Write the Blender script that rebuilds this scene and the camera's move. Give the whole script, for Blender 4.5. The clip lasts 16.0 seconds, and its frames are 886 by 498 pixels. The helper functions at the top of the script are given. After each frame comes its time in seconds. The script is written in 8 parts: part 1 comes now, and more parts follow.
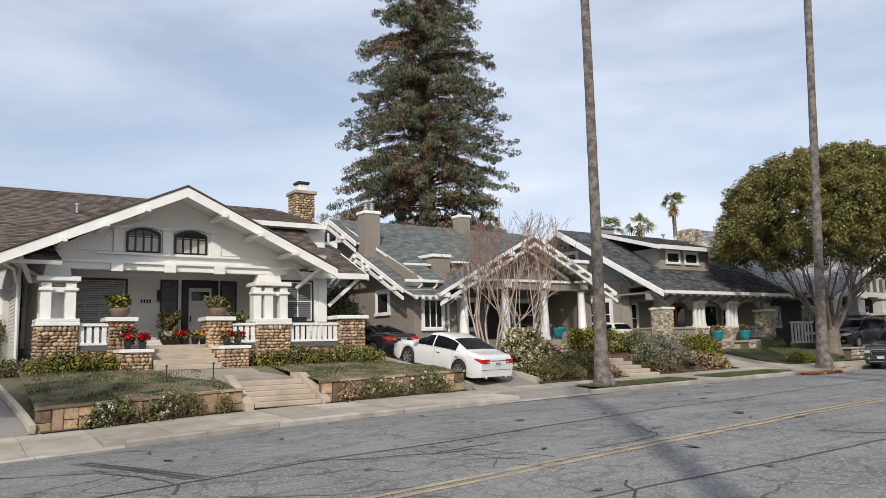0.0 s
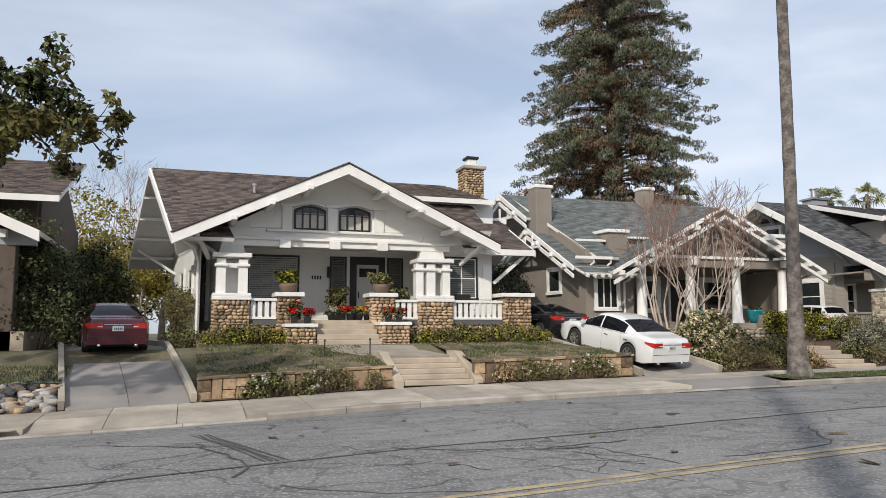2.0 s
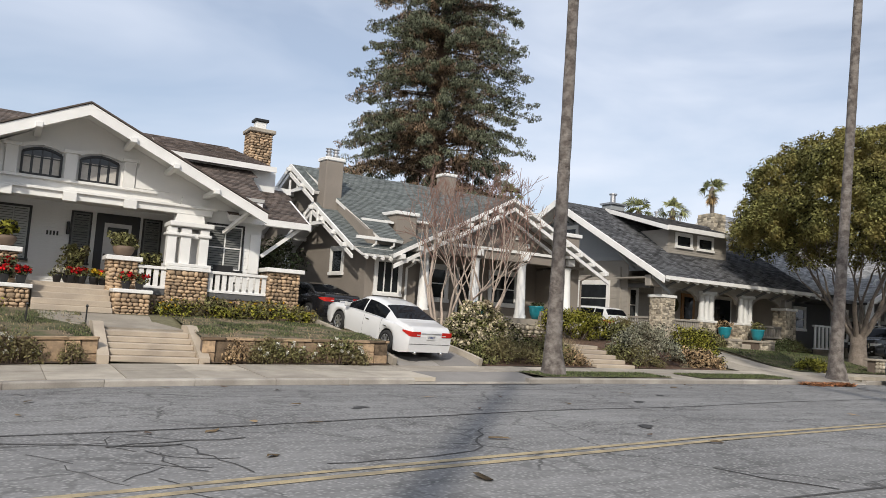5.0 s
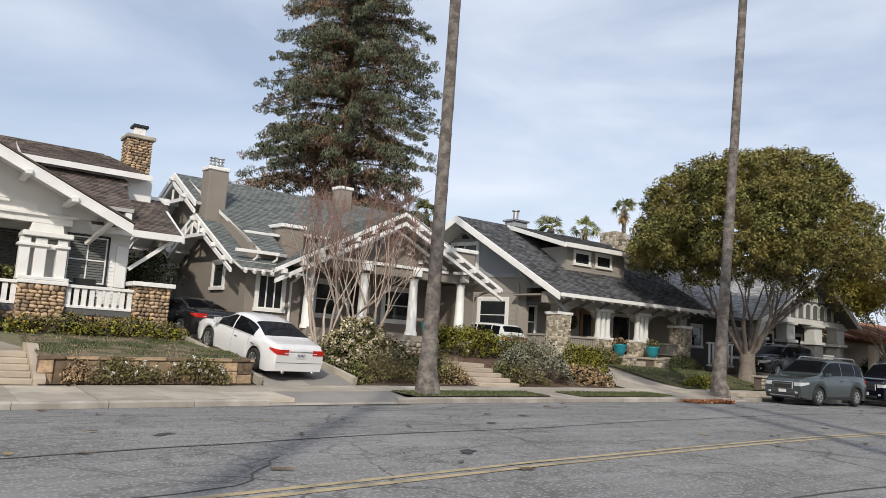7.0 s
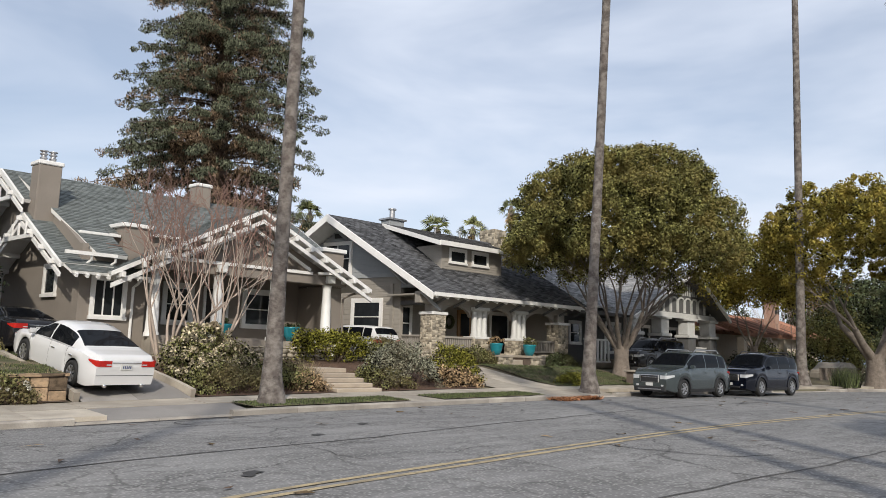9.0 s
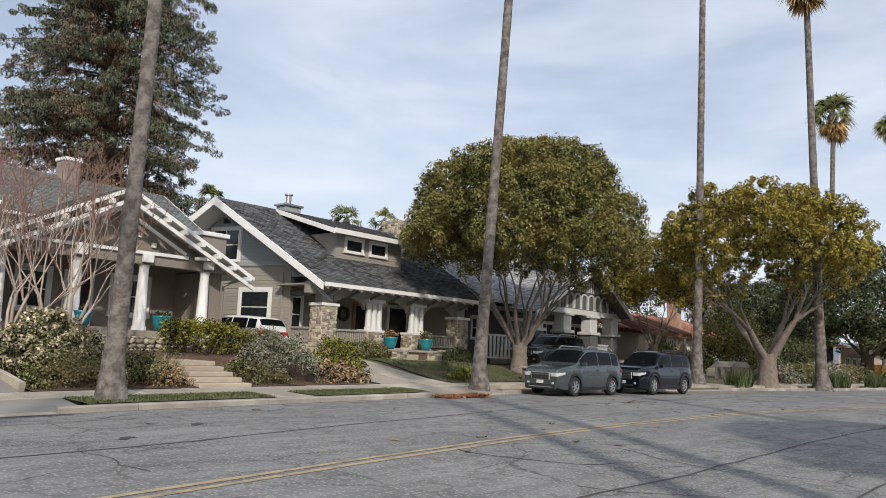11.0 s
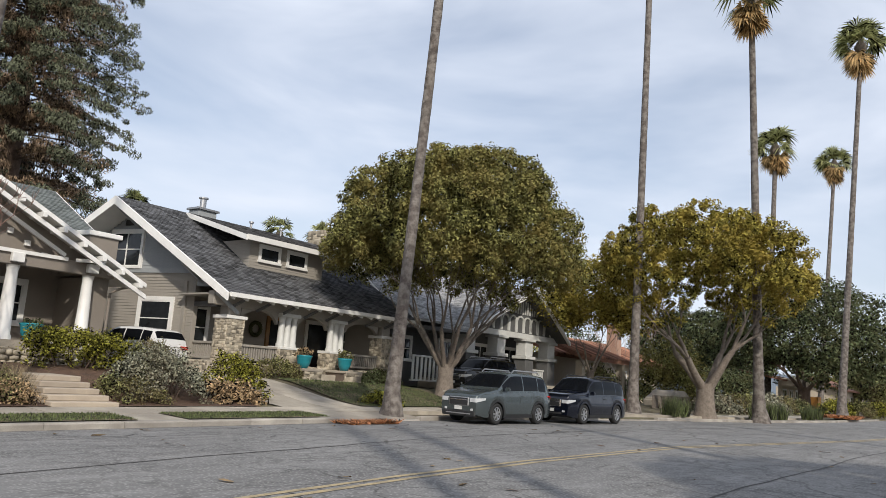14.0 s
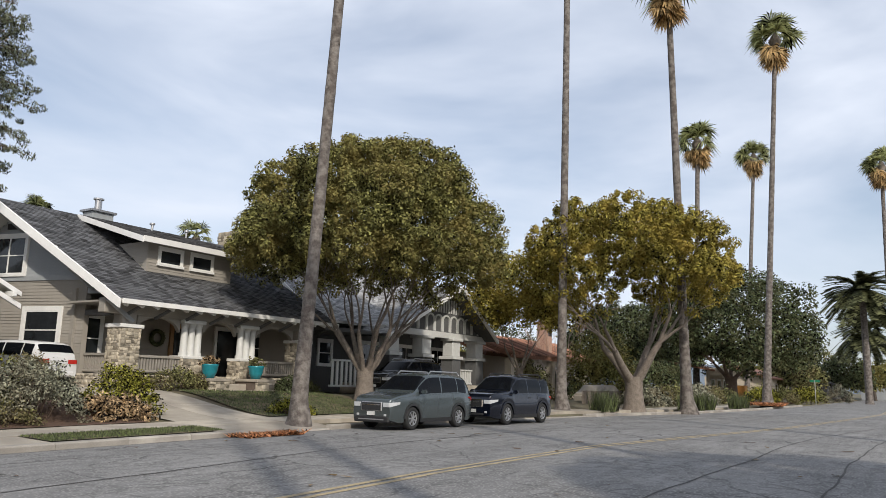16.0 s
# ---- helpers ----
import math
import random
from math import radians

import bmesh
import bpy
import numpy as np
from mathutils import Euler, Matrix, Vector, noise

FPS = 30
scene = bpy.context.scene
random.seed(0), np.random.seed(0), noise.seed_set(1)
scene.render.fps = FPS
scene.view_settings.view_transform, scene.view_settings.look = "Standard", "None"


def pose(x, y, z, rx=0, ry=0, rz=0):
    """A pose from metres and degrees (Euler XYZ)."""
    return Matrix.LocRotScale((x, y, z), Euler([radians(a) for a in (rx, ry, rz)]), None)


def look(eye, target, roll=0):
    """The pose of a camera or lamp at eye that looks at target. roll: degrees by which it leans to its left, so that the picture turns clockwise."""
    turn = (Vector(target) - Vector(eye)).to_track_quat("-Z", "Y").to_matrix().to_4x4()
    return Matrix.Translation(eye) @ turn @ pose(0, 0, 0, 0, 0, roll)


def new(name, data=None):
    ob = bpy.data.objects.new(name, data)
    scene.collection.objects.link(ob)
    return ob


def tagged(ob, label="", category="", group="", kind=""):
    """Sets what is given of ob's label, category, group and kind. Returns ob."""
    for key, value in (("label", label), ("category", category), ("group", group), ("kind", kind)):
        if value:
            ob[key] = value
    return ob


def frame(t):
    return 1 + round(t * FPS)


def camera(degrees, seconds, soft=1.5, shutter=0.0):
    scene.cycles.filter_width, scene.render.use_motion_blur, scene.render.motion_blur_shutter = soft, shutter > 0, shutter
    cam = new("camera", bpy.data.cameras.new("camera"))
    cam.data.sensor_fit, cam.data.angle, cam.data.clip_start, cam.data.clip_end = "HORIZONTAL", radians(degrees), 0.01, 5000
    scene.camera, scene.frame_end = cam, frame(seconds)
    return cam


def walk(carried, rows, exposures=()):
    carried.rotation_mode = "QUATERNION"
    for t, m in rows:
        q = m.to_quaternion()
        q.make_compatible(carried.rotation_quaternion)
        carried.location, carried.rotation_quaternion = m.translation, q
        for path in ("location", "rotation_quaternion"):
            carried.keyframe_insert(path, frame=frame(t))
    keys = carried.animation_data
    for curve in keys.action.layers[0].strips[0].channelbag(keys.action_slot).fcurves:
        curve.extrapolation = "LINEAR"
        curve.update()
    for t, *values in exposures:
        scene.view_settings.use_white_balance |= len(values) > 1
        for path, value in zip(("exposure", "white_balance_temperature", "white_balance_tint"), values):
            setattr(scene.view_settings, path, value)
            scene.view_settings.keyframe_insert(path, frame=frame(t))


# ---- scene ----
cam = camera(60.9, 16.0, 0.7)
PATH = [
    (0, (8.835, -18.539, 1.765), (9.948, -16.898, 2.028), -1.6),
    (0.5, (9.274, -18.345, 1.735), (10.163, -16.569, 1.97), -0.6),
    (1, (9.747, -18.093, 1.761), (10.484, -16.249, 1.995), -0.3),
    (1.5, (10.247, -17.993, 1.737), (10.894, -16.115, 1.969), -0.6),
    (2, (10.772, -17.902, 1.737), (11.411, -16.02, 1.956), -0.2),
    (2.5, (11.323, -17.791, 1.746), (11.992, -15.918, 1.955), -0.3),
    (3, (11.933, -17.699, 1.705), (12.694, -15.861, 1.91), -0.6),
    (3.5, (12.505, -17.563, 1.682), (13.36, -15.765, 1.872), -0.8),
    (4, (13.051, -17.405, 1.689), (13.96, -15.634, 1.876), 0.2),
    (4.5, (13.607, -17.28, 1.665), (14.544, -15.523, 1.854), 2.6),
    (5, (14.125, -17.091, 1.65), (15.133, -15.375, 1.846), 3.6),
    (5.2, (14.325, -17.047, 1.68), (15.37, -15.354, 1.88), 3.5),
    (7.3, (16.245, -17.363, 1.782), (17.418, -15.763, 2.034), 3.5),
    (7.5, (16.451, -17.298, 1.778), (17.644, -15.713, 2.028), 3.4),
    (8, (16.932, -17.243, 1.808), (18.235, -15.75, 2.074), 3.1),
    (8.5, (17.461, -17.184, 1.804), (18.794, -15.721, 2.085), 2.5),
    (9, (17.972, -17.133, 1.817), (19.331, -15.691, 2.089), 1.7),
    (9.5, (18.488, -17.076, 1.852), (19.915, -15.701, 2.121), 1.2),
    (10, (19.003, -17.057, 1.833), (20.454, -15.709, 2.11), 1.4),
    (10.2, (19.201, -17.062, 1.854), (20.665, -15.725, 2.119), 1.6),
    (12.3, (21.243, -16.607, 1.826), (22.775, -15.355, 2.121), 3.2),
    (12.5, (21.416, -16.57, 1.831), (22.948, -15.32, 2.131), 3.0),
    (13, (21.86, -16.508, 1.852), (23.404, -15.278, 2.17), 2.8),
    (13.5, (22.385, -16.34, 1.848), (23.943, -15.129, 2.175), 3.9),
    (14, (22.799, -16.274, 1.855), (24.373, -15.084, 2.187), 3.9),
    (14.5, (23.265, -16.211, 1.861), (24.843, -15.032, 2.209), 3.1),
    (15, (23.775, -16.119, 1.849), (25.397, -15.005, 2.209), 2.8),
    (15.5, (24.212, -16.072, 1.86), (25.866, -15.006, 2.22), 2.5),
    (16, (24.676, -16.035, 1.885), (26.343, -14.986, 2.232), 1.5),
]
walk(cam, [(t, look(eye, target, roll)) for t, eye, target, roll in PATH])

# ---- world and sun ----
SUN_EL, SUN_TO = 34.0, (0.62, 0.78)          # height of the sun; heading of its light over the ground
world = bpy.data.worlds.new("sky")
scene.world = world
world.use_nodes = True
wn, wl = world.node_tree.nodes, world.node_tree.links
bg = wn["Background"]
sky = wn.new("ShaderNodeTexSky")
sky.sky_type, sky.sun_disc = "NISHITA", False
sky.sun_elevation = radians(SUN_EL)
sky.sun_rotation = math.atan2(-SUN_TO[0], -SUN_TO[1])
sky.air_density, sky.dust_density, sky.ozone_density = 1.0, 2.0, 1.5
# thin high cloud drawn out into streaks
wco = wn.new("ShaderNodeTexCoord")
wmap = wn.new("ShaderNodeMapping")
wmap.inputs["Scale"].default_value = (1.3, 2.2, 5.5)
wmap.inputs["Rotation"].default_value = (0.25, -0.35, 0.6)
wl.new(wco.outputs["Generated"], wmap.inputs["Vector"])
cn = wn.new("ShaderNodeTexNoise")
cn.inputs["Scale"].default_value, cn.inputs["Detail"].default_value, cn.inputs["Roughness"].default_value = 1.1, 5, 0.5
cn.inputs["Distortion"].default_value = 0.5
wl.new(wmap.outputs["Vector"], cn.inputs["Vector"])
cr = wn.new("ShaderNodeValToRGB")
cr.color_ramp.elements[0].position, cr.color_ramp.elements[1].position = 0.36, 0.66
cr.color_ramp.elements[0].color, cr.color_ramp.elements[1].color = (0.35, 0.35, 0.35, 1), (0.93, 0.93, 0.93, 1)
wl.new(cn.outputs["Fac"], cr.inputs["Fac"])
cm = wn.new("ShaderNodeMixRGB")
cm.inputs["Color2"].default_value = (6.6, 7.1, 8.1, 1)
wl.new(cr.outputs["Color"], cm.inputs["Fac"])
wl.new(sky.outputs["Color"], cm.inputs["Color1"])
wl.new(cm.outputs["Color"], bg.inputs["Color"])
bg.inputs["Strength"].default_value = 0.112

sun = new("sun", bpy.data.lights.new("sun", "SUN"))
sun.data.energy, sun.data.angle, sun.data.color = 2.75, radians(1.3), (1.0, 0.93, 0.82)
_d = Vector((SUN_TO[0], SUN_TO[1], 0)).normalized() * math.cos(radians(SUN_EL))
sun.matrix_world = look((0, 0, 60), Vector((0, 0, 60)) + Vector((_d.x, _d.y, -math.sin(radians(SUN_EL)))))
scene.view_settings.exposure = 0.19


# ---- materials ----
def mat(name, col, rough=0.8, metal=0.0, var=0.12, scale=6.0, fine=60.0, bump=0.1, isl=0.0, obj=0.0, spec=0.5, bdist=0.01, dark=None, patch=0.0, pscale=0.7):
    """Procedural surface: base colour varied at two scales, with relief; isl and obj vary it by piece; dark and patch lay stains over it."""
    m = bpy.data.materials.new(name)
    m.use_nodes = True
    n, l = m.node_tree.nodes, m.node_tree.links
    b = n["Principled BSDF"]
    b.inputs["Roughness"].default_value, b.inputs["Metallic"].default_value = rough, metal
    b.inputs["Specular IOR Level"].default_value = spec
    co = n.new("ShaderNodeTexCoord")
    big, sml = n.new("ShaderNodeTexNoise"), n.new("ShaderNodeTexNoise")
    big.inputs["Scale"].default_value, sml.inputs["Scale"].default_value = scale, fine
    big.inputs["Detail"].default_value = sml.inputs["Detail"].default_value = 4
    for t in (big, sml):
        l.new(co.outputs["Object"], t.inputs["Vector"])
    add = n.new("ShaderNodeMath"); add.operation = "ADD"
    l.new(big.outputs["Fac"], add.inputs[0]); l.new(sml.outputs["Fac"], add.inputs[1])
    last = add
    for amount, kind in ((isl, "isl"), (obj, "obj")):
        if amount:
            src = n.new("ShaderNodeNewGeometry").outputs["Random Per Island"] if kind == "isl" else n.new("ShaderNodeObjectInfo").outputs["Random"]
            k = n.new("ShaderNodeMath"); k.operation = "MULTIPLY_ADD"
            k.inputs[1].default_value = amount / max(var, 0.01)
            l.new(src, k.inputs[0]); l.new(last.outputs[0], k.inputs[2])
            sub = n.new("ShaderNodeMath"); sub.operation = "SUBTRACT"
            sub.inputs[1].default_value = 0.5 * amount / max(var, 0.01)
            l.new(k.outputs[0], sub.inputs[0])
            last = sub
    mr = n.new("ShaderNodeMapRange")
    mr.inputs["From Min"].default_value, mr.inputs["From Max"].default_value = 0.5, 1.5
    mr.inputs["To Min"].default_value, mr.inputs["To Max"].default_value = 1 - var * 2, 1 + var * 2
    mr.clamp = False
    l.new(last.outputs[0], mr.inputs["Value"])
    mul = n.new("ShaderNodeVectorMath"); mul.operation = "SCALE"
    mul.inputs[0].default_value = col
    l.new(mr.outputs["Result"], mul.inputs["Scale"])
    out = mul.outputs["Vector"]
    if dark is not None:
        pn = n.new("ShaderNodeTexNoise")
        pn.inputs["Scale"].default_value, pn.inputs["Detail"].default_value = pscale, 6
        l.new(co.outputs["Object"], pn.inputs["Vector"])
        pr = n.new("ShaderNodeMapRange")
        pr.inputs["From Min"].default_value, pr.inputs["From Max"].default_value = 0.5 - 0.08, 0.5 + 0.12
        pr.inputs["To Max"].default_value = patch
        l.new(pn.outputs["Fac"], pr.inputs["Value"])
        mx = n.new("ShaderNodeMixRGB")
        mx.inputs["Color2"].default_value = (*dark, 1)
        l.new(pr.outputs["Result"], mx.inputs["Fac"]); l.new(out, mx.inputs["Color1"])
        out = mx.outputs["Color"]
    l.new(out, b.inputs["Base Color"])
    if bump:
        bp = n.new("ShaderNodeBump")
        bp.inputs["Strength"].default_value, bp.inputs["Distance"].default_value = bump, bdist
        l.new(sml.outputs["Fac"], bp.inputs["Height"]); l.new(bp.outputs["Normal"], b.inputs["Normal"])
    return m


def glass(name, col, rough=0.05):
    """Window glass over a dark room: a glossy dark pane."""
    m = mat(name, col, rough, 0.0, 0.25, 0.8, 3.0, 0.05, spec=0.5, bdist=0.004)
    return m


def leafmat(name, col, var=0.3, isl=0.5, trans=0.25, tint=None):
    m = mat(name, col, 0.7, 0, var, 0.5, 9, 0, isl=isl, spec=0.15, dark=tint, patch=0.75 if tint else 0, pscale=0.55)
    n, l = m.node_tree.nodes, m.node_tree.links
    b = n["Principled BSDF"]
    tr = n.new("ShaderNodeBsdfTranslucent")
    src = b.inputs["Base Color"].links[0].from_socket
    l.new(src, tr.inputs["Color"])
    mix = n.new("ShaderNodeMixShader")
    mix.inputs["Fac"].default_value = trans
    l.new(b.outputs[0], mix.inputs[1]); l.new(tr.outputs[0], mix.inputs[2])
    l.new(mix.outputs[0], n["Material Output"].inputs["Surface"])
    return m


M_WHITE = mat("white_paint", (0.75, 0.74, 0.715), 0.55, var=0.04, scale=1.5, fine=40, bump=0.06)
M_TRIM = mat("white_trim", (0.74, 0.73, 0.705), 0.5, var=0.07, scale=2, fine=50, bump=0.06)
M_SIDING = mat("white_siding", (0.74, 0.735, 0.715), 0.6, var=0.05, scale=1.2, fine=30, bump=0.08)
M_STUCCO = mat("taupe_stucco", (0.235, 0.205, 0.175), 0.9, var=0.09, scale=0.8, fine=90, bump=0.5, bdist=0.012)
M_TAUPE = mat("taupe_siding", (0.30, 0.275, 0.24), 0.75, var=0.07, scale=1, fine=30, bump=0.12)
M_GREYSIDE = mat("grey_siding", (0.30, 0.315, 0.325), 0.75, var=0.07, scale=1, fine=30, bump=0.12)
M_GREYWALL = mat("dark_grey_wall", (0.10, 0.10, 0.10), 0.8, var=0.1, bump=0.2)
M_GREYTRIM = mat("pale_grey_trim", (0.55, 0.55, 0.53), 0.6, var=0.06)
M_DARKTRIM = mat("black_frame", (0.018, 0.017, 0.017), 0.45, var=0.1)
M_BROWN = mat("brown_shingle_wall", (0.10, 0.075, 0.06), 0.85, var=0.15, bump=0.3)
M_ROOF1 = mat("brown_roof", (0.105, 0.082, 0.070), 0.92, var=0.14, scale=0.7, fine=50, bump=0.4, isl=0.28)
M_ROOF2 = mat("green_grey_roof", (0.132, 0.146, 0.142), 0.92, var=0.12, scale=0.7, fine=50, bump=0.4, isl=0.16)
M_ROOF3 = mat("charcoal_roof", (0.078, 0.079, 0.084), 0.92, var=0.2, scale=1.6, fine=40, bump=0.4, isl=0.34)
M_ROOF4 = mat("pale_grey_roof", (0.30, 0.30, 0.30), 0.9, var=0.1, scale=0.6, fine=40, bump=0.4, isl=0.2)
M_TILEROOF = mat("clay_tile", (0.30, 0.145, 0.092), 0.85, var=0.2, isl=0.35, bump=0.3)
M_STONE = mat("river_stone", (0.245, 0.175, 0.112), 0.85, var=0.16, scale=3, fine=28, bump=0.5, obj=0.42, isl=0.3, bdist=0.02)
M_STONE3 = mat("grey_stone", (0.36, 0.315, 0.245), 0.85, var=0.18, scale=3, fine=28, bump=0.6, isl=0.24, bdist=0.02)
M_MORTAR = mat("mortar", (0.13, 0.10, 0.08), 0.95, var=0.15, scale=4, bump=0.4)
M_MORTAR3 = mat("pale_mortar", (0.16, 0.14, 0.115), 0.95, var=0.15, scale=4, bump=0.4)
M_BLOCK = mat("sandstone_block", (0.32, 0.225, 0.14), 0.9, var=0.18, scale=2, fine=22, bump=0.7, obj=0.34, bdist=0.02, dark=(0.17, 0.125, 0.085), patch=0.6, pscale=3.0)
M_ROCK = mat("grey_rock", (0.25, 0.235, 0.22), 0.85, var=0.18, scale=3, fine=20, bump=0.5, obj=0.4, bdist=0.03)
M_CONC = mat("concrete", (0.41, 0.365, 0.30), 0.9, var=0.12, scale=2.2, fine=45, bump=0.3, dark=(0.24, 0.21, 0.175), patch=0.6, pscale=0.9, obj=0.12)
M_CONC2 = mat("driveway_concrete", (0.30, 0.28, 0.26), 0.9, var=0.1, scale=0.8, fine=45, bump=0.25, dark=(0.16, 0.15, 0.14), patch=0.5, pscale=0.6, obj=0.12)
M_KERB = mat("kerb_concrete", (0.36, 0.33, 0.29), 0.9, var=0.12, scale=1.5, fine=40, bump=0.3, dark=(0.17, 0.15, 0.13), patch=0.55, pscale=1.2, obj=0.08)
M_STEP = mat("step_concrete", (0.44, 0.37, 0.29), 0.9, var=0.1, scale=1.4, fine=40, bump=0.3, dark=(0.26, 0.22, 0.18), patch=0.5, pscale=1.0)
M_GRASS = mat("lawn_soil", (0.075, 0.080, 0.034), 0.95, var=0.34, scale=2.4, fine=26, bump=0.9, bdist=0.05, dark=(0.205, 0.155, 0.105), patch=0.9, pscale=1.7)
M_SOIL = mat("soil", (0.085, 0.060, 0.042), 0.95, var=0.3, scale=1.6, fine=20, bump=0.9, bdist=0.05, dark=(0.14, 0.095, 0.06), patch=0.6, pscale=1.5)
M_MULCH = mat("bark_mulch", (0.115, 0.068, 0.045), 0.95, var=0.3, scale=3, fine=30, bump=1.0, bdist=0.05)
M_FARG = mat("yard_ground", (0.13, 0.12, 0.07), 0.95, var=0.3, scale=0.3, fine=6, bump=0.8, bdist=0.05, dark=(0.10, 0.075, 0.05), patch=0.7, pscale=0.25)
M_BLADE = mat("grass_blade", (0.070, 0.088, 0.030), 0.7, var=0.25, scale=1, fine=8, bump=0, isl=0.6)
M_BLADE2 = mat("dry_blade", (0.24, 0.19, 0.11), 0.7, var=0.25, scale=1, fine=8, bump=0, isl=0.6)
M_YELLOW = mat("yellow_line", (0.46, 0.365, 0.215), 0.85, var=0.2, scale=3, fine=40, bump=0.2, dark=(0.20, 0.17, 0.12), patch=0.8, pscale=3.0)
M_DARKGLASS = glass("window_glass", (0.02, 0.023, 0.026))
M_CARGLASS = mat("car_glass", (0.006, 0.007, 0.009), 0.06, var=0.1, scale=1, fine=4, bump=0, spec=0.10)
M_SHUTTER = mat("louvre_shutter", (0.42, 0.43, 0.41), 0.5, var=0.05)
M_SHUTDARK = mat("dark_louvre", (0.12, 0.125, 0.12), 0.5, var=0.08)
M_CURTAIN = mat("curtain", (0.50, 0.47, 0.43), 0.9, var=0.1)
M_ROOM = mat("dark_room", (0.03, 0.027, 0.024), 0.9, var=0.1)
M_DOORW = mat("door_paint", (0.50, 0.50, 0.50), 0.5, var=0.05)
M_WOOD = mat("varnished_wood", (0.25, 0.13, 0.045), 0.4, var=0.2, scale=4, fine=30)
M_BARK = mat("grey_bark", (0.195, 0.162, 0.134), 0.95, var=0.28, scale=5, fine=18, bump=1.0, bdist=0.04)
M_BARKD = mat("dark_bark", (0.11, 0.075, 0.055), 0.95, var=0.25, scale=3, fine=14, bump=1.0, bdist=0.05)
M_PALMBARK = mat("palm_bark", (0.105, 0.088, 0.078), 0.95, var=0.26, scale=2.2, fine=12, bump=1.0, bdist=0.05, dark=(0.27, 0.245, 0.22), patch=0.62, pscale=3.6)
M_TWIG = mat("pale_twig", (0.44, 0.36, 0.30), 0.9, var=0.15)
M_TWIGR = mat("red_twig", (0.24, 0.145, 0.115), 0.9, var=0.15)
M_TEAL = mat("teal_glaze", (0.02, 0.22, 0.27), 0.25, var=0.1)
M_TERRA = mat("brown_pot", (0.15, 0.105, 0.075), 0.7, var=0.15)
M_BLACKPOT = mat("black_pot", (0.02, 0.02, 0.022), 0.5)
M_METAL = mat("galvanised_metal", (0.45, 0.45, 0.46), 0.4, 0.8, var=0.1)
M_BLACKMET = mat("black_iron", (0.02, 0.02, 0.02), 0.5, 0.2)
M_TYRE = mat("tyre_rubber", (0.018, 0.018, 0.018), 0.8, var=0.1)
M_RIM = mat("alloy", (0.55, 0.55, 0.56), 0.3, 0.85, var=0.05)
M_CHROME = mat("chrome", (0.75, 0.75, 0.75), 0.12, 1.0, var=0.02, bump=0)
M_PLASTIC = mat("black_plastic", (0.02, 0.02, 0.021), 0.6)
M_REDLAMP = mat("red_lamp", (0.45, 0.02, 0.015), 0.15, bump=0)
M_LAMP = mat("clear_lamp", (0.48, 0.49, 0.50), 0.08, bump=0)
M_PLATE = mat("plate_white", (0.6, 0.6, 0.58), 0.5, bump=0)
M_PLATEBAR = mat("plate_marks", (0.06, 0.08, 0.18), 0.5, bump=0)
L_SEQ = leafmat("redwood_green", (0.125, 0.135, 0.088), isl=0.6, trans=0.3)
L_SEQB = leafmat("redwood_brown", (0.245, 0.175, 0.115), isl=0.6, trans=0.3)
L_CAM = leafmat("camphor_leaf", (0.178, 0.174, 0.060), isl=0.55, trans=0.27, tint=(0.25, 0.20, 0.066))
L_CAM2 = leafmat("yellowing_camphor_leaf", (0.235, 0.205, 0.045), isl=0.55, trans=0.25, tint=(0.32, 0.235, 0.048))
L_MAG = leafmat("magnolia_leaf", (0.065, 0.080, 0.030), isl=0.8, tint=(0.19, 0.155, 0.055))
L_DARK = leafmat("dark_leaf", (0.072, 0.088, 0.043), isl=0.8, tint=(0.11, 0.11, 0.05))
L_BUSH = leafmat("bush_leaf", (0.150, 0.152, 0.062), isl=0.8, tint=(0.21, 0.17, 0.09))
L_YEL = leafmat("yellow_green_leaf", (0.17, 0.165, 0.028), isl=0.9)
L_LAV = leafmat("grey_green_leaf", (0.225, 0.228, 0.168), isl=0.6, tint=(0.26, 0.22, 0.15))
L_RED = leafmat("red_bract", (0.50, 0.015, 0.018), isl=0.5)
L_WHITEFL = leafmat("white_petal", (0.72, 0.70, 0.62), isl=0.3)
L_YELFL = leafmat("yellow_petal", (0.65, 0.42, 0.03), isl=0.4)
L_CREAM = leafmat("cream_flower", (0.47, 0.41, 0.29), isl=0.5, tint=(0.33, 0.25, 0.16))
L_RUST = leafmat("rust_leaf", (0.30, 0.215, 0.125), isl=0.7)
L_PALM = leafmat("palm_frond", (0.25, 0.26, 0.115), isl=0.6, trans=0.45)
L_LITTER = leafmat("fallen_leaf_litter", (0.36, 0.17, 0.085), isl=0.7)
L_DATE = leafmat("date_frond", (0.10, 0.105, 0.05), isl=0.5, trans=0.3)
L_PALMD = leafmat("dead_frond", (0.42, 0.29, 0.14), isl=0.5, trans=0.4)


# ---- mesh helpers ----
def part(name, bm, material, parent=None, label="", smooth=False):
    if smooth:
        for e in bm.edges:
            e.smooth = e.calc_face_angle(0) < 0.75
    me = bpy.data.meshes.new(name)
    bm.to_mesh(me); bm.free()
    if smooth:
        for p in me.polygons:
            p.use_smooth = True
    me.materials.append(material)
    ob = new(name, me)
    if parent is not None:
        ob.parent = parent
    if label:
        ob["label"] = label
    return ob


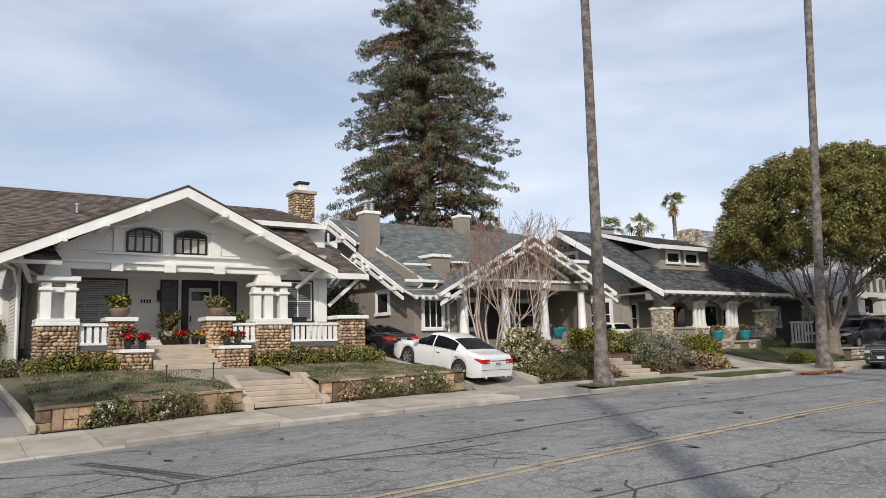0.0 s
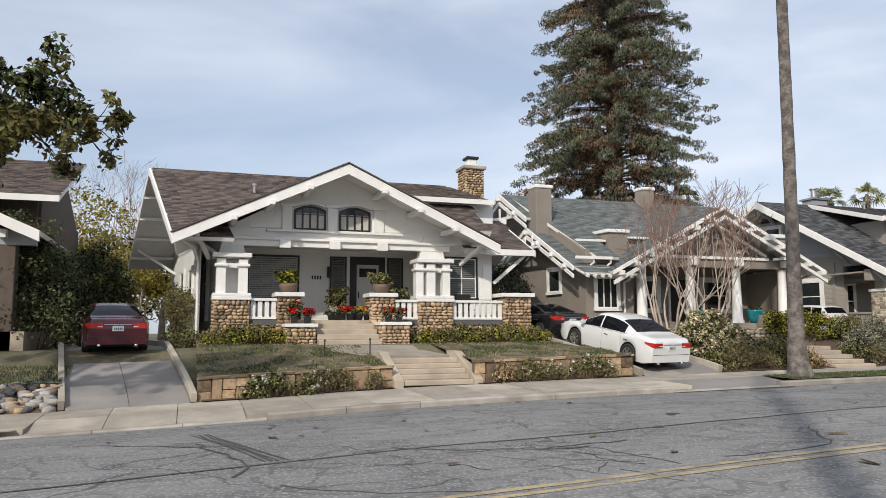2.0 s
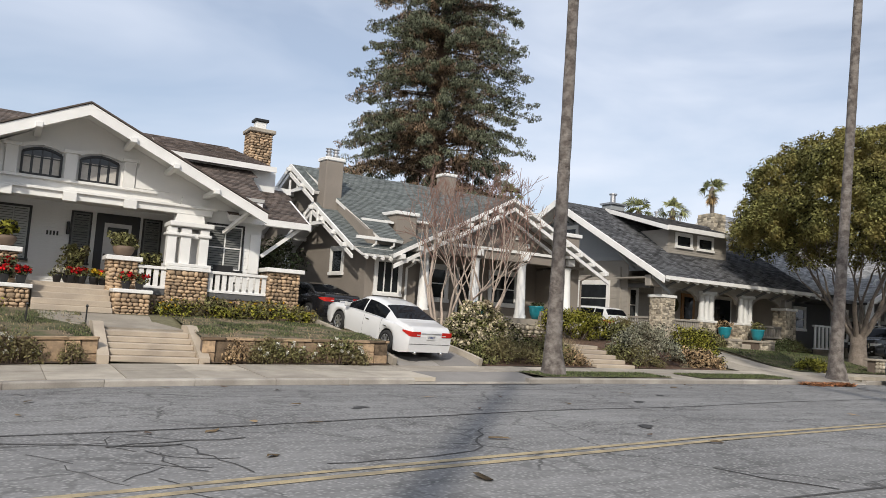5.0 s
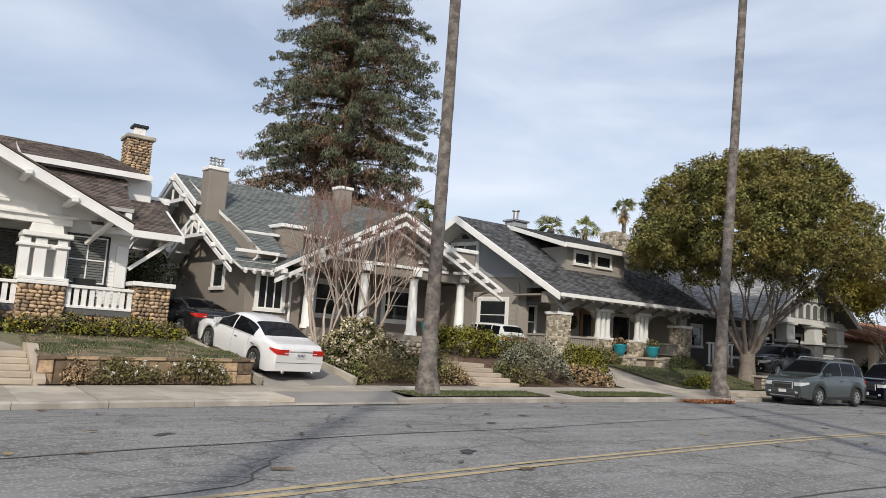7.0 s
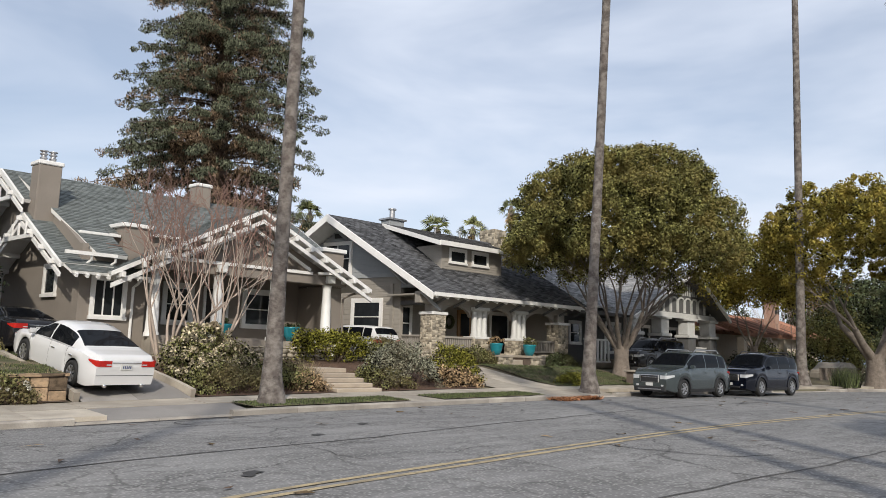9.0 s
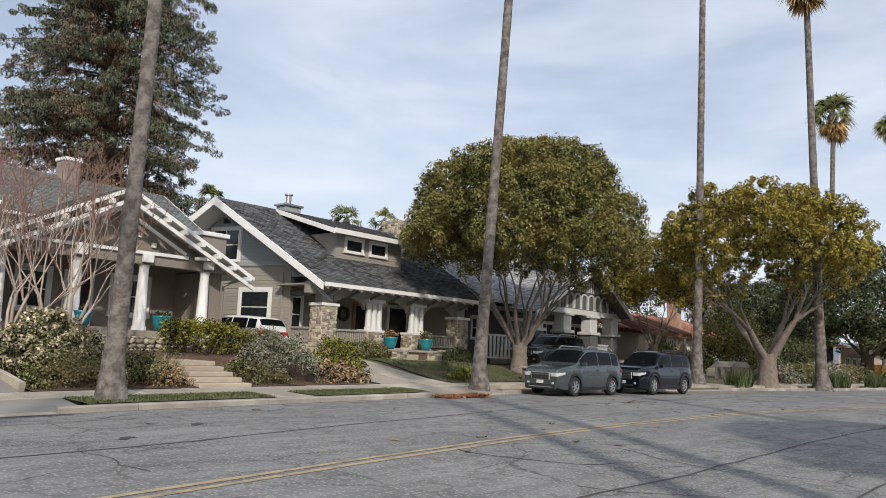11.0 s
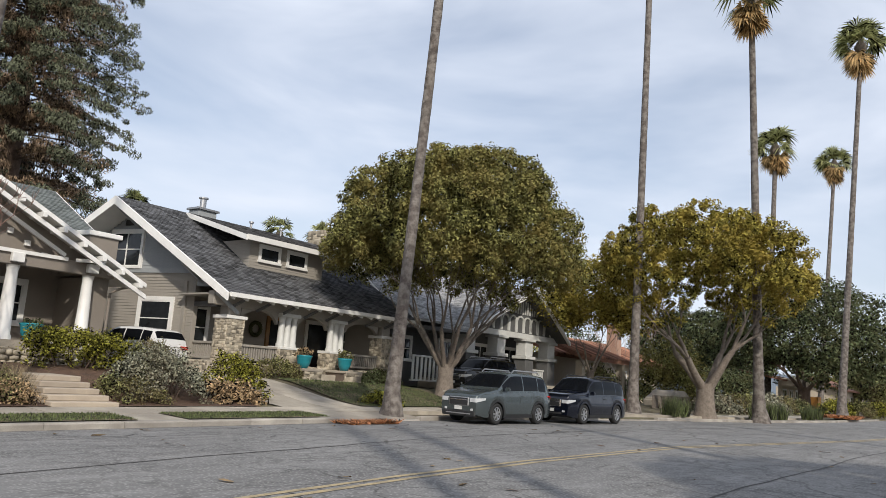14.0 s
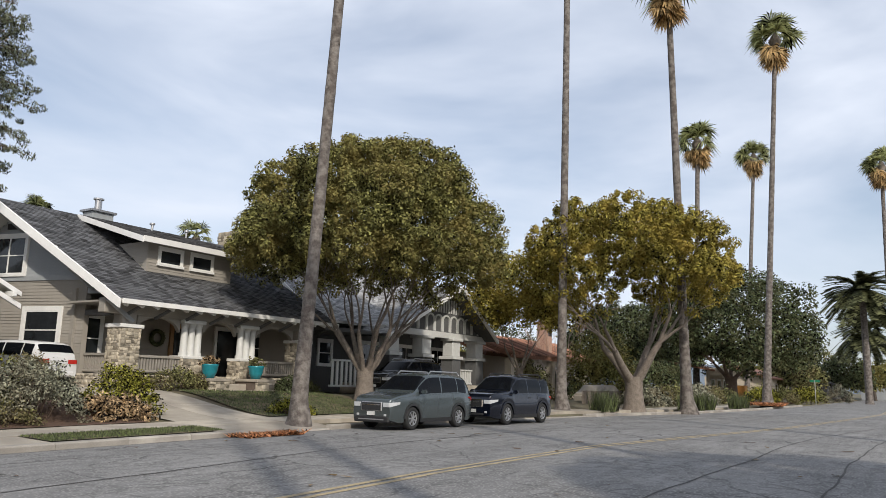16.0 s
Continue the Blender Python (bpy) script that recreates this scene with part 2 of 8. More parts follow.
def raw(name, verts, faces, material, parent=None, label="", smooth=False):
    me = bpy.data.meshes.new(name)
    me.from_pydata(verts, [], faces)
    if smooth:
        for p in me.polygons:
            p.use_smooth = True
    me.materials.append(material)
    ob = new(name, me)
    if parent is not None:
        ob.parent = parent
    if label:
        ob["label"] = label
    return ob


def thing(name, label, category, group="", kind="", at=(0, 0, 0), turn=0):
    ob = new(name)
    ob.empty_display_size = 0.2
    ob.matrix_world = pose(*at, 0, 0, turn)
    return tagged(ob, label, category, group, kind)


def B():
    return bmesh.new()


def box(bm, x0, x1, y0, y1, z0, z1, bev=0.0):
    v = [bm.verts.new(p) for p in ((x0, y0, z0), (x1, y0, z0), (x1, y1, z0), (x0, y1, z0), (x0, y0, z1), (x1, y0, z1), (x1, y1, z1), (x0, y1, z1))]
    fs = [bm.faces.new([v[i] for i in f]) for f in ((3, 2, 1, 0), (4, 5, 6, 7), (0, 1, 5, 4), (1, 2, 6, 5), (2, 3, 7, 6), (3, 0, 4, 7))]
    if bev:
        es = list({e for f in fs for e in f.edges})
        bmesh.ops.bevel(bm, geom=es, offset=bev, segments=1, affect="EDGES")
    return bm


def cube(x0, x1, y0, y1, z0, z1, bev=0.0):
    return box(B(), x0, x1, y0, y1, z0, z1, bev)


def prism(bm, poly, axis, a, b):
    """poly: points in the plane across the axis, pushed from a to b along it. axis x: (y, z); y: (x, z); z: (x, y)."""
    def P(p, t):
        return (t, p[0], p[1]) if axis == "x" else (p[0], t, p[1]) if axis == "y" else (p[0], p[1], t)
    v0 = [bm.verts.new(P(p, a)) for p in poly]
    v1 = [bm.verts.new(P(p, b)) for p in poly]
    n = len(poly)
    bm.faces.new(v0); bm.faces.new(v1[::-1])
    for i in range(n):
        bm.faces.new((v0[i], v0[(i + 1) % n], v1[(i + 1) % n], v1[i])[::-1])
    bmesh.ops.recalc_face_normals(bm, faces=bm.faces)
    return bm


def bar(bm, p, q, w, h, up=(0, 0, 1)):
    """A straight timber from p to q, w wide and h high."""
    p, q = Vector(p), Vector(q)
    d = (q - p).normalized()
    s = d.cross(Vector(up))
    s = (s if s.length > 1e-4 else d.cross(Vector((0, 1, 0)))).normalized()
    u = s.cross(d).normalized()
    c = [(-w / 2, -h / 2), (w / 2, -h / 2), (w / 2, h / 2), (-w / 2, h / 2)]
    a = [bm.verts.new(p + s * x + u * y) for x, y in c]
    b = [bm.verts.new(q + s * x + u * y) for x, y in c]
    bm.faces.new(a[::-1]); bm.faces.new(b)
    for i in range(4):
        bm.faces.new((a[i], a[(i + 1) % 4], b[(i + 1) % 4], b[i]))
    return bm


def tube(bm, pts, radii, n=8, cap=True):
    """A tapered tube through the points."""
    rings = []
    for i, p in enumerate(pts):
        p = Vector(p)
        d = (Vector(pts[min(i + 1, len(pts) - 1)]) - Vector(pts[max(i - 1, 0)])).normalized()
        s = d.cross(Vector((0.31, 0.95, 0.05))).normalized()
        u = s.cross(d)
        rings.append([bm.verts.new(p + (s * math.cos(2 * math.pi * k / n) + u * math.sin(2 * math.pi * k / n)) * radii[i]) for k in range(n)])
    for a, b in zip(rings, rings[1:]):
        for k in range(n):
            bm.faces.new((a[k], a[(k + 1) % n], b[(k + 1) % n], b[k]))
    if cap:
        bm.faces.new(rings[0]); bm.faces.new(rings[-1][::-1])
    return bm


def lathe(prof, n=16):
    """A turned form; prof: (radius, height) from bottom to top."""
    bm = B()
    rings = [[bm.verts.new((r * math.cos(2 * math.pi * k / n), r * math.sin(2 * math.pi * k / n), z)) for k in range(n)] for r, z in prof]
    for a, b in zip(rings, rings[1:]):
        for k in range(n):
            bm.faces.new((a[k], a[(k + 1) % n], b[(k + 1) % n], b[k]))
    bm.faces.new(rings[0][::-1]); bm.faces.new(rings[-1])
    return bm


def slab(bm, quad, t):
    """A roof plate: four corners of its top, t thick, downwards."""
    q = [Vector(p) for p in quad]
    nrm = (q[1] - q[0]).cross(q[3] - q[0]).normalized()
    if nrm.z < 0:
        nrm = -nrm
    v1 = [bm.verts.new(p) for p in q]
    v0 = [bm.verts.new(p - nrm * t) for p in q]
    bm.faces.new(v1); bm.faces.new(v0[::-1])
    for i in range(4):
        bm.faces.new((v0[i], v0[(i + 1) % 4], v1[(i + 1) % 4], v1[i]))
    bmesh.ops.recalc_face_normals(bm, faces=bm.faces)
    return bm


def shingles(name, quad, material, parent, seed=1, row=0.145, tab=0.31):
    """Courses of overlapping tabs over a roof plane. quad: eave start, eave end, ridge end, ridge start."""
    rng = random.Random(seed)
    e0, e1, r1, r0 = (Vector(p) for p in quad)
    nrm = (e1 - e0).cross(r0 - e0).normalized()
    if nrm.z < 0:
        nrm = -nrm
    rise = ((r0 - e0).length + (r1 - e1).length) / 2
    rows = max(2, int(rise / row))
    vs, fs = [], []
    for i in range(rows):
        f0, f1 = i / rows, min(1.0, (i + 1.25) / rows)
        a0, a1 = e0.lerp(r0, f0), e1.lerp(r1, f0)
        b0, b1 = e0.lerp(r0, f1), e1.lerp(r1, f1)
        n = max(1, int((a1 - a0).length / tab))
        off = rng.random() / n
        cuts = [0.0] + [min(1, max(0, (k + off * n + rng.uniform(-.15, .15)) / n)) for k in range(n)] + [1.0]
        for s, t in zip(cuts, cuts[1:]):
            if t - s < 0.004:
                continue
            s2, t2 = s + 0.004 / max(1, n) , t - 0.004 / max(1, n)
            h = 0.016 + rng.random() * 0.012
            k = len(vs)
            pa, pb, pc, pd = a0.lerp(a1, s2), a0.lerp(a1, t2), b0.lerp(b1, t2), b0.lerp(b1, s2)
            vs += [pa + nrm * h, pb + nrm * h, pc + nrm * 0.002, pd + nrm * 0.002, pa, pb]
            fs += [(k, k + 1, k + 2, k + 3), (k + 4, k + 5, k + 1, k), (k + 4, k, k + 3), (k + 1, k + 5, k + 2)]
    ob = raw(name, vs, fs, material, parent)
    return tagged(ob, kind="stuff")


def siding(parent, material, runs, y, h, face=-1, axis="x", label=""):
    """A wall face clad with lap boards, each a piece of its own. runs: (from, to, foot) of each board."""
    wall = new("wall"); wall.parent = parent
    if label:
        wall["label"] = label
    made = {}
    for x0, x1, z in runs:
        key = (round(x0, 3), round(x1, 3))
        if key not in made:
            bm = B()
            ends = []
            for a in key:
                ends.append([bm.verts.new((a, y + face * o, dz_) if axis == "x" else (y + face * o, a, dz_)) for o, dz_ in ((0.0, 0), (0.026, 0), (0.022, 0.012), (0.004, h), (0.0, h))])
            for i in range(5):
                bm.faces.new((ends[0][i], ends[0][(i + 1) % 5], ends[1][(i + 1) % 5], ends[1][i]))
            bm.faces.new(ends[0][::-1]); bm.faces.new(ends[1])
            bmesh.ops.recalc_face_normals(bm, faces=bm.faces)
            me = bpy.data.meshes.new("siding_board"); bm.to_mesh(me); bm.free()
            me.materials.append(material)
            made[key] = me
        ob = new("siding_board", made[key]); ob.parent = wall
        ob.location = (0, 0, z)
    return wall


def courses(x0, x1, z0, z1, step=0.13):
    n = max(1, round((z1 - z0) / step))
    return [(x0, x1, z0 + (z1 - z0) * i / n) for i in range(n)], (z1 - z0) / n


def window(parent, x0, x1, y, z0, z1, face=-1, axis="x", frame_m=None, w=0.09, cols=1, rows=2, shutter=None, glass_m=None, name="window", head=0.04, sash_m=None):
    """A sash window let into a wall: casing, sill, pane and bars (or louvred shutters behind the pane's place)."""
    frame_m = frame_m or M_TRIM
    win = new(name)
    win.parent = parent
    def bx(a0, a1, o0, o1, za, zb, bm):
        lo, hi = sorted((y + face * o0, y + face * o1))
        return box(bm, a0, a1, lo, hi, za, zb) if axis == "x" else box(bm, lo, hi, a0, a1, za, zb)
    fr = B()
    bx(x0 - w, x0, -0.05, 0.05, z0 - w * 0.6, z1 + w + head, fr); bx(x1, x1 + w, -0.05, 0.05, z0 - w * 0.6, z1 + w + head, fr)
    bx(x0, x1, -0.05, 0.05, z1, z1 + w + head, fr)
    part("window_frame", fr, frame_m, win)
    part("window_sill", bx(x0 - w - 0.03, x1 + w + 0.03, -0.02, 0.09, z0 - w, z0, B()), frame_m, win)
    part("pane", bx(x0, x1, -0.022, 0.0, z0, z1, B()), glass_m or M_DARKGLASS, win)
    s = 0.045
    rail = B()
    for a, b, c, d in ((x0, x1, z0, z0 + s), (x0, x1, z1 - s, z1), (x0, x0 + s, z0 + s, z1 - s), (x1 - s, x1, z0 + s, z1 - s)):
        bx(a, b, -0.01, 0.034, c, d, rail)
    for i in range(1, cols):
        xm = x0 + (x1 - x0) * i / cols
        bx(xm - s / 2, xm + s / 2, -0.009, 0.030, z0 + s, z1 - s, rail)
    for i in range(1, rows):
        zm = z0 + (z1 - z0) * i / rows
        bx(x0 + s, x1 - s, -0.0085, 0.036, zm - s / 2, zm + s / 2, rail)
    part("sash", rail, sash_m or shutter or frame_m, win)
    if shutter:
        sl = B()
        n = int((z1 - z0 - 0.1) / 0.085)
        for i in range(n):
            z = z0 + 0.06 + i * 0.085
            for c in range(cols):
                a, b = x0 + (x1 - x0) * c / cols + 0.03, x0 + (x1 - x0) * (c + 1) / cols - 0.03
                lo, hi = (y + face * 0.031, y + face * 0.003)
                pts = [(a, lo, z), (b, lo, z), (b, hi, z + 0.06), (a, hi, z + 0.06)]
                if axis != "x":
                    pts = [(q, p, r) for p, q, r in pts]
                t = Vector((0, 0, 0.012))
                v = [sl.verts.new(Vector(p)) for p in pts] + [sl.verts.new(Vector(p) + t) for p in pts]
                for f in ((0, 1, 2, 3), (4, 5, 6, 7), (0, 1, 5, 4), (2, 3, 7, 6)):
                    sl.faces.new([v[i2] for i2 in f])
        part("louvre_panel", sl, shutter, win)
    return win


def shear(obs, y0, k):
    """Lean side walls and roof ends to the line of the plots, which lie aslant to the road."""
    for ob in obs:
        if ob.type == "MESH":
            if ob.data.users > 1:
                ob.data = ob.data.copy()
            for v in ob.data.vertices:
                v.co.x -= k * (v.co.y - y0)


def below(root, skip=()):
    return [o for o in root.children_recursive if o not in skip]


_stones = {}


def stone_mesh(kind, material, seed):
    """A few rounded stone shapes that pieces share."""
    key = (kind, material.name, seed)
    if key not in _stones:
        rng = random.Random(seed * 17 + 3)
        bm = B()
        if kind == "round":
            bmesh.ops.create_icosphere(bm, subdivisions=1, radius=0.5)
            bmesh.ops.subdivide_edges(bm, edges=bm.edges[:6], cuts=1)
            for v in bm.verts:
                c = v.co
                for ax in (0, 2):
                    c[ax] = math.copysign(abs(c[ax] / 0.5) ** 0.62 * 0.5, c[ax])
                k = max(abs(c.x), abs(c.z)) / 0.5
                c.x *= 1.0 + 0.18 * (1 - k) + rng.uniform(-.07, .07); c.z *= 1.0 + 0.18 * (1 - k) + rng.uniform(-.07, .07)
                c.y *= 0.9 + rng.uniform(-.1, .1)
        else:
            box(bm, -.5, .5, -.5, .5, -.5, .5, 0.06)
            for v in bm.verts:
                v.co += Vector((rng.uniform(-.03, .03), rng.uniform(-.08, .08), rng.uniform(-.04, .04)))
        me = bpy.data.meshes.new("stone")
        bm.to_mesh(me); bm.free()
        for p in me.polygons:
            p.use_smooth = kind == "round"
        me.materials.append(material)
        _stones[key] = me
    return _stones[key]


def stone_face(parent, o, ux, width, height, material, size=0.2, kind="round", seed=0, name="stone", depth=0.16, joined=False, squash=0.72):
    """Courses of stones over a face: o is its lower corner, ux its direction; stones stand proud of the mortar behind."""
    rng = random.Random(seed)
    o, ux = Vector(o), Vector(ux).normalized()
    uy = Vector((0, 0, 1)).cross(ux)
    rot = Matrix((ux, uy, (0, 0, 1))).transposed().to_4x4()
    z, vs, fs = 0.0, [], []
    while z < height - 0.03:
        h = min(size * squash * rng.uniform(0.75, 1.35), height - z)
        if height - z - h < 0.05:
            h = height - z
        x = 0.0
        while x < width - 0.03:
            w = min(size * rng.uniform(0.7, 1.6), width - x)
            if width - x - w < 0.06:
                w = width - x
            me = stone_mesh(kind, material, rng.randrange(6))
            m = Matrix.Translation(o + ux * (x + w / 2) + Vector((0, 0, z + h / 2))) @ rot @ Matrix.Rotation(rng.uniform(-.34, .34) if kind == "round" else rng.uniform(-.1, .1), 4, "Y") @ Matrix.Diagonal((w * rng.uniform(.92, 1.14), depth * rng.uniform(.75, 1.25), h * rng.uniform(.95, 1.25), 1))
            if joined:
                k = len(vs)
                vs += [m @ v.co for v in me.vertices]
                fs += [[k + i for i in p.vertices] for p in me.polygons]
            else:
                ob = new(name, me)
                ob.parent = parent
                ob.matrix_basis = m
            x += w
        z += h
    if joined:
        tagged(raw(name + "_facing", vs, fs, material, parent, smooth=True), kind="stuff")


def leaves(name, centres, material, parent, per=40, spread=0.5, size=0.12, seed=1, droop=0.0, flat=1.0, aspect=2.0, label="", face=0.9):
    """Many small leaf blades in clumps. centres: (x, y, z, radius)."""
    rg = np.random.RandomState(seed)
    c = np.asarray(centres, float)
    n = len(c) * per
    idx = np.repeat(np.arange(len(c)), per)
    d = rg.normal(size=(n, 3))
    d /= np.linalg.norm(d, axis=1)[:, None]
    r = rg.uniform(0.25, 1.0, n) ** 0.5 * c[idx, 3] * spread * 2
    p = c[idx, :3] + d * r[:, None] * np.array([1, 1, flat])
    nrm = d * face + rg.normal(size=(n, 3)) * 0.5
    nrm[:, 2] += 0.35 * face
    a = np.cross(nrm, rg.normal(size=(n, 3)))
    a[:, 2] -= droop
    a /= np.linalg.norm(a, axis=1)[:, None]
    b = np.cross(a, nrm)
    b /= np.linalg.norm(b, axis=1)[:, None] + 1e-9
    s = size * rg.uniform(0.6, 1.4, n)[:, None]
    a, b = a * s, b * s / aspect
    v = np.empty((n, 4, 3))
    v[:, 0], v[:, 1], v[:, 2], v[:, 3] = p - a * 0.5, p + b * 0.5, p + a * 0.5, p - b * 0.5
    me = bpy.data.meshes.new(name)
    me.vertices.add(n * 4)
    me.vertices.foreach_set("co", v.reshape(-1))
    me.loops.add(n * 4)
    me.loops.foreach_set("vertex_index", np.arange(n * 4))
    me.polygons.add(n)
    me.polygons.foreach_set("loop_start", np.arange(0, n * 4, 4))
    me.polygons.foreach_set("loop_total", np.full(n, 4))
    me.update(calc_edges=True)
    me.materials.append(material)
    ob = new(name, me)
    ob.parent = parent
    if label:
        ob["label"] = label
    return ob


# ---- the lie of the land ----
def lerp_table(rows, x):
    if x <= rows[0][0]:
        return rows[0][1]
    for (a, u), (b, v) in zip(rows, rows[1:]):
        if x <= b:
            return u + (v - u) * (x - a) / (b - a)
    return rows[-1][1]


GUTTER = ((-60, -0.75), (0, -0.58), (7, -0.45), (12.5, -0.26), (15.5, -0.12), (18, -0.05), (22, 0.03), (29, 0.15), (36, 0.22), (45, 0.30), (400, 0.32))
CROWN = ((-60, -0.1), (0, 0.05), (15, 0.17), (23, 0.29), (40, 0.34), (400, 0.38))
KERBY = ((-80, 0.0), (46, 0.0), (55, -0.5), (63, -1.6), (75, -3.9), (88, -5.0), (110, -5.4), (400, -5.6))


def gutter(x):
    return lerp_table(GUTTER, x)


def kerb_y(x):
    return lerp_table(KERBY, x)


def road_z(x, y):
    """Road height: gutter at the far kerb, crown in the middle, falling again towards the near side."""
    d = (kerb_y(x) - y)
    g, c = gutter(x), lerp_table(CROWN, x)
    if d < 9.5:
        t = max(0, d / 9.5)
        return g + (c - g) * (1 - (1 - t) ** 2)
    return c - 0.10 * ((d - 9.5) / 10) ** 2


def walk_z(x):
    return gutter(x) + 0.15


def yard_z(x, y):
    d = y - kerb_y(x)
    if d < 3.0:
        return walk_z(x) + 0.03 * d
    t = min(1, (d - 3.0) / 5.5)
    t = t * t * (3 - 2 * t)
    z0, z1 = walk_z(x) + 0.09, lerp_table(((-30, 1.0), (10, 1.25), (20, 1.4), (40, 1.35), (60, 1.1), (80, 0.7), (120, 0.5)), x)
    return z0 + (z1 - z0) * t


def sheet(name, xs, ys, zf, material, parent=None, thick=0.0, smooth=True):
    vs, fs = [], []
    nx, ny = len(xs), len(ys)
    for x in xs:
        for y in ys:
            vs.append((x, y, zf(x, y)))
    for i in range(nx - 1):
        for j in range(ny - 1):
            a = i * ny + j
            fs.append((a, a + ny, a + ny + 1, a + 1))
    return raw(name, vs, fs, material, parent, smooth=smooth)


def spaced(a, b, step):
    n = max(1, round((b - a) / step))
    return [a + (b - a) * i / n for i in range(n + 1)]


def ground_z(x, y):
    if y < kerb_y(x) + 0.35:
        return -1.2 if y > -22 else road_z(x, y) - 0.1
    return yard_z(x, y) - (0.14 if y < kerb_y(x) + 3.0 else 0.02)


gx = [-900, -400, -150, -60] + spaced(-30, 125, 1.25) + [150, 200, 320, 600, 1200]
gy = [-900, -300, -100, -50, -30, -22] + spaced(-7, 12, 0.5) + spaced(13.5, 45, 2.5) + [60, 90, 150, 300, 900]
tagged(sheet("ground", gx, gy, ground_z, M_FARG), "dry yard soil with sparse grass reaching to the horizon", "ground", kind="structure")


def asphalt():
    m = mat("asphalt", (0.202, 0.198, 0.193), 0.95, var=0.17, scale=0.35, fine=24, bump=0.55, bdist=0.012, dark=(0.155, 0.152, 0.15), patch=0.6, pscale=0.22)
    n, l = m.node_tree.nodes, m.node_tree.links
    b = n["Principled BSDF"]
    co = n.new("ShaderNodeTexCoord")
    wrp = n.new("ShaderNodeTexNoise"); wrp.inputs["Scale"].default_value, wrp.inputs["Detail"].default_value = 0.9, 5
    l.new(co.outputs["Object"], wrp.inputs["Vector"])
    mx = n.new("ShaderNodeVectorMath"); mx.operation = "MULTIPLY_ADD"
    mx.inputs[1].default_value = (1.1, 1.1, 0)
    l.new(wrp.outputs["Color"], mx.inputs[0]); l.new(co.outputs["Object"], mx.inputs[2])
    out = b.inputs["Base Color"].links[0].from_socket
    # streaks worn along the lanes
    smap = n.new("ShaderNodeMapping"); smap.inputs["Scale"].default_value = (0.35, 3.6, 1.0)
    l.new(co.outputs["Object"], smap.inputs["Vector"])
    stn = n.new("ShaderNodeTexNoise"); stn.inputs["Scale"].default_value, stn.inputs["Detail"].default_value, stn.inputs["Roughness"].default_value = 1.0, 8, 0.65
    l.new(smap.outputs["Vector"], stn.inputs["Vector"])
    smr = n.new("ShaderNodeMapRange")
    smr.inputs["From Min"].default_value, smr.inputs["From Max"].default_value = 0.3, 0.7
    smr.inputs["To Min"].default_value, smr.inputs["To Max"].default_value = 0.76, 1.24
    l.new(stn.outputs["Fac"], smr.inputs["Value"])
    smx = n.new("ShaderNodeVectorMath"); smx.operation = "SCALE"
    l.new(out, smx.inputs[0]); l.new(smr.outputs["Result"], smx.inputs["Scale"])
    out = smx.outputs["Vector"]
    # long wandering cracks at two sizes, some sealed with tar
    for sc, wid, amt, colr in ((0.28, 0.011, 0.8, (0.05, 0.048, 0.046)), (0.85, 0.013, 0.6, (0.075, 0.073, 0.07)), (2.4, 0.016, 0.5, (0.09, 0.088, 0.085))):
        vo = n.new("ShaderNodeTexVoronoi"); vo.feature = "DISTANCE_TO_EDGE"
        vo.inputs["Scale"].default_value = sc
        l.new(mx.outputs[0], vo.inputs["Vector"])
        mr = n.new("ShaderNodeMapRange")
        mr.inputs["From Min"].default_value, mr.inputs["From Max"].default_value = wid * sc * 1.2, wid * sc * 3.2
        mr.inputs["To Min"].default_value, mr.inputs["To Max"].default_value = amt, 0
        l.new(vo.outputs["Distance"], mr.inputs["Value"])
        gate = n.new("ShaderNodeTexNoise"); gate.inputs["Scale"].default_value = 0.35 * sc + 0.15
        l.new(co.outputs["Object"], gate.inputs["Vector"])
        gr = n.new("ShaderNodeMapRange")
        gr.inputs["From Min"].default_value, gr.inputs["From Max"].default_value = 0.42, 0.56
        l.new(gate.outputs["Fac"], gr.inputs["Value"])
        mu = n.new("ShaderNodeMath"); mu.operation = "MULTIPLY"
        l.new(mr.outputs["Result"], mu.inputs[0]); l.new(gr.outputs["Result"], mu.inputs[1])
        mm = n.new("ShaderNodeMixRGB"); mm.inputs["Color2"].default_value = (*colr, 1)
        l.new(mu.outputs[0], mm.inputs["Fac"]); l.new(out, mm.inputs["Color1"])
        out = mm.outputs["Color"]
    # pale stone showing in the worn surface
    sp = n.new("ShaderNodeTexVoronoi"); sp.inputs["Scale"].default_value = 17
    l.new(co.outputs["Object"], sp.inputs["Vector"])
    sr = n.new("ShaderNodeMapRange")
    sr.inputs["From Min"].default_value, sr.inputs["From Max"].default_value = 0.16, 0.42
    sr.inputs["To Min"].default_value, sr.inputs["To Max"].default_value = 0.75, 0
    l.new(sp.outputs["Distance"], sr.inputs["Value"])
    mm = n.new("ShaderNodeMixRGB"); mm.inputs["Color2"].default_value = (0.36, 0.35, 0.335, 1)
    l.new(sr.outputs["Result"], mm.inputs["Fac"]); l.new(out, mm.inputs["Color1"])
    l.new(mm.outputs["Color"], b.inputs["Base Color"])
    return m


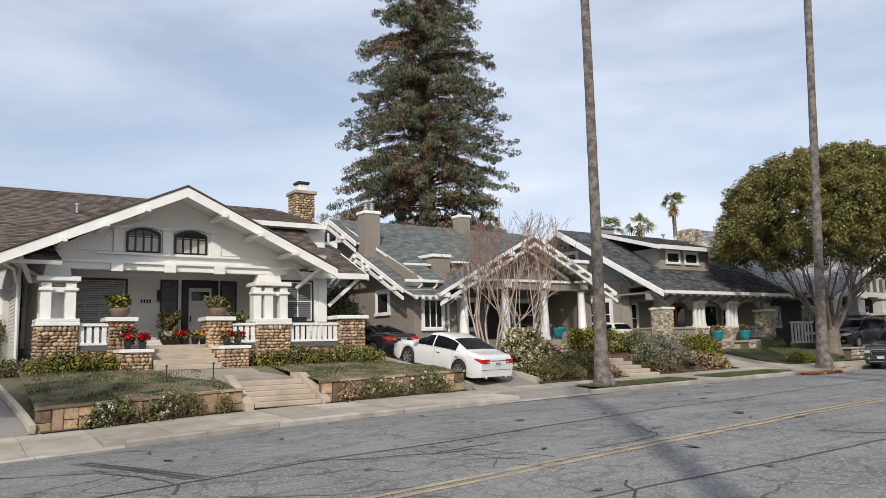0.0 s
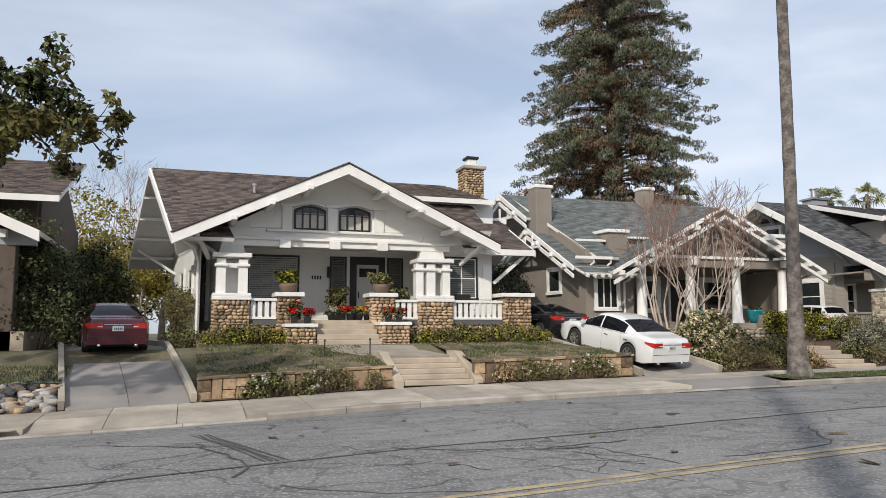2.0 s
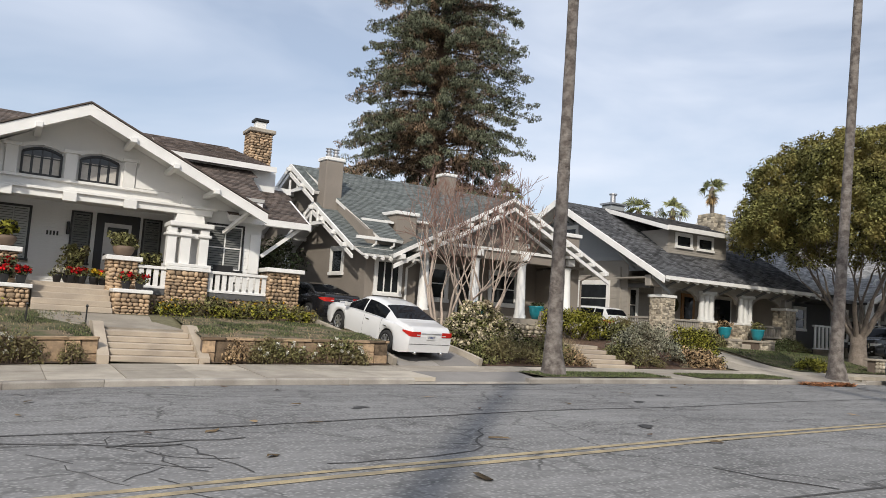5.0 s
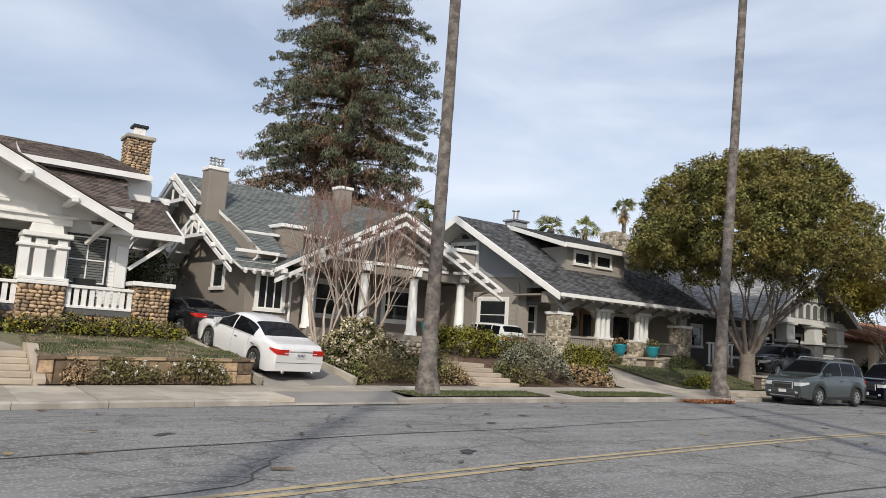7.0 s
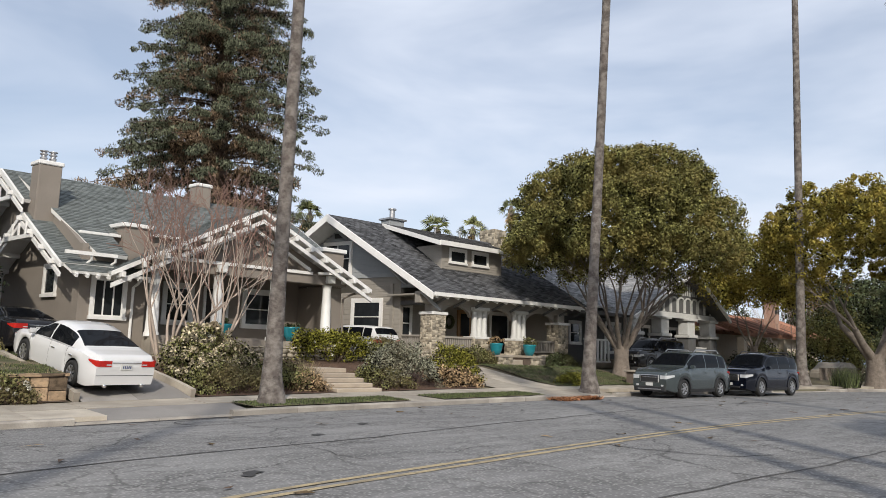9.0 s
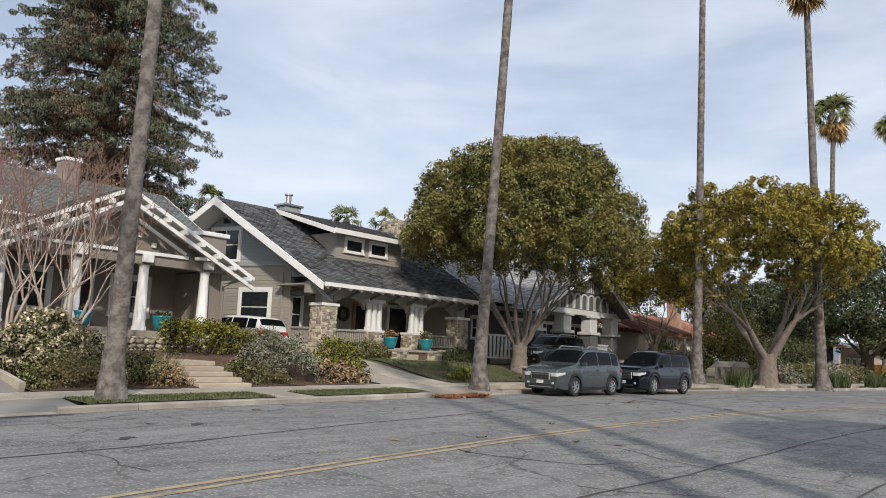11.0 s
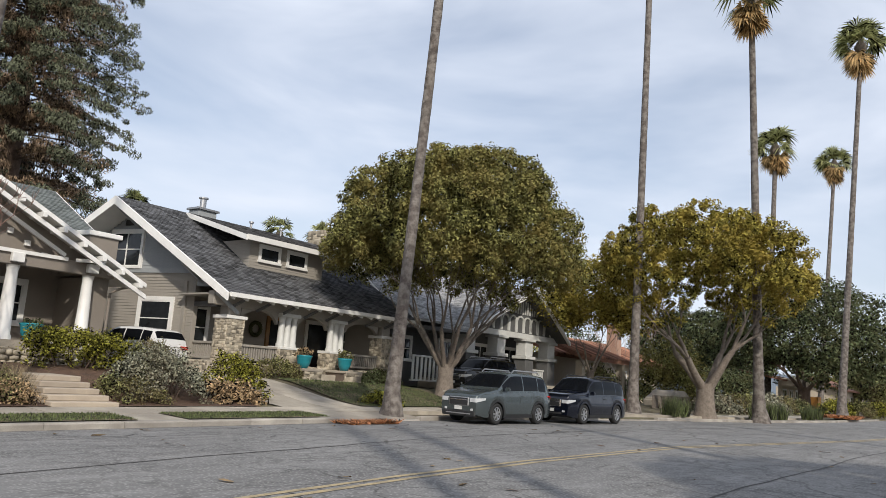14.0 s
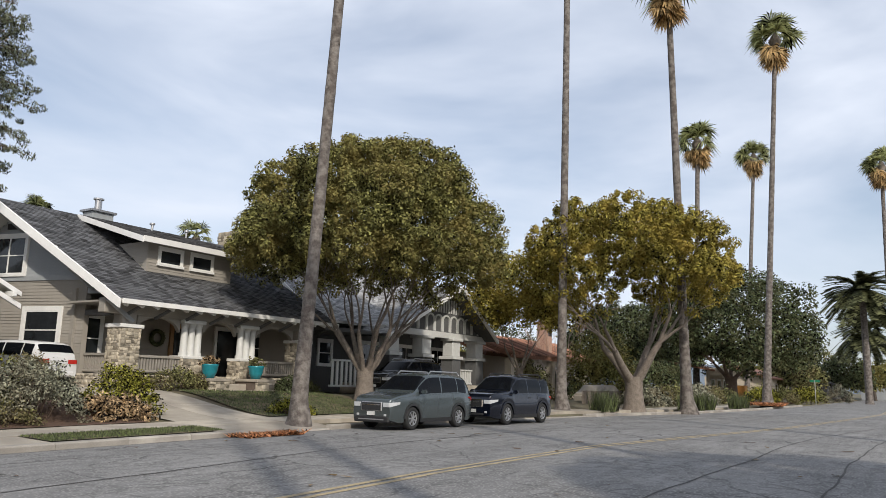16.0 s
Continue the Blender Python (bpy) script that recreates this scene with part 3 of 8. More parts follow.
M_ASPHALT = asphalt()
rx = [-300, -150, -60] + spaced(-30, 130, 2.0) + [180, 300, 700]
rv, rf = [], []
offs = [0, 0.4, 1, 2, 3, 4.5, 6, 8, 9.5, 11, 13, 15, 17, 20, 26]
for x in rx:
    for d in offs:
        rv.append((x, kerb_y(x) - d, road_z(x, kerb_y(x) - d)))
for i in range(len(rx) - 1):
    for j in range(len(offs) - 1):
        a = i * len(offs) + j
        rf.append((a, a + 1, a + len(offs) + 1, a + len(offs)))
tagged(raw("road", rv, rf, M_ASPHALT, smooth=True), "worn grey asphalt road with wandering cracks", "road", kind="structure")


def ribbon(name, pts, w, material, parent, lift=0.006, seed=0):
    """A flat band of paint or tar that follows the road."""
    rng = random.Random(seed)
    vs, fs = [], []
    for i, (x, y) in enumerate(pts):
        k = rng.uniform(0.85, 1.15)
        a, b = pts[max(0, i - 1)], pts[min(len(pts) - 1, i + 1)]
        d = Vector((b[0] - a[0], b[1] - a[1])).normalized()
        nx, ny = -d.y * w / 2 * k, d.x * w / 2 * k
        for s in (-1, 1):
            vs.append((x + s * nx, y + s * ny, road_z(x + s * nx, y + s * ny) + lift))
    for i in range(len(pts) - 1):
        fs.append((2 * i, 2 * i + 1, 2 * i + 3, 2 * i + 2))
    return raw(name, vs, fs, material, parent)


def line_y(x):
    return lerp_table(((-80, -12.5), (10, -11.35), (13, -11.0), (16.6, -10.52), (22, -9.97), (27.5, -9.32), (32, -8.9), (36, -8.72), (44, -8.8), (50, -9.7), (60, -11.2), (75, -12.5), (90, -13.6), (300, -14)), x)


lines = thing("road_line", "faded double yellow line along the middle of the road", "road marking", kind="structure")
for k, o in enumerate((-0.12, 0.12)):
    ribbon("stripe", [(x, line_y(x) + o) for x in spaced(-60, 130, 1.0)], 0.11, M_YELLOW, lines, seed=k)
M_TAR = mat("tar", (0.045, 0.043, 0.042), 0.8, var=0.2, scale=4)
M_SEAM = mat("seam", (0.065, 0.062, 0.06), 0.9, var=0.2, scale=4)
# sealed seams along the lanes and ragged cracks across them
tar = thing("tar_seam", "dark tar seams and open cracks in the asphalt", "road crack", kind="structure")
rngc = random.Random(5)
SEAMY = ((-25, -11.5), (9, -8.96), (14.2, -7.7), (20, -6.9), (27, -6.15), (31, -5.35), (38, -4.65), (60, -4.3), (110, -4.0))     # the long seam that drifts across the lane
for o, w_ in ((-.13, .03), (-.03, .05), (.06, .03), (.15, .04)):
    ribbon("patch", [(11.02 + .21 * k + o + rngc.uniform(-.05, .05), -4.0 - k * 1.0 - (.05 if k else 0)) for k in range(5)], w_, M_SEAM, tar, 0.006, int(o * 100) + 30)
for k in range(16):
    x, y, a = rngc.uniform(12.2, 16.5), rngc.uniform(-10.6, -8.2), rngc.uniform(0, 6.28)
    pts = []
    for i in range(rngc.randrange(4, 9)):
        pts.append((x, y))
        a += rngc.uniform(-.7, .7)
        x, y = x + .22 * math.cos(a), y + .22 * math.sin(a)
    ribbon("crack", pts, rngc.uniform(.012, .022), M_SEAM, tar, 0.0052, k + 200)
for y0, w in ((-2.2, 0.03), (None, 0.055), (-12.6, 0.045), (-14.6, 0.04)):
    pts, bend = [], y0 is None
    y0 = lerp_table(SEAMY, -25) if bend else y0
    y = y0
    for x in spaced(-25, 110, 0.7):
        if bend:
            y, y0 = y + lerp_table(SEAMY, x) - y0, lerp_table(SEAMY, x)
        y += rngc.uniform(-.05, .05) - (y - y0) * 0.08
        pts.append((x, y + kerb_y(x)))
    ribbon("seam", pts, w, M_SEAM, tar, 0.005, 3)
for k in range(46):
    x, y = rngc.uniform(2, 62), rngc.uniform(-15, -1)
    a = rngc.uniform(0, 6.28)
    pts = []
    for i in range(rngc.randrange(5, 16)):
        pts.append((x, y + kerb_y(x)))
        a += rngc.uniform(-.6, .6)
        x, y = x + 0.32 * math.cos(a), min(-0.5, y + 0.32 * math.sin(a))
    ribbon("crack", pts, rngc.uniform(0.015, 0.05), M_TAR if k % 3 == 0 else M_SEAM, tar, 0.0055, k)
for x, y in ((19.4, -5.7), (26, -5.4), (22.8, -8.7), (28.1, -4.0)):
    pts = [(x + 0.3 * math.cos(t) * 0.5, y + 0.15 * math.sin(t * 2)) for t in (0, 0.6, 1.2, 1.9, 2.6)]
    ribbon("pothole", pts, 0.16, M_TAR, tar, 0.0065, 7)

ribbon("patch", [(23.3 + .35 * k, -.16 - .05 * (k % 3)) for k in range(13)], .2, M_TAR, tar, 0.007, 61)
ribbon("crack", [(14.0 + .5 * k, -.10 + .02 * (k % 2)) for k in range(60)], .035, M_TAR, tar, 0.006, 62)

# kerb stones, each its own piece
kerb = thing("kerb", "weathered concrete kerb along the far side of the road", "kerb", kind="structure")
D1, D2, D3, D4 = (7.9, 11.1), (24.6, 26.9), (40.4, 43.2), (57.0, 60.5)      # where the drives meet the road
x = -24.0
rngk = random.Random(9)
while x < 112:
    w = 1.83
    low = any(a - 0.9 < x + w / 2 < b + 0.9 for a, b in (D1, D2, D3, D4))
    top = 0.045 if low else 0.15
    y0, y1 = kerb_y(x), kerb_y(x + w)
    bm = B()
    jig = rngk.uniform(-.012, .012)
    vs = []
    for xx, yy in ((x + 0.006, y0), (x + w - 0.006, y1)):
        g = gutter(xx)
        vs.append([bm.verts.new((xx, yy + jig + dy, z)) for dy, z in ((0, g - 0.12), (0.0, g + top - 0.035), (0.035, g + top), (0.20, g + top + 0.004), (0.20, g - 0.12))])
    for i in range(5):
        bm.faces.new((vs[0][i], vs[0][(i + 1) % 5], vs[1][(i + 1) % 5], vs[1][i])[::-1])
    bm.faces.new(vs[0]); bm.faces.new(vs[1][::-1])
    part("kerb_stone", bm, M_KERB, kerb)
    x += w
# yellow paint at one drive mouth
bm = B()
v = [bm.verts.new((xx, kerb_y(xx) + dy, gutter(xx) + 0.159)) for xx, dy in ((7.0, 0.03), (7.45, 0.03), (7.5, 1.0), (7.2, 1.05))]
bm.faces.new(v)
tagged(part("kerb_paint", bm, M_YELLOW), "worn yellow paint on the kerb", "road marking", kind="structure")

# concrete pavement in slabs: full width by the white house, set back behind a planted strip further on
pave = thing("pavement", "pale concrete pavement cast in square slabs", "pavement", kind="structure")


def flag(name, x0, x1, d0, d1, material, parent, lift=0.0, t=0.34, dip=0.0):
    bm = B()
    bot, top = [], []
    for xx, dd in ((x0, d0), (x1, d0), (x1, d1), (x0, d1)):
        y = kerb_y(xx) + dd
        z = walk_z(xx) + 0.03 * dd + lift - (dip if dd == d0 else 0.0)
        top.append(bm.verts.new((xx, y, z))); bot.append(bm.verts.new((xx, y, z - t)))
    bm.faces.new(top); bm.faces.new(bot[::-1])
    for i in range(4):
        bm.faces.new((bot[i], bot[(i + 1) % 4], top[(i + 1) % 4], top[i]))
    return part(name, bm, material, parent)


g = 0.008
for i in range(-13, 37):
    x0, x1 = i * 1.52, (i + 1) * 1.52
    tilt = rngk.uniform(-.006, .006)
    if x0 < 23.5:
        flag("paving_slab", x0 + g, x1 - g, 0.21, 1.62 - g, M_CONC, pave, tilt, dip=0.1 if D1[0] - .9 < (x0 + x1) / 2 < D1[1] + .9 else 0.0)
    flag("paving_slab", x0 + g, x1 - g, 1.62 + g, 3.05, M_CONC, pave, tilt + 0.004)
for i in range(37, 62):
    x0, x1 = i * 1.52, (i + 1) * 1.52
    flag("paving_slab", x0 + g, x1 - g, 1.62 + g, 3.05, M_CONC, pave, rngk.uniform(-.004, .006))
for a, b in ((23.56, 28.0), (33.2, 34.6), (39.6, 44.2)):
    flag("paving_slab", a + g, b - g, 0.21, 1.62 - g, M_CONC2 if a < 30 else M_CONC, pave, -0.004, dip=0.1 if a != 33.2 else 0.0)


def strip(name, x0, x1, d0, d1, zf, material, lift, label, cat="grass"):
    xs, ds = spaced(x0, x1, 0.6), spaced(d0, d1, 0.45)
    vs, fs = [], []
    for xx in xs:
        for d in ds:
            vs.append((xx, kerb_y(xx) + d, zf(xx, kerb_y(xx) + d) + lift))
    n = len(ds)
    for i in range(len(xs) - 1):
        for j in range(n - 1):
            fs.append((i * n + j, (i + 1) * n + j, (i + 1) * n + j + 1, i * n + j + 1))
    ob = raw(name, vs, fs, material, smooth=True)
    return tagged(ob, label, cat, kind="structure")


def blades(name, region, zf, count, h, material, label, seed=1, mask=0.0, lean=0.5, w=0.012):
    """Grass in one mesh. region: x0, x1, y0, y1; mask leaves bare patches."""
    rg = random.Random(seed)
    x0, x1, y0, y1 = region
    vs, fs = [], []
    while len(vs) < count * 3:
        x, y = rg.uniform(x0, x1), rg.uniform(y0, y1)
        if mask and noise.noise((x * 0.9, y * 0.9, seed)) < mask * 2 - 1 + rg.uniform(-.2, .2):
            continue
        z = zf(x, y)
        a = rg.uniform(0, 6.28)
        dx, dy, hh = math.cos(a) * w, math.sin(a) * w, h * rg.uniform(0.5, 1.3)
        lx, ly = rg.uniform(-lean, lean) * hh, rg.uniform(-lean, lean) * hh
        k = len(vs)
        vs += [(x - dx, y - dy, z - 0.01), (x + dx, y + dy, z - 0.01), (x + lx, y + ly, z + hh)]
        fs.append((k, k + 1, k + 2))
    return tagged(raw(name, vs, fs, material), label, "grass", kind="stuff")


# drives
def drive(name, xa, xb, d0, d1, zf, label, shift=0.0, border=False, n=4, material=None):
    th = thing(name, label, "driveway", kind="structure")
    ys = spaced(d0, d1, (d1 - d0) / n)
    for j in range(n):
        for xl, xr in ((xa, (xa + xb) / 2), ((xa + xb) / 2, xb)):
            bm = B()
            grid = []
            for yy in spaced(ys[j] + 0.006, ys[j + 1] - 0.006, 0.7):
                s = shift * (yy - d0) / (d1 - d0)
                grid.append([bm.verts.new((xx + s, yy, zf(xx, yy) - .03 * max(0, 1 - (yy - d0) / .6))) for xx in (xl + 0.006, xr - 0.006)])
            for a, b in zip(grid, grid[1:]):
                bm.faces.new((a[0], a[1], b[1], b[0]))
            part("drive_slab", bm, material or M_CONC2, th)
    if border:
        for xx in (xa - 0.09, xb + 0.09):
            bm = B()
            pts = [(xx + shift * (yy - d0) / (d1 - d0), yy, zf(xx, yy) + 0.05) for yy in spaced(d0 + 0.1, d1, 0.8)]
            for p, q in zip(pts, pts[1:]):
                bar(bm, p, q, 0.15, 0.24)
            part("drive_edging", bm, M_CONC, th)
    return th


def dz(x, y):
    return yard_z(x, y) + 0.03


def dz2(x, y):
    t = min(1, max(0, (y - 3.06) / 5.5)) ** .85
    return dz(x, 3.06) * (1 - t) + max(dz(x, 8.6), dz(x, y)) * t


drive("driveway", 8.0, 10.95, 3.06, 20, dz2, "grey concrete driveway with raised edging", border=True, shift=-2.6, n=5)
drive("driveway", 24.7, 27.6, 3.06, 20, dz2, "concrete driveway rising beside the house", border=True, n=5, shift=-2.2)
drive("driveway", 40.2, 44.1, 3.06, 13, dz, "pale concrete driveway slanting past the lawn", shift=-1.6, n=4, material=M_CONC)
drive("driveway", 57.0, 60.3, 3.06, 14, lambda x, y: yard_z(x, y) + 0.03, "pale concrete driveway", n=4, material=M_CONC)


# ---- the white bungalow ----
def roof_plane(parent, quad, material, t=0.14, seed=1, fascia=None):
    """Deck and shingles of one roof slope. quad: eave start, eave end, ridge end, ridge start."""
    deck = part("roof", slab(B(), quad, t), M_TRIM if fascia is None else fascia, parent)
    shingles("shingle_cover", quad, material, deck, seed)
    return deck


def louvre_block(parent, x0, x1, y, z0, z1):
    window(parent, x0, x1, y, z0, z1, frame_m=M_DARKTRIM, w=0.06, cols=1, rows=2, shutter=M_SHUTDARK, name="window", head=0)


def pier(parent, x0, x1, y0, y1, z0, z1, cap=0.13, over=0.1, material=None, seed=0, size=0.165, joined=False, name="stone_pier", taper=0.0, sides="fl", kind="round", mortar=None):
    material = material or M_STONE
    pr = new(name); pr.parent = parent
    part("mortar", cube(x0 + 0.05, x1 - 0.05, y0 + 0.05, y1 - 0.02, z0, z1), mortar or M_MORTAR, pr)
    stone_face(pr, (x0, y0 + 0.03, z0), (1, 0, 0), x1 - x0, z1 - z0, material, size, kind, seed, joined=joined)
    if "l" in sides:
        stone_face(pr, (x0 + 0.03, y1, z0), (0, -1, 0), y1 - y0, z1 - z0, material, size, kind, seed + 1, joined=joined)
    if "r" in sides:
        stone_face(pr, (x1 - 0.03, y0, z0), (0, 1, 0), y1 - y0, z1 - z0, material, size, kind, seed + 2, joined=joined)
    if cap:
        part("pier_cap", cube(x0 - over, x1 + over, y0 - over, y1 + over, z1, z1 + cap, 0.015), M_TRIM, pr)
    return pr


def fat_rail(parent, x0, x1, y, z0, z1, n, w=0.15, material=None):
    material = material or M_TRIM
    r = new("railing"); r.parent = parent
    part("top_rail", cube(x0, x1, y - 0.09, y + 0.09, z1 - 0.10, z1, 0.01), material, r)
    part("bottom_rail", cube(x0, x1, y - 0.07, y + 0.07, z0, z0 + 0.09, 0.01), material, r)
    for i in range(n):
        xc = x0 + (x1 - x0) * (i + 0.5) / n
        part("baluster", cube(xc - w / 2, xc + w / 2, y - 0.03, y + 0.03, z0 + 0.09, z1 - 0.10), material, r)
    return r


h1 = thing("bungalow", "white craftsman bungalow with brown shingle roof and river-stone porch piers", "house")
FL = 2.18                      # porch floor
# walls
r_, hb = courses(11.42, 19.9, FL, 5.0); siding(h1, M_SIDING, r_, 12.0, hb, label="white lap siding behind the porch")
part("wall", cube(11.4, 19.9, 12.002, 12.2, 1.2, 5.6), M_SIDING, h1)
part("wall", cube(11.2, 11.4, 10.0, 21.0, 1.2, 5.3), M_SIDING, h1)
r_, hb = courses(10.0, 21.0, 1.25, 5.2); siding(h1, M_SIDING, r_, 11.2, hb, axis="y", label="white lap siding on the drive side")
w = B(); prism(w, [(10.0, 5.2), (21.0, 5.2), (15.0, 8.25)], "x", 11.2, 11.4)
part("wall", w, M_SIDING, h1)
r_, hb = courses(20.0, 22.25, 1.6, 4.95); siding(h1, M_SIDING, r_, 9.88, hb)
part("wall", cube(20.0, 22.25, 9.88, 10.0, 1.2, 5.2), M_SIDING, h1)
part("wall", cube(22.05, 22.25, 10.0, 21, 1.2, 5.6), M_SIDING, h1)
part("wall", cube(11.4, 22.1, 20.8, 21.0, 1.2, 5.3), M_SIDING, h1)
part("wall", cube(19.9, 20.0, 10.0, 12.0, FL, 5.2), M_SIDING, h1)
# gable face over the porch
g = B(); prism(g, [(10.6, 5.12), (21.5, 5.12), (16.07, 7.66)], "y", 9.7, 9.82)
gable = part("gable_wall", g, M_WHITE, h1, "white plastered gable above the porch")
part("porch_beam", cube(11.4, 20.35, 9.5, 9.72, 4.82, 5.12, 0.01), M_TRIM, h1)
part("beam_moulding", cube(11.3, 20.5, 9.40, 9.5, 5.04, 5.13, 0.01), M_TRIM, h1)
for xc in (14.05, 15.85, 17.65):
    part("beam_block", cube(xc - 0.2, xc + 0.2, 9.33, 9.5, 4.76, 5.04, 0.01), M_TRIM, h1)
part("gable_ledge", cube(13.4, 18.5, 9.55, 9.7, 5.38, 5.47, 0.01), M_TRIM, h1)
for x0, x1 in ((13.95, 14.3), (15.62, 15.98), (17.38, 17.75)):
    part("pilaster", cube(x0, x1, 9.58, 9.7, 5.47, 6.32, 0.01), M_TRIM, h1)
    part("pilaster_cap", cube(x0 - 0.07, x1 + 0.07, 9.53, 9.7, 6.32, 6.43, 0.01), M_TRIM, h1)
for s, xs in ((1, 13.93), (-1, 17.77)):
    sc = B()
    prism(sc, [(xs, 5.5), (xs - s * 1.1, 5.5), (xs - s * 1.1, 5.66), (xs - s * 0.5, 5.72), (xs - s * 0.28, 5.9), (xs - s * 0.2, 6.15), (xs, 6.2)], "y", 9.64, 9.7)
    part("scroll", sc, M_WHITE, h1)
# the pair of arched gable windows
for x0, x1 in ((14.42, 15.52), (16.08, 17.20)):
    win = new("window"); win.parent = h1
    xm = (x0 + x1) / 2
    arch = [(x0, 5.5), (x1, 5.5), (x1, 6.2), (xm + 0.28, 6.31), (xm, 6.36), (xm - 0.28, 6.31), (x0, 6.2)]
    p = B(); prism(p, arch, "y", 9.665, 9.69); part("pane", p, M_DARKGLASS, win)
    fr = B()
    for a, b in zip(arch, arch[1:] + arch[:1]):
        bar(fr, (a[0], 9.65, a[1]), (b[0], 9.65, b[1]), 0.07, 0.08, up=(0, 1, 0))
    for k in (1, 2, 3):
        xx = x0 + (x1 - x0) * k / 4
        bar(fr, (xx, 9.655, 5.5), (xx, 9.655, 6.3), 0.03, 0.035, up=(0, 1, 0))
    bar(fr, (x0, 9.655, 6.05), (x1, 9.655, 6.05), 0.03, 0.035, up=(0, 1, 0))
    part("window_frame", fr, M_DARKTRIM, win, "black window bars")
    cu = B()
    for k in range(4):
        xx = x0 + (x1 - x0) * (k + 0.5) / 4
        box(cu, xx - 0.10, xx + 0.10, 9.661, 9.664, 5.55, 6.1)
    part("curtain", cu, M_CURTAIN, win)
    hood = B()
    for a, b in zip(arch[2:-1], arch[3:]):
        bar(hood, (xm + (a[0] - xm) * 1.2, 9.63, a[1] + 0.16), (xm + (b[0] - xm) * 1.2, 9.63, b[1] + 0.16), 0.14, 0.07, up=(0, 1, 0))
    part("window_hood", hood, M_TRIM, win)
# porch floor, steps and ceiling
part("porch_floor", cube(11.5, 23.4, 9.25, 12.0, 1.2, FL), M_STEP, h1)
part("porch_ceiling", cube(11.4, 20.0, 9.72, 12.0, 5.0, 5.06), M_WHITE, h1)
steps = new("porch_stair"); steps.parent = h1
for i in range(4):
    part("step", cube(15.05, 17.25, 7.75 + i * 0.37, 9.3, 1.3 + i * 0.175, 1.3 + (i + 1) * 0.185, 0.02), M_STEP, steps)
# columns on stone bases
for x0, x1, n in ((11.68, 12.78, 2), (19.02, 20.25, 3)):
    pier(h1, x0 - 0.06, x1 + 0.06, 9.0, 10.1, 1.25, 2.86, 0.12, 0.05, seed=int(x0), taper=0.05)
    col = new("porch_column"); col.parent = h1
    if n == 3:
        posts = [(x0 - 0.15, x0 + 0.15), (x0 + 0.28, x0 + 0.62), (x1 - 0.32, x1 - 0.02)]
    else:
        posts = [(x0 + 0.02, x0 + 0.34), (x1 - 0.34, x1 - 0.02)]
    for a, b in posts:
        part("post", cube(a, b, 9.1, 9.45, 2.98, 4.3, 0.01), M_TRIM, col)
        part("post_bracket", cube(a - 0.07, b + 0.07, 9.02, 9.5, 4.02, 4.12, 0.02), M_TRIM, col)
    part("post", cube(x0 + 0.02, x1 - 0.02, 9.75, 10.05, 2.98, 4.3, 0.01), M_TRIM, col)
    part("capital", cube(x0 - 0.12, x1 + 0.1, 8.98, 10.1, 4.34, 4.5, 0.02), M_TRIM, col)
    part("column_rail", cube(x0 + 0.02, x1 - 0.02, 9.15, 9.4, 3.98, 4.14, 0.01), M_TRIM, col)
    part("column_base", cube(x0 - 0.1, x1 + 0.1, 8.96, 10.1, 2.98, 3.1, 0.02), M_TRIM, col)
    up = B(); prism(up, [(x0 + 0.1, 4.5), (x1 - 0.1, 4.5), (x1 - 0.3, 5.4), (x0 + 0.3, 5.4)], "y", 9.52, 9.95)
    part("column_head", up, M_TRIM, col)
pier(h1, 13.78, 14.62, 9.05, 9.95, 1.3, 3.0, 0.15, 0.1, seed=31)
pier(h1, 17.15, 18.05, 9.05, 9.95, 1.3, 3.02, 0.15, 0.1, seed=32)
pier(h1, 14.0, 15.0, 8.1, 9.03, 1.25, 1.92, 0.12, 0.06, seed=33, name="stair_pier")
pier(h1, 17.3, 18.35, 8.1, 9.03, 1.25, 1.98, 0.12, 0.06, seed=34, name="stair_pier")
pier(h1, 22.4, 23.55, 9.0, 10.1, 1.25, 3.08, 0.15, 0.12, seed=35)
for x0, x1, n in ((12.85, 13.78, 4), (18.05, 18.98, 4), (20.3, 22.4, 9)):
    fat_rail(h1, x0, x1, 9.18, 2.2, 2.94, n)
    part("skirt", cube(x0, x1, 9.14, 9.24, 2.0, 2.2), M_GREYWALL, h1)
for x0, x1, s in ((12.85, 13.85, 41), (18.3, 19.05, 42), (20.35, 22.45, 43)):
    stone_face(h1, (x0, 9.22, 1.25), (1, 0, 0), x1 - x0, 0.75, M_STONE, 0.165, seed=s)
    part("mortar", cube(x0, x1, 9.225, 9.26, 1.2, 2.0), M_MORTAR, h1)
# door, sidelights and windows
door = new("front_door"); door.parent = h1
part("door_frame", cube(16.95, 18.4, 11.93, 12.0, FL, 4.78, 0.01), M_DARKTRIM, door, "wide black door frame")
part("door_leaf", cube(17.22, 18.12, 11.90, 11.93, FL + 0.02, 4.45, 0.005), M_DOORW, door, "pale grey door leaf")
part("door_panel", cube(17.32, 18.02, 11.885, 11.90, 3.95, 4.3), M_DARKGLASS, door)
part("door_handle", cube(17.27, 17.31, 11.84, 11.90, 3.1, 3.35), M_BLACKMET, door)
louvre_block(h1, 16.2, 16.75, 11.975, 2.95, 4.7)
louvre_block(h1, 18.55, 19.1, 11.975, 2.95, 4.7)
window(h1, 13.0, 14.85, 11.97, 2.95, 4.68, frame_m=M_DARKTRIM, w=0.08, cols=4, rows=2, shutter=M_SHUTTER, head=0)
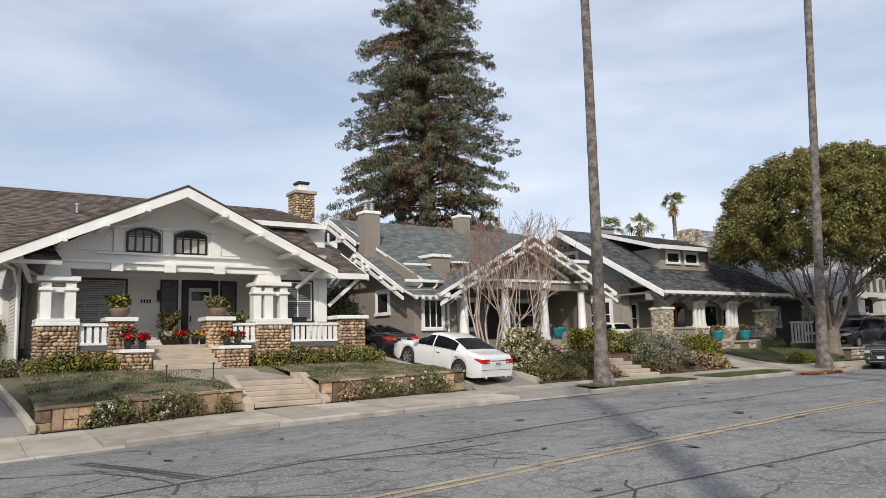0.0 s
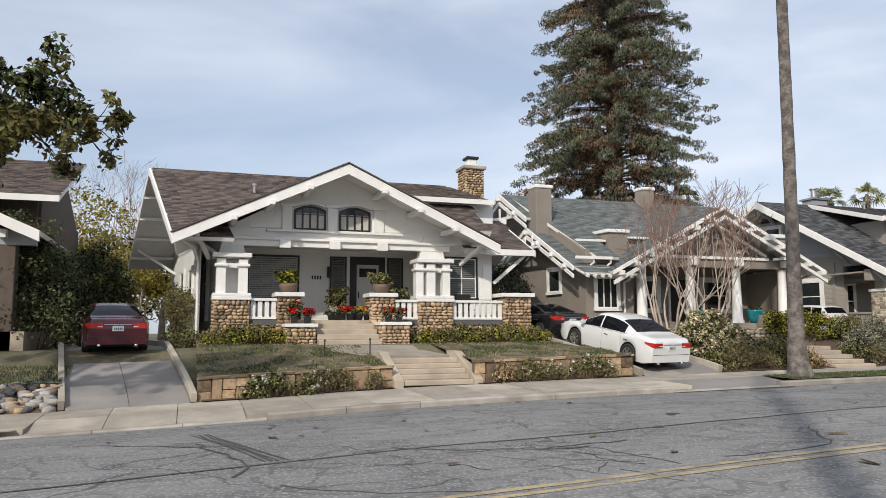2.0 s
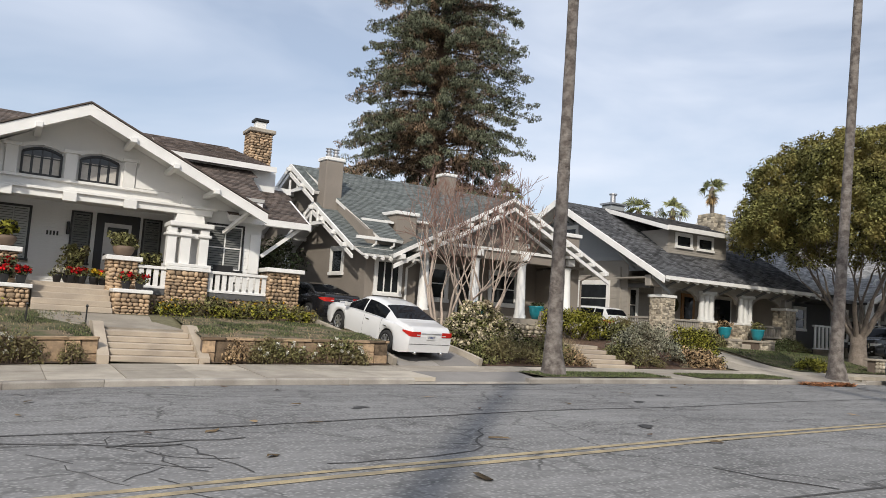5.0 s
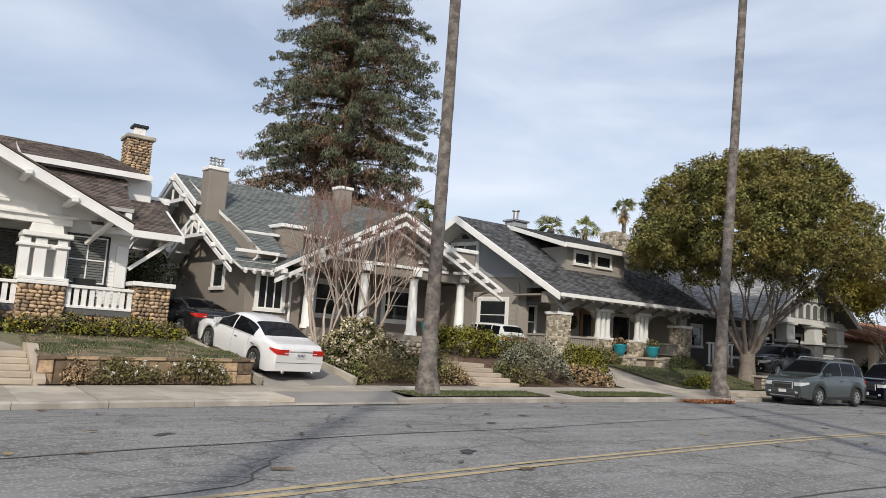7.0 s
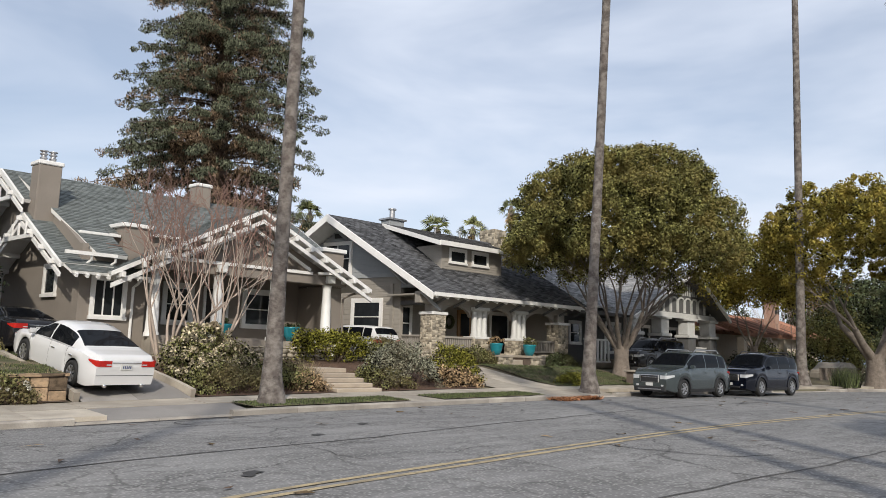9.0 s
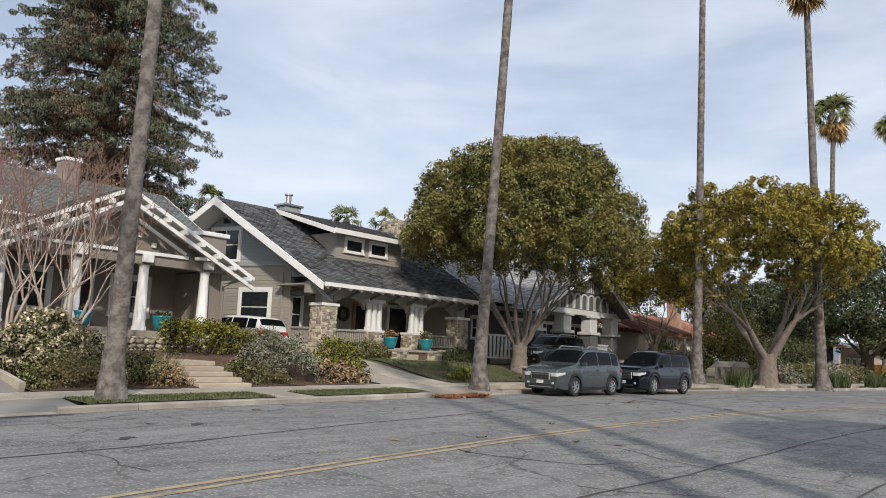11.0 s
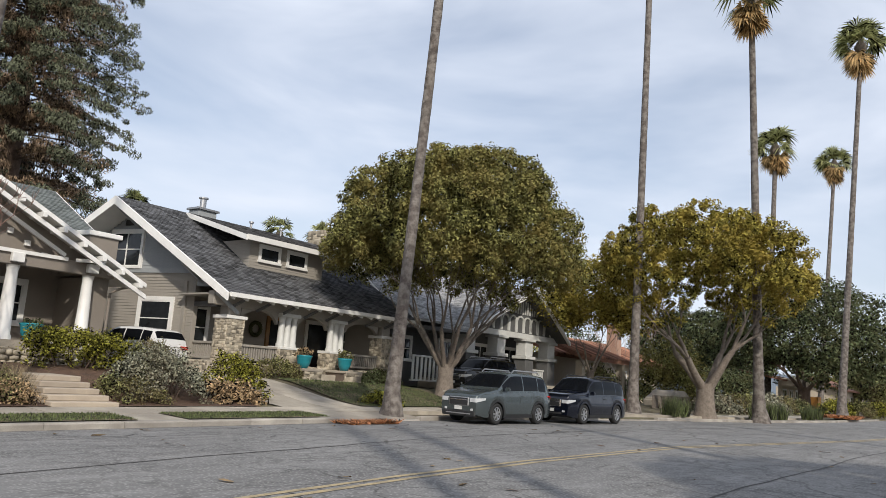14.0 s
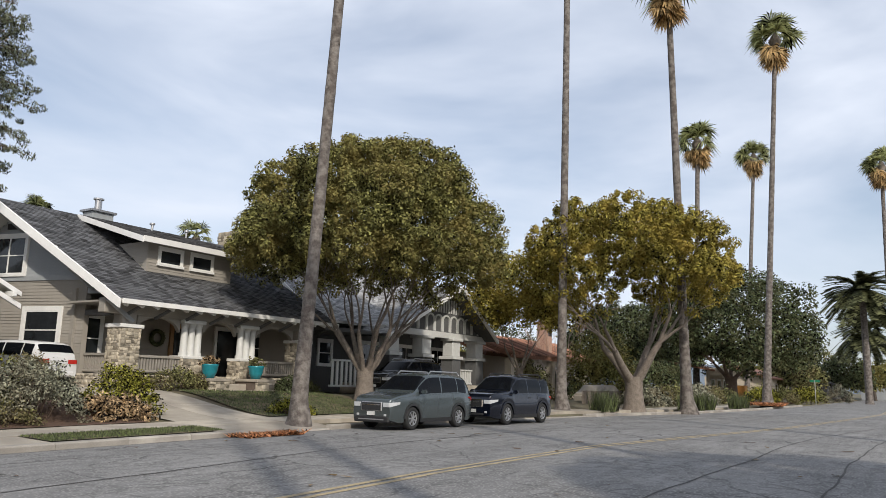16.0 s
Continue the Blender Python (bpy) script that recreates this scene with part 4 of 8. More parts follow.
window(h1, 20.35, 21.55, 9.845, 3.05, 4.6, frame_m=M_DARKTRIM, w=0.07, cols=2, rows=2, shutter=M_SHUTDARK, head=0, sash_m=M_TRIM)
part("shutter_panel", cube(21.85, 22.2, 9.80, 9.86, 3.0, 4.4), M_SIDING, h1)
lmp = new("porch_lamp"); lmp.parent = h1
part("lantern", cube(16.02, 16.12, 11.84, 11.97, 3.9, 4.35, 0.02), M_BLACKMET, lmp)
nb = new("house_number"); nb.parent = h1
for k in range(4):
    part("number_bar", cube(15.42 + k * 0.105, 15.48 + k * 0.105, 11.965, 11.978, 3.83, 3.98), M_BLACKMET, nb)
for y0 in (12.0, 15.2, 17.2):
    window(h1, y0, y0 + 0.8, 11.165, 2.8, 4.4, axis="y", w=0.1, rows=2)
# roofs
RZ, RY = 8.55, 15.0
sl = (RZ - 4.95) / 6.5
roof_plane(h1, [(9.35, 8.5, 4.95), (11.3, 8.5, 4.95), (11.3, 9.95, 4.95 + sl * 1.45), (9.35, 9.95, 4.95 + sl * 1.45)], M_ROOF1, seed=2)
roof_plane(h1, [(9.35, 9.95, 4.95 + sl * 1.45), (22.3, 9.95, 4.95 + sl * 1.45), (22.3, RY, RZ), (9.35, RY, RZ)], M_ROOF1, seed=3)
roof_plane(h1, [(22.3, 21.5, 4.95), (9.35, 21.5, 4.95), (9.35, RY, RZ), (22.3, RY, RZ)], M_ROOF1, seed=4)
for s, xt in ((-1, 10.25), (1, 21.9)):
    roof_plane(h1, [(xt, 8.25, 5.03), (xt, 14.6, 5.03), (16.08, 14.6, 7.72), (16.08, 8.25, 7.72)], M_ROOF1, seed=5 + s)
    bb = B()
    dx = 16.08 - xt
    prism(bb, [(xt, 5.0), (16.08, 7.70), (16.08, 7.34), (xt, 4.66)], "y", 8.12, 8.24)
    part("bargeboard", bb, M_TRIM, h1, "wide white bargeboard")
    de = B(); bar(de, (xt - s * -0.06, 8.17, 5.03), (16.08, 8.17, 7.745), 0.2, 0.045)
    part("drip_edge", de, M_ROOF1, h1)
for k, (xx, zz) in enumerate(((12.2, 5.68), (13.45, 6.26), (14.75, 6.86), (17.4, 6.86), (18.75, 6.24), (20.1, 5.6))):
    part("lookout", cube(xx - 0.1, xx + 0.1, 8.0, 9.7, zz - 0.17, zz, 0.02), M_TRIM, h1)
for xx, xw in ((11.0, 11.45), (21.35, 20.85)):
    br = B()
    bar(br, (xw, 9.7, 4.35), (xx, 8.4, 5.05), 0.12, 0.12); bar(br, (xx, 8.4, 5.05), (xx, 9.7, 5.1), 0.12, 0.12)
    part("eave_bracket", br, M_TRIM, h1)
# rake boards, brackets and rafters of the drive-side gable
for y0, z0 in ((8.5, 4.95), (21.5, 4.95)):
    bb = B(); prism(bb, [(y0, z0 - 0.02), (RY, RZ - 0.02), (RY, RZ - 0.30), (y0, z0 - 0.26)], "x", 9.28, 9.36)
    part("bargeboard", bb, M_TRIM, h1)
for k in range(9):
    yy = 9.6 + k * 1.35
    zz = RZ - 0.22 - abs(yy - RY) * sl
    part("rafter_tail", cube(9.3, 11.2, yy - 0.06, yy + 0.06, zz - 0.14, zz, 0.01), M_TRIM, h1)
for yy in (10.2, 15.0, 19.8):
    zz = RZ - 0.3 - abs(yy - RY) * sl
    br = B(); bar(br, (11.2, yy, zz - 1.1), (9.5, yy, zz), 0.12, 0.12)
    part("eave_bracket", br, M_TRIM, h1)
gut = B(); tube(gut, [(10.3, 8.2, 4.9), (10.9, 9.2, 4.7), (11.1, 9.9, 4.2), (11.12, 9.9, 1.3)], [0.05] * 4, 8)
part("downpipe", gut, M_TRIM, h1)
# shed dormer, wing roof and chimney on the far side
part("dormer_wall", cube(19.6, 23.3, 12.6, 14.8, 6.0, 7.3), M_SIDING, h1)
roof_plane(h1, [(18.9, 12.1, 7.42), (22.9, 12.1, 7.42), (22.5, 15.0, 8.5), (18.9, 15.0, 8.5)], M_ROOF1, seed=8)
roof_plane(h1, [(22.8, 12.1, 7.40), (23.05, 12.1, 7.40), (23.05, 15.0, 7.55), (22.8, 15.0, 7.55)], M_ROOF1, seed=10)
part("fascia", cube(18.85, 23.05, 12.02, 12.1, 7.22, 7.43), M_TRIM, h1)
window(h1, 21.0, 22.4, 12.58, 6.45, 7.0, cols=2, rows=1)
roof_plane(h1, [(20.9, 9.35, 4.95), (23.85, 9.35, 4.95), (23.85, 13.2, 6.75), (20.9, 13.2, 6.75)], M_ROOF1, seed=9)
part("fascia", cube(20.9, 23.9, 9.27, 9.35, 4.74, 4.97), M_TRIM, h1)
bb = B(); prism(bb, [(9.3, 4.93), (13.2, 6.74), (13.2, 6.5), (9.3, 4.7)], "x", 23.85, 23.93); part("bargeboard", bb, M_TRIM, h1)
for yy, zz in ((9.7, 4.9), (11.5, 5.7)):
    br = B(); bar(br, (22.25, yy, zz - 1.25), (23.7, yy, zz - 0.05), 0.12, 0.12); bar(br, (22.25, yy, zz - 0.08), (23.7, yy, zz - 0.08), 0.12, 0.12)
    part("eave_bracket", br, M_TRIM, h1)
part("side_fascia", cube(22.7, 24.2, 13.0, 13.1, 6.55, 6.8), M_TRIM, h1)
ch = new("chimney"); ch.parent = h1
part("mortar", cube(22.8, 23.65, 14.25, 15.1, 5.5, 9.25), M_MORTAR, ch)
stone_face(ch, (22.75, 14.23, 6.4), (1, 0, 0), 0.95, 2.85, M_STONE, 0.165, seed=51)
stone_face(ch, (22.78, 15.15, 6.4), (0, -1, 0), 0.95, 2.85, M_STONE, 0.165, seed=52)
part("chimney_cap", cube(22.66, 23.8, 14.1, 15.25, 9.25, 9.42, 0.03), M_CONC, ch)
part("flue", cube(23.0, 23.45, 14.45, 14.9, 9.42, 9.78, 0.02), M_TRIM, ch)
part("flue_hood", cube(22.92, 23.53, 14.37, 14.98, 9.78, 9.9, 0.02), M_BLACKMET, ch)
for xx, yy in ((13.2, 12.8), (17.2, 15.8)):
    vp = new("roof_vent"); vp.parent = h1
    zz = RZ - abs(yy - RY) * sl
    vt = lathe([(0.05, -0.1), (0.05, 0.28), (0.09, 0.28), (0.09, 0.36)], 10)
    vt.transform(Matrix.Translation((xx, yy, zz)))
    part("vent_pipe", vt, M_METAL, vp)

for ob in below(h1):
    if ob.type != "MESH" or ob.data.users > 1:
        continue
    xs_ = [v.co.x for v in ob.data.vertices]
    if not xs_ or min(v.co.y for v in ob.data.vertices) < 8.45 or (min(xs_) > 19.5 and max(v.co.y for v in ob.data.vertices) < 12) or ob.parent.name.startswith("chimney"):
        continue
    for v in ob.data.vertices:
        f = min(1.0, max(0.0, (12.6 - v.co.x) / 1.2)) if v.co.x < 16 else min(1.0, max(0.0, (v.co.x - 20.5) / 1.5)) * (1 if v.co.y > 12 else 0)
        if v.co.x < 16 and min(xs_) > 11.55:
            f = 0
        v.co.x -= 0.17 * (v.co.y - (14.0 if v.co.x < 16 else 13.5)) * f


# ---- the taupe stucco bungalow ----
def gable_roof_x(parent, x0, x1, y0, y1, ez, rz, material, seed, trim=0.24, ends=(-1, 1)):
    """Two slopes whose ridge runs along x, with white bargeboards on both ends."""
    ry = (y0 + y1) / 2
    roof_plane(parent, [(x0, y0, ez), (x1, y0, ez), (x1, ry, rz), (x0, ry, rz)], material, seed=seed)
    roof_plane(parent, [(x1, y1, ez), (x0, y1, ez), (x0, ry, rz), (x1, ry, rz)], material, seed=seed + 1)
    for xx, s in ((x0, -1), (x1, 1)):
        if s not in ends:
            continue
        for ye in (y0, y1):
            bb = B(); prism(bb, [(ye, ez - 0.01), (ry, rz - 0.01), (ry, rz - trim - 0.05), (ye, ez - trim)], "x", min(xx, xx + s * 0.08), max(xx, xx + s * 0.08))
            part("bargeboard", bb, M_TRIM, parent)


h2 = thing("bungalow", "taupe stucco bungalow with green-grey roof and white open timber gables", "house")
R2Z, R2Y, E2Y, E2Z = 8.45, 15.8, 9.75, 4.86
SL2 = (R2Z - E2Z) / (R2Y - E2Y)
# walls
part("wall", cube(26.6, 26.8, 10.1, 22.0, 1.2, 5.2), M_STUCCO, h2)
g = B(); prism(g, [(10.1, 5.2), (21.8, 5.2), (21.4, 5.3), (R2Y, 8.2), (10.3, 5.2)], "x", 26.62, 26.78); part("gable_wall", g, M_STUCCO, h2)
part("wall", cube(26.8, 28.9, 10.1, 10.3, 1.2, 5.0), M_STUCCO, h2)
part("wall", cube(28.7, 28.9, 10.3, 12.3, 1.2, 5.0), M_STUCCO, h2)
part("wall", cube(28.9, 37.4, 12.3, 12.5, 1.2, 5.4), M_STUCCO, h2)
part("wall", cube(37.2, 37.4, 12.5, 22.0, 1.2, 5.6), M_STUCCO, h2)
g = B(); prism(g, [(12.3, 5.4), (21.8, 5.4), (R2Y, 8.2)], "x", 37.22, 37.38); part("gable_wall", g, M_STUCCO, h2)
part("wall", cube(26.8, 37.2, 21.8, 22.0, 1.2, 5.2), M_STUCCO, h2)
# main roof: full front slope from the nested gable on, a high gable end towards the driveway
gable_roof_x(h2, 28.0, 38.3, 11.4, 2 * R2Y - 11.4, E2Z + SL2 * (11.4 - E2Y), R2Z, M_ROOF2, 21, trim=0.2, ends=(1,))
roof_plane(h2, [(26.95, E2Y, E2Z), (28.0, E2Y, E2Z), (28.0, R2Y, R2Z), (26.1, R2Y, R2Z)], M_ROOF2, seed=29)
MY = 13.3
MZ = E2Z + SL2 * (MY - E2Y)
roof_plane(h2, [(25.75, MY, MZ), (26.15, MY, MZ), (26.15, R2Y, R2Z), (25.75, R2Y, R2Z)], M_ROOF2, seed=27)
roof_plane(h2, [(28.0, 21.85, E2Z), (25.75, 21.85, E2Z), (25.75, R2Y, R2Z), (28.0, R2Y, R2Z)], M_ROOF2, seed=28)
for ye, ze in ((MY, MZ), (21.85, E2Z)):
    for o, hh in ((0.0, .2), (-.36, .15)):
        bb = B(); prism(bb, [(ye, ze + o), (R2Y, R2Z + o), (R2Y, R2Z + o - hh - .03), (ye, ze + o - hh)], "x", 25.66, 25.74); part("bargeboard", bb, M_TRIM, h2)
# nested lower gable
NZ, NY = 6.5, 13.45
NE = NZ - (NY - E2Y) * .56
roof_plane(h2, [(25.85, E2Y, NE), (27.6, E2Y, NE), (27.6, NY, NZ), (25.85, NY, NZ)], M_ROOF2, seed=23)
roof_plane(h2, [(27.6, 2 * NY - E2Y, NE), (25.85, 2 * NY - E2Y, NE), (25.85, NY, NZ), (27.6, NY, NZ)], M_ROOF2, seed=24)
for ye in (E2Y, 2 * NY - E2Y):
    for o, hh in ((0.0, .17), (-.34, .14)):
        bb = B(); prism(bb, [(ye, NE + o), (NY, NZ + o), (NY, NZ + o - hh - .03), (ye, NE + o - hh)], "x", 25.76, 25.84); part("bargeboard", bb, M_TRIM, h2)
for yy in (10.3, 11.3, 12.4, NY, 14.5, 15.6, 16.6):
    zz = NZ - abs(yy - NY) * .56 - .16
    part("purlin_end", cube(25.62, 26.6, yy - .07, yy + .07, zz - .17, zz, .01), M_TRIM, h2)
for yy in (14.3, R2Y, 17.3, 18.8, 20.4):
    zz = R2Z - abs(yy - R2Y) * SL2 - .18
    part("purlin_end", cube(25.52, 26.6, yy - .07, yy + .07, zz - .17, zz, .01), M_TRIM, h2)
for y0, y1, zt in ((14.2, 17.4, 7.1), (12.2, 14.7, 5.45)):
    part("gable_tie", cube(25.68, 25.78, y0, y1, zt, zt + .15), M_TRIM, h2)
    for k in range(3):
        yy = y0 + (y1 - y0) * (k + 1) / 4
        part("gable_strut", cube(25.7, 25.76, yy - .05, yy + .05, zt + .15, zt + .62), M_TRIM, h2)
# the eave gutter and its curled ends
gp = B(); bar(gp, (25.9, E2Y - .06, E2Z - .06), (27.6, E2Y - .06, E2Z - .06), .12, .12); part("gutter", gp, M_TRIM, h2)
for xx in (26.75, 27.55):
    gp = B(); tube(gp, [(xx, E2Y - .05, E2Z - .1), (xx + .03, E2Y + .0, E2Z - .26), (xx - .06, E2Y + .15, E2Z - .38)], [.045] * 3, 8); part("downpipe", gp, M_TRIM, h2)
# low shed roof over the front window, with rafter tails
roof_plane(h2, [(25.95, 9.2, 4.14), (28.6, 9.2, 4.14), (28.6, 10.6, 4.72), (25.95, 10.6, 4.72)], M_ROOF2, t=.09, seed=26)
for i in range(8):
    tl = B(); bar(tl, (26.1 + i * .35, 9.12, 3.98), (26.1 + i * .35, 10.1, 4.4), .08, .12); part("rafter_tail", tl, M_TRIM, h2)
gp = B(); tube(gp, [(28.35, 9.3, 4.1), (28.4, 9.7, 3.9), (28.42, 10.05, 3.8), (28.42, 10.05, 1.4)], [.05] * 4, 8); part("downpipe", gp, M_TRIM, h2)
# low dormer wall with white eaves and a capped block
part("dormer_wall", cube(26.9, 31.3, 11.3, 12.6, 4.7, 5.66), M_STUCCO, h2)
part("dormer_eave", cube(26.85, 28.3, 11.05, 12.3, 5.66, 5.76, .01), M_TRIM, h2)
part("dormer_eave", cube(29.35, 31.3, 11.05, 12.3, 5.86, 5.96, .01), M_TRIM, h2)
part("dormer_wall", cube(29.35, 31.3, 11.31, 12.6, 5.66, 5.86), M_STUCCO, h2)
part("dormer_block", cube(28.35, 29.3, 10.95, 12.8, 4.7, 6.08), M_STUCCO, h2)
part("dormer_coping", cube(28.25, 29.4, 10.85, 12.9, 6.08, 6.23, .02), M_TRIM, h2)
part("dormer_block", cube(36.9, 38.0, 10.6, 12.4, 4.6, 6.1), M_STUCCO, h2)
part("dormer_coping", cube(36.8, 38.1, 10.5, 12.5, 6.1, 6.28, .02), M_TRIM, h2)
# chimneys
for x0, y0, wd, zf_, zt in ((25.98, 12.85, .80, 5.6, 8.28), (33.4, 15.1, .66, 7.6, 9.0)):
    c = new("chimney"); c.parent = h2
    part("chimney_shaft", cube(x0, x0 + wd, y0, y0 + .7, zf_, zt, .03), M_STUCCO, c)
    part("chimney_cap", cube(x0 - .05, x0 + wd + .05, y0 - .05, y0 + .75, zt, zt + .16, .03), M_TRIM, c)
    if x0 < 30:
        for dx in (-.16, .16):
            fl = lathe([(.11, 0), (.11, .12), (.13, .13), (.13, .16), (.09, .17), (.09, .26), (.14, .27), (.14, .31), (.09, .32), (.09, .38), (.15, .39), (.15, .42)], 12)
            fl.transform(Matrix.Translation((x0 + wd / 2 + dx, y0 + .35, zt + .16)))
            part("flue", fl, M_METAL, c, smooth=True)
window(h2, 12.0, 12.9, 26.58, 3.5, 4.45, axis="y", w=.12, rows=1)
window(h2, 17.2, 17.5, 26.58, 3.2, 4.6, axis="y", w=.12, rows=1)
shear(below(h2), 10.1, 0.1)
window(h2, 27.1, 28.1, 10.08, 2.72, 4.0, w=.12, cols=3, rows=1)
# porch gable of open white timber with doubled bargeboards
PF = 2.08
part("porch_floor", cube(28.9, 37.4, 9.35, 12.3, 1.0, PF), M_CONC, h2)
part("porch_kerb", cube(28.9, 33.2, 9.2, 9.35, 1.0, PF + 0.06), M_STUCCO, h2)
part("porch_kerb", cube(34.7, 37.4, 9.2, 9.35, 1.0, PF + 0.36), M_STUCCO, h2)
stone_face(h2, (28.9, 9.19, 0.9), (1, 0, 0), 8.4, 0.95, M_STONE3, 0.24, seed=71, joined=True)
AP2, TL2, TR2 = (32.78, 7.15), (27.2, 4.2), (38.25, 4.44)
for (xt, zt), sd in ((TL2, 31), (TR2, 32)):
    roof_plane(h2, [(xt, 8.95, zt), (xt, 13.6, zt), (AP2[0], 13.6, AP2[1]), (AP2[0], 8.95, AP2[1])], M_ROOF2, t=.1, seed=sd)
    for yf, o, hh in ((8.82, 0.0, .15), (8.78, -.40, .16)):
        bb = B(); prism(bb, [(xt, zt + o), (AP2[0], AP2[1] + o), (AP2[0], AP2[1] - hh + o), (xt, zt - hh + o)], "y", yf, yf + .1)
        part("bargeboard", bb, M_TRIM, h2)
    for k in range(7):
        f = .06 + k * .135
        xx, zz = xt + (AP2[0] - xt) * f, zt + (AP2[1] - zt) * f
        part("purlin_end", cube(xx - .07, xx + .07, 8.62, 9.6, zz - .36, zz - .17, .015), M_TRIM, h2)
g = B(); prism(g, [(28.9, 4.95), (36.9, 4.95), (32.78, 6.9)], "y", 9.98, 10.08)
part("gable_wall", g, M_STUCCO, h2)
part("porch_beam", cube(28.7, 37.4, 9.55, 9.85, 4.5, 4.95, .02), M_STUCCO, h2)
part("beam_moulding", cube(29.2, 35.6, 9.46, 9.55, 4.88, 5.0), M_TRIM, h2)
for s in (-1, 1):
    tb = B(); bar(tb, (32.78, 9.5, 6.45), (32.78 + s * 2.7, 9.5, 5.06), .1, .12); part("gable_strut", tb, M_TRIM, h2)
    for k in range(4):
        xx, zz = 32.78 + s * (.4 + .6 * k), 6.2 - .32 * k
        part("dentil", cube(xx - .09, xx + .09, 9.88, 9.98, zz - .34, zz - .16), M_TRIM, h2)
    kb = B(); bar(kb, (32.78 + s * 3.1, 9.5, 4.95), (32.78 + s * 3.9, 8.95, 5.0), .1, .12); part("knee_brace", kb, M_TRIM, h2)
for xc in (29.05, 31.5, 33.95, 36.5):
    cb = B()
    tube(cb, [(xc, 9.7, PF), (xc, 9.7, PF + .14), (xc, 9.7, PF + .16), (xc, 9.7, 4.3), (xc, 9.7, 4.5)], [.27, .27, .23, .175, .21], 16)
    part("porch_column", cb, M_TRIM, h2, smooth=True)
    part("beam_block", cube(xc - .2, xc + .2, 9.36, 9.55, 4.58, 4.9, .02), M_TRIM, h2)
part("wall", cube(36.75, 37.4, 9.9, 12.3, 1.2, 4.5), M_STUCCO, h2)
gp = B(); tube(gp, [(38.0, 9.5, 4.3), (37.7, 9.6, 4.2), (37.45, 9.8, 4.0), (37.45, 9.8, 1.4)], [.05] * 4, 8); part("downpipe", gp, M_STUCCO, h2)
window(h2, 34.1, 35.5, 12.27, 2.75, 4.1, w=.16, cols=1, rows=2)
window(h2, 30.6, 31.6, 12.27, 2.75, 4.1, w=.16, cols=1, rows=2)
d = new("front_door"); d.parent = h2
part("door_leaf", cube(32.3, 33.2, 12.25, 12.3, PF, 4.15), M_ROOM, d)
part("door_frame", cube(32.18, 32.3, 12.24, 12.3, PF, 4.25), M_TRIM, d)
part("door_frame", cube(33.2, 33.32, 12.24, 12.3, PF, 4.25), M_TRIM, d)

# ---- the grey and taupe bungalow with the stone porch ----
h3 = thing("bungalow", "taupe and grey bungalow with charcoal roof and stone piers", "house")
R3Z, R3Y, E3 = 8.85, 15.5, 4.62
part("wall", cube(41.45, 41.65, 11.9, 21.8, 1.0, 5.6), M_TAUPE, h3)
r_, hb = courses(11.9, 21.8, 1.2, 5.6); siding(h3, M_TAUPE, r_, 41.45, hb, axis="y", label="taupe lap siding")
g = B(); prism(g, [(9.6, 5.0), (21.6, 5.0), (15.5, 8.55)], "x", 41.47, 41.62); part("gable_wall", g, M_GREYSIDE, h3)
r_ = []
for i in range(22):
    za = 5.62 + i * 0.13
    hw = (8.55 - za) / 0.62
    if hw > 0.1:
        r_.append((15.5 - min(hw, 5.6), 15.5 + min(hw, 5.6), za))
siding(h3, M_GREYSIDE, r_, 41.47, 0.13, axis="y", label="grey lap siding in the gable")
part("belt_board", cube(41.38, 41.45, 11.1, 20.0, 5.55, 5.75), M_GREYSIDE, h3)
part("wall", cube(51.4, 51.6, 10.5, 21.8, 1.0, 5.6), M_TAUPE, h3)
g = B(); prism(g, [(9.6, 5.0), (21.6, 5.0), (15.5, 8.55)], "x", 51.42, 51.58); part("gable_wall", g, M_TAUPE, h3)
part("wall", cube(41.65, 53.0, 21.6, 21.8, 1.0, 5.0), M_TAUPE, h3)
gable_roof_x(h3, 40.15, 52.6, 8.85, 22.15, E3, R3Z, M_ROOF3, 41, trim=0.34)
part("fascia", cube(40.2, 52.6, 8.78, 8.85, E3 - 0.16, E3 + 0.02), M_TRIM, h3)
for i in range(18):
    xx = 40.5 + i * 0.7
    tl = B(); bar(tl, (xx, 8.9, E3 - 0.2), (xx, 10.6, E3 + 0.6), 0.09, 0.14); part("rafter_tail", tl, M_TRIM, h3)
    if i % 2:
        br = B(); bar(br, (xx, 9.1, E3 - 0.22), (xx, 9.75, E3 - 0.55), 0.09, 0.1); part("eave_bracket", br, M_GREYWALL, h3)
for yy in (9.6, 11.6, 15.5, 19.5, 21.4):
    zz = R3Z - 0.45 - abs(yy - R3Y) * 0.64
    br = B(); bar(br, (41.45, yy, zz - 0.75), (40.3, yy, zz), 0.12, 0.12); part("eave_bracket", br, M_GREYSIDE, h3)
# gable-end windows, flat canopy and side porch
window(h3, 15.2, 16.9, 41.415, 5.85, 7.4, axis="y", w=0.12, cols=2)
part("gable_vent", cube(41.40, 41.45, 14.9, 16.3, 7.75, 8.0), M_DARKTRIM, h3)
window(h3, 13.1, 14.8, 41.415, 2.75, 4.3, axis="y", w=0.15)
shear(below(h3), 9.0, 0.24)
for o_ in h3.children:
    o_.location.x += 1.75
part("porch_beam", cube(41.9, 53.4, 9.75, 10.15, 4.15, 4.7, 0.02), M_TAUPE, h3)
part("porch_ceiling", cube(41.9, 53.0, 10.15, 12.3, 4.55, 4.62), M_TAUPE, h3)
F3 = 1.85
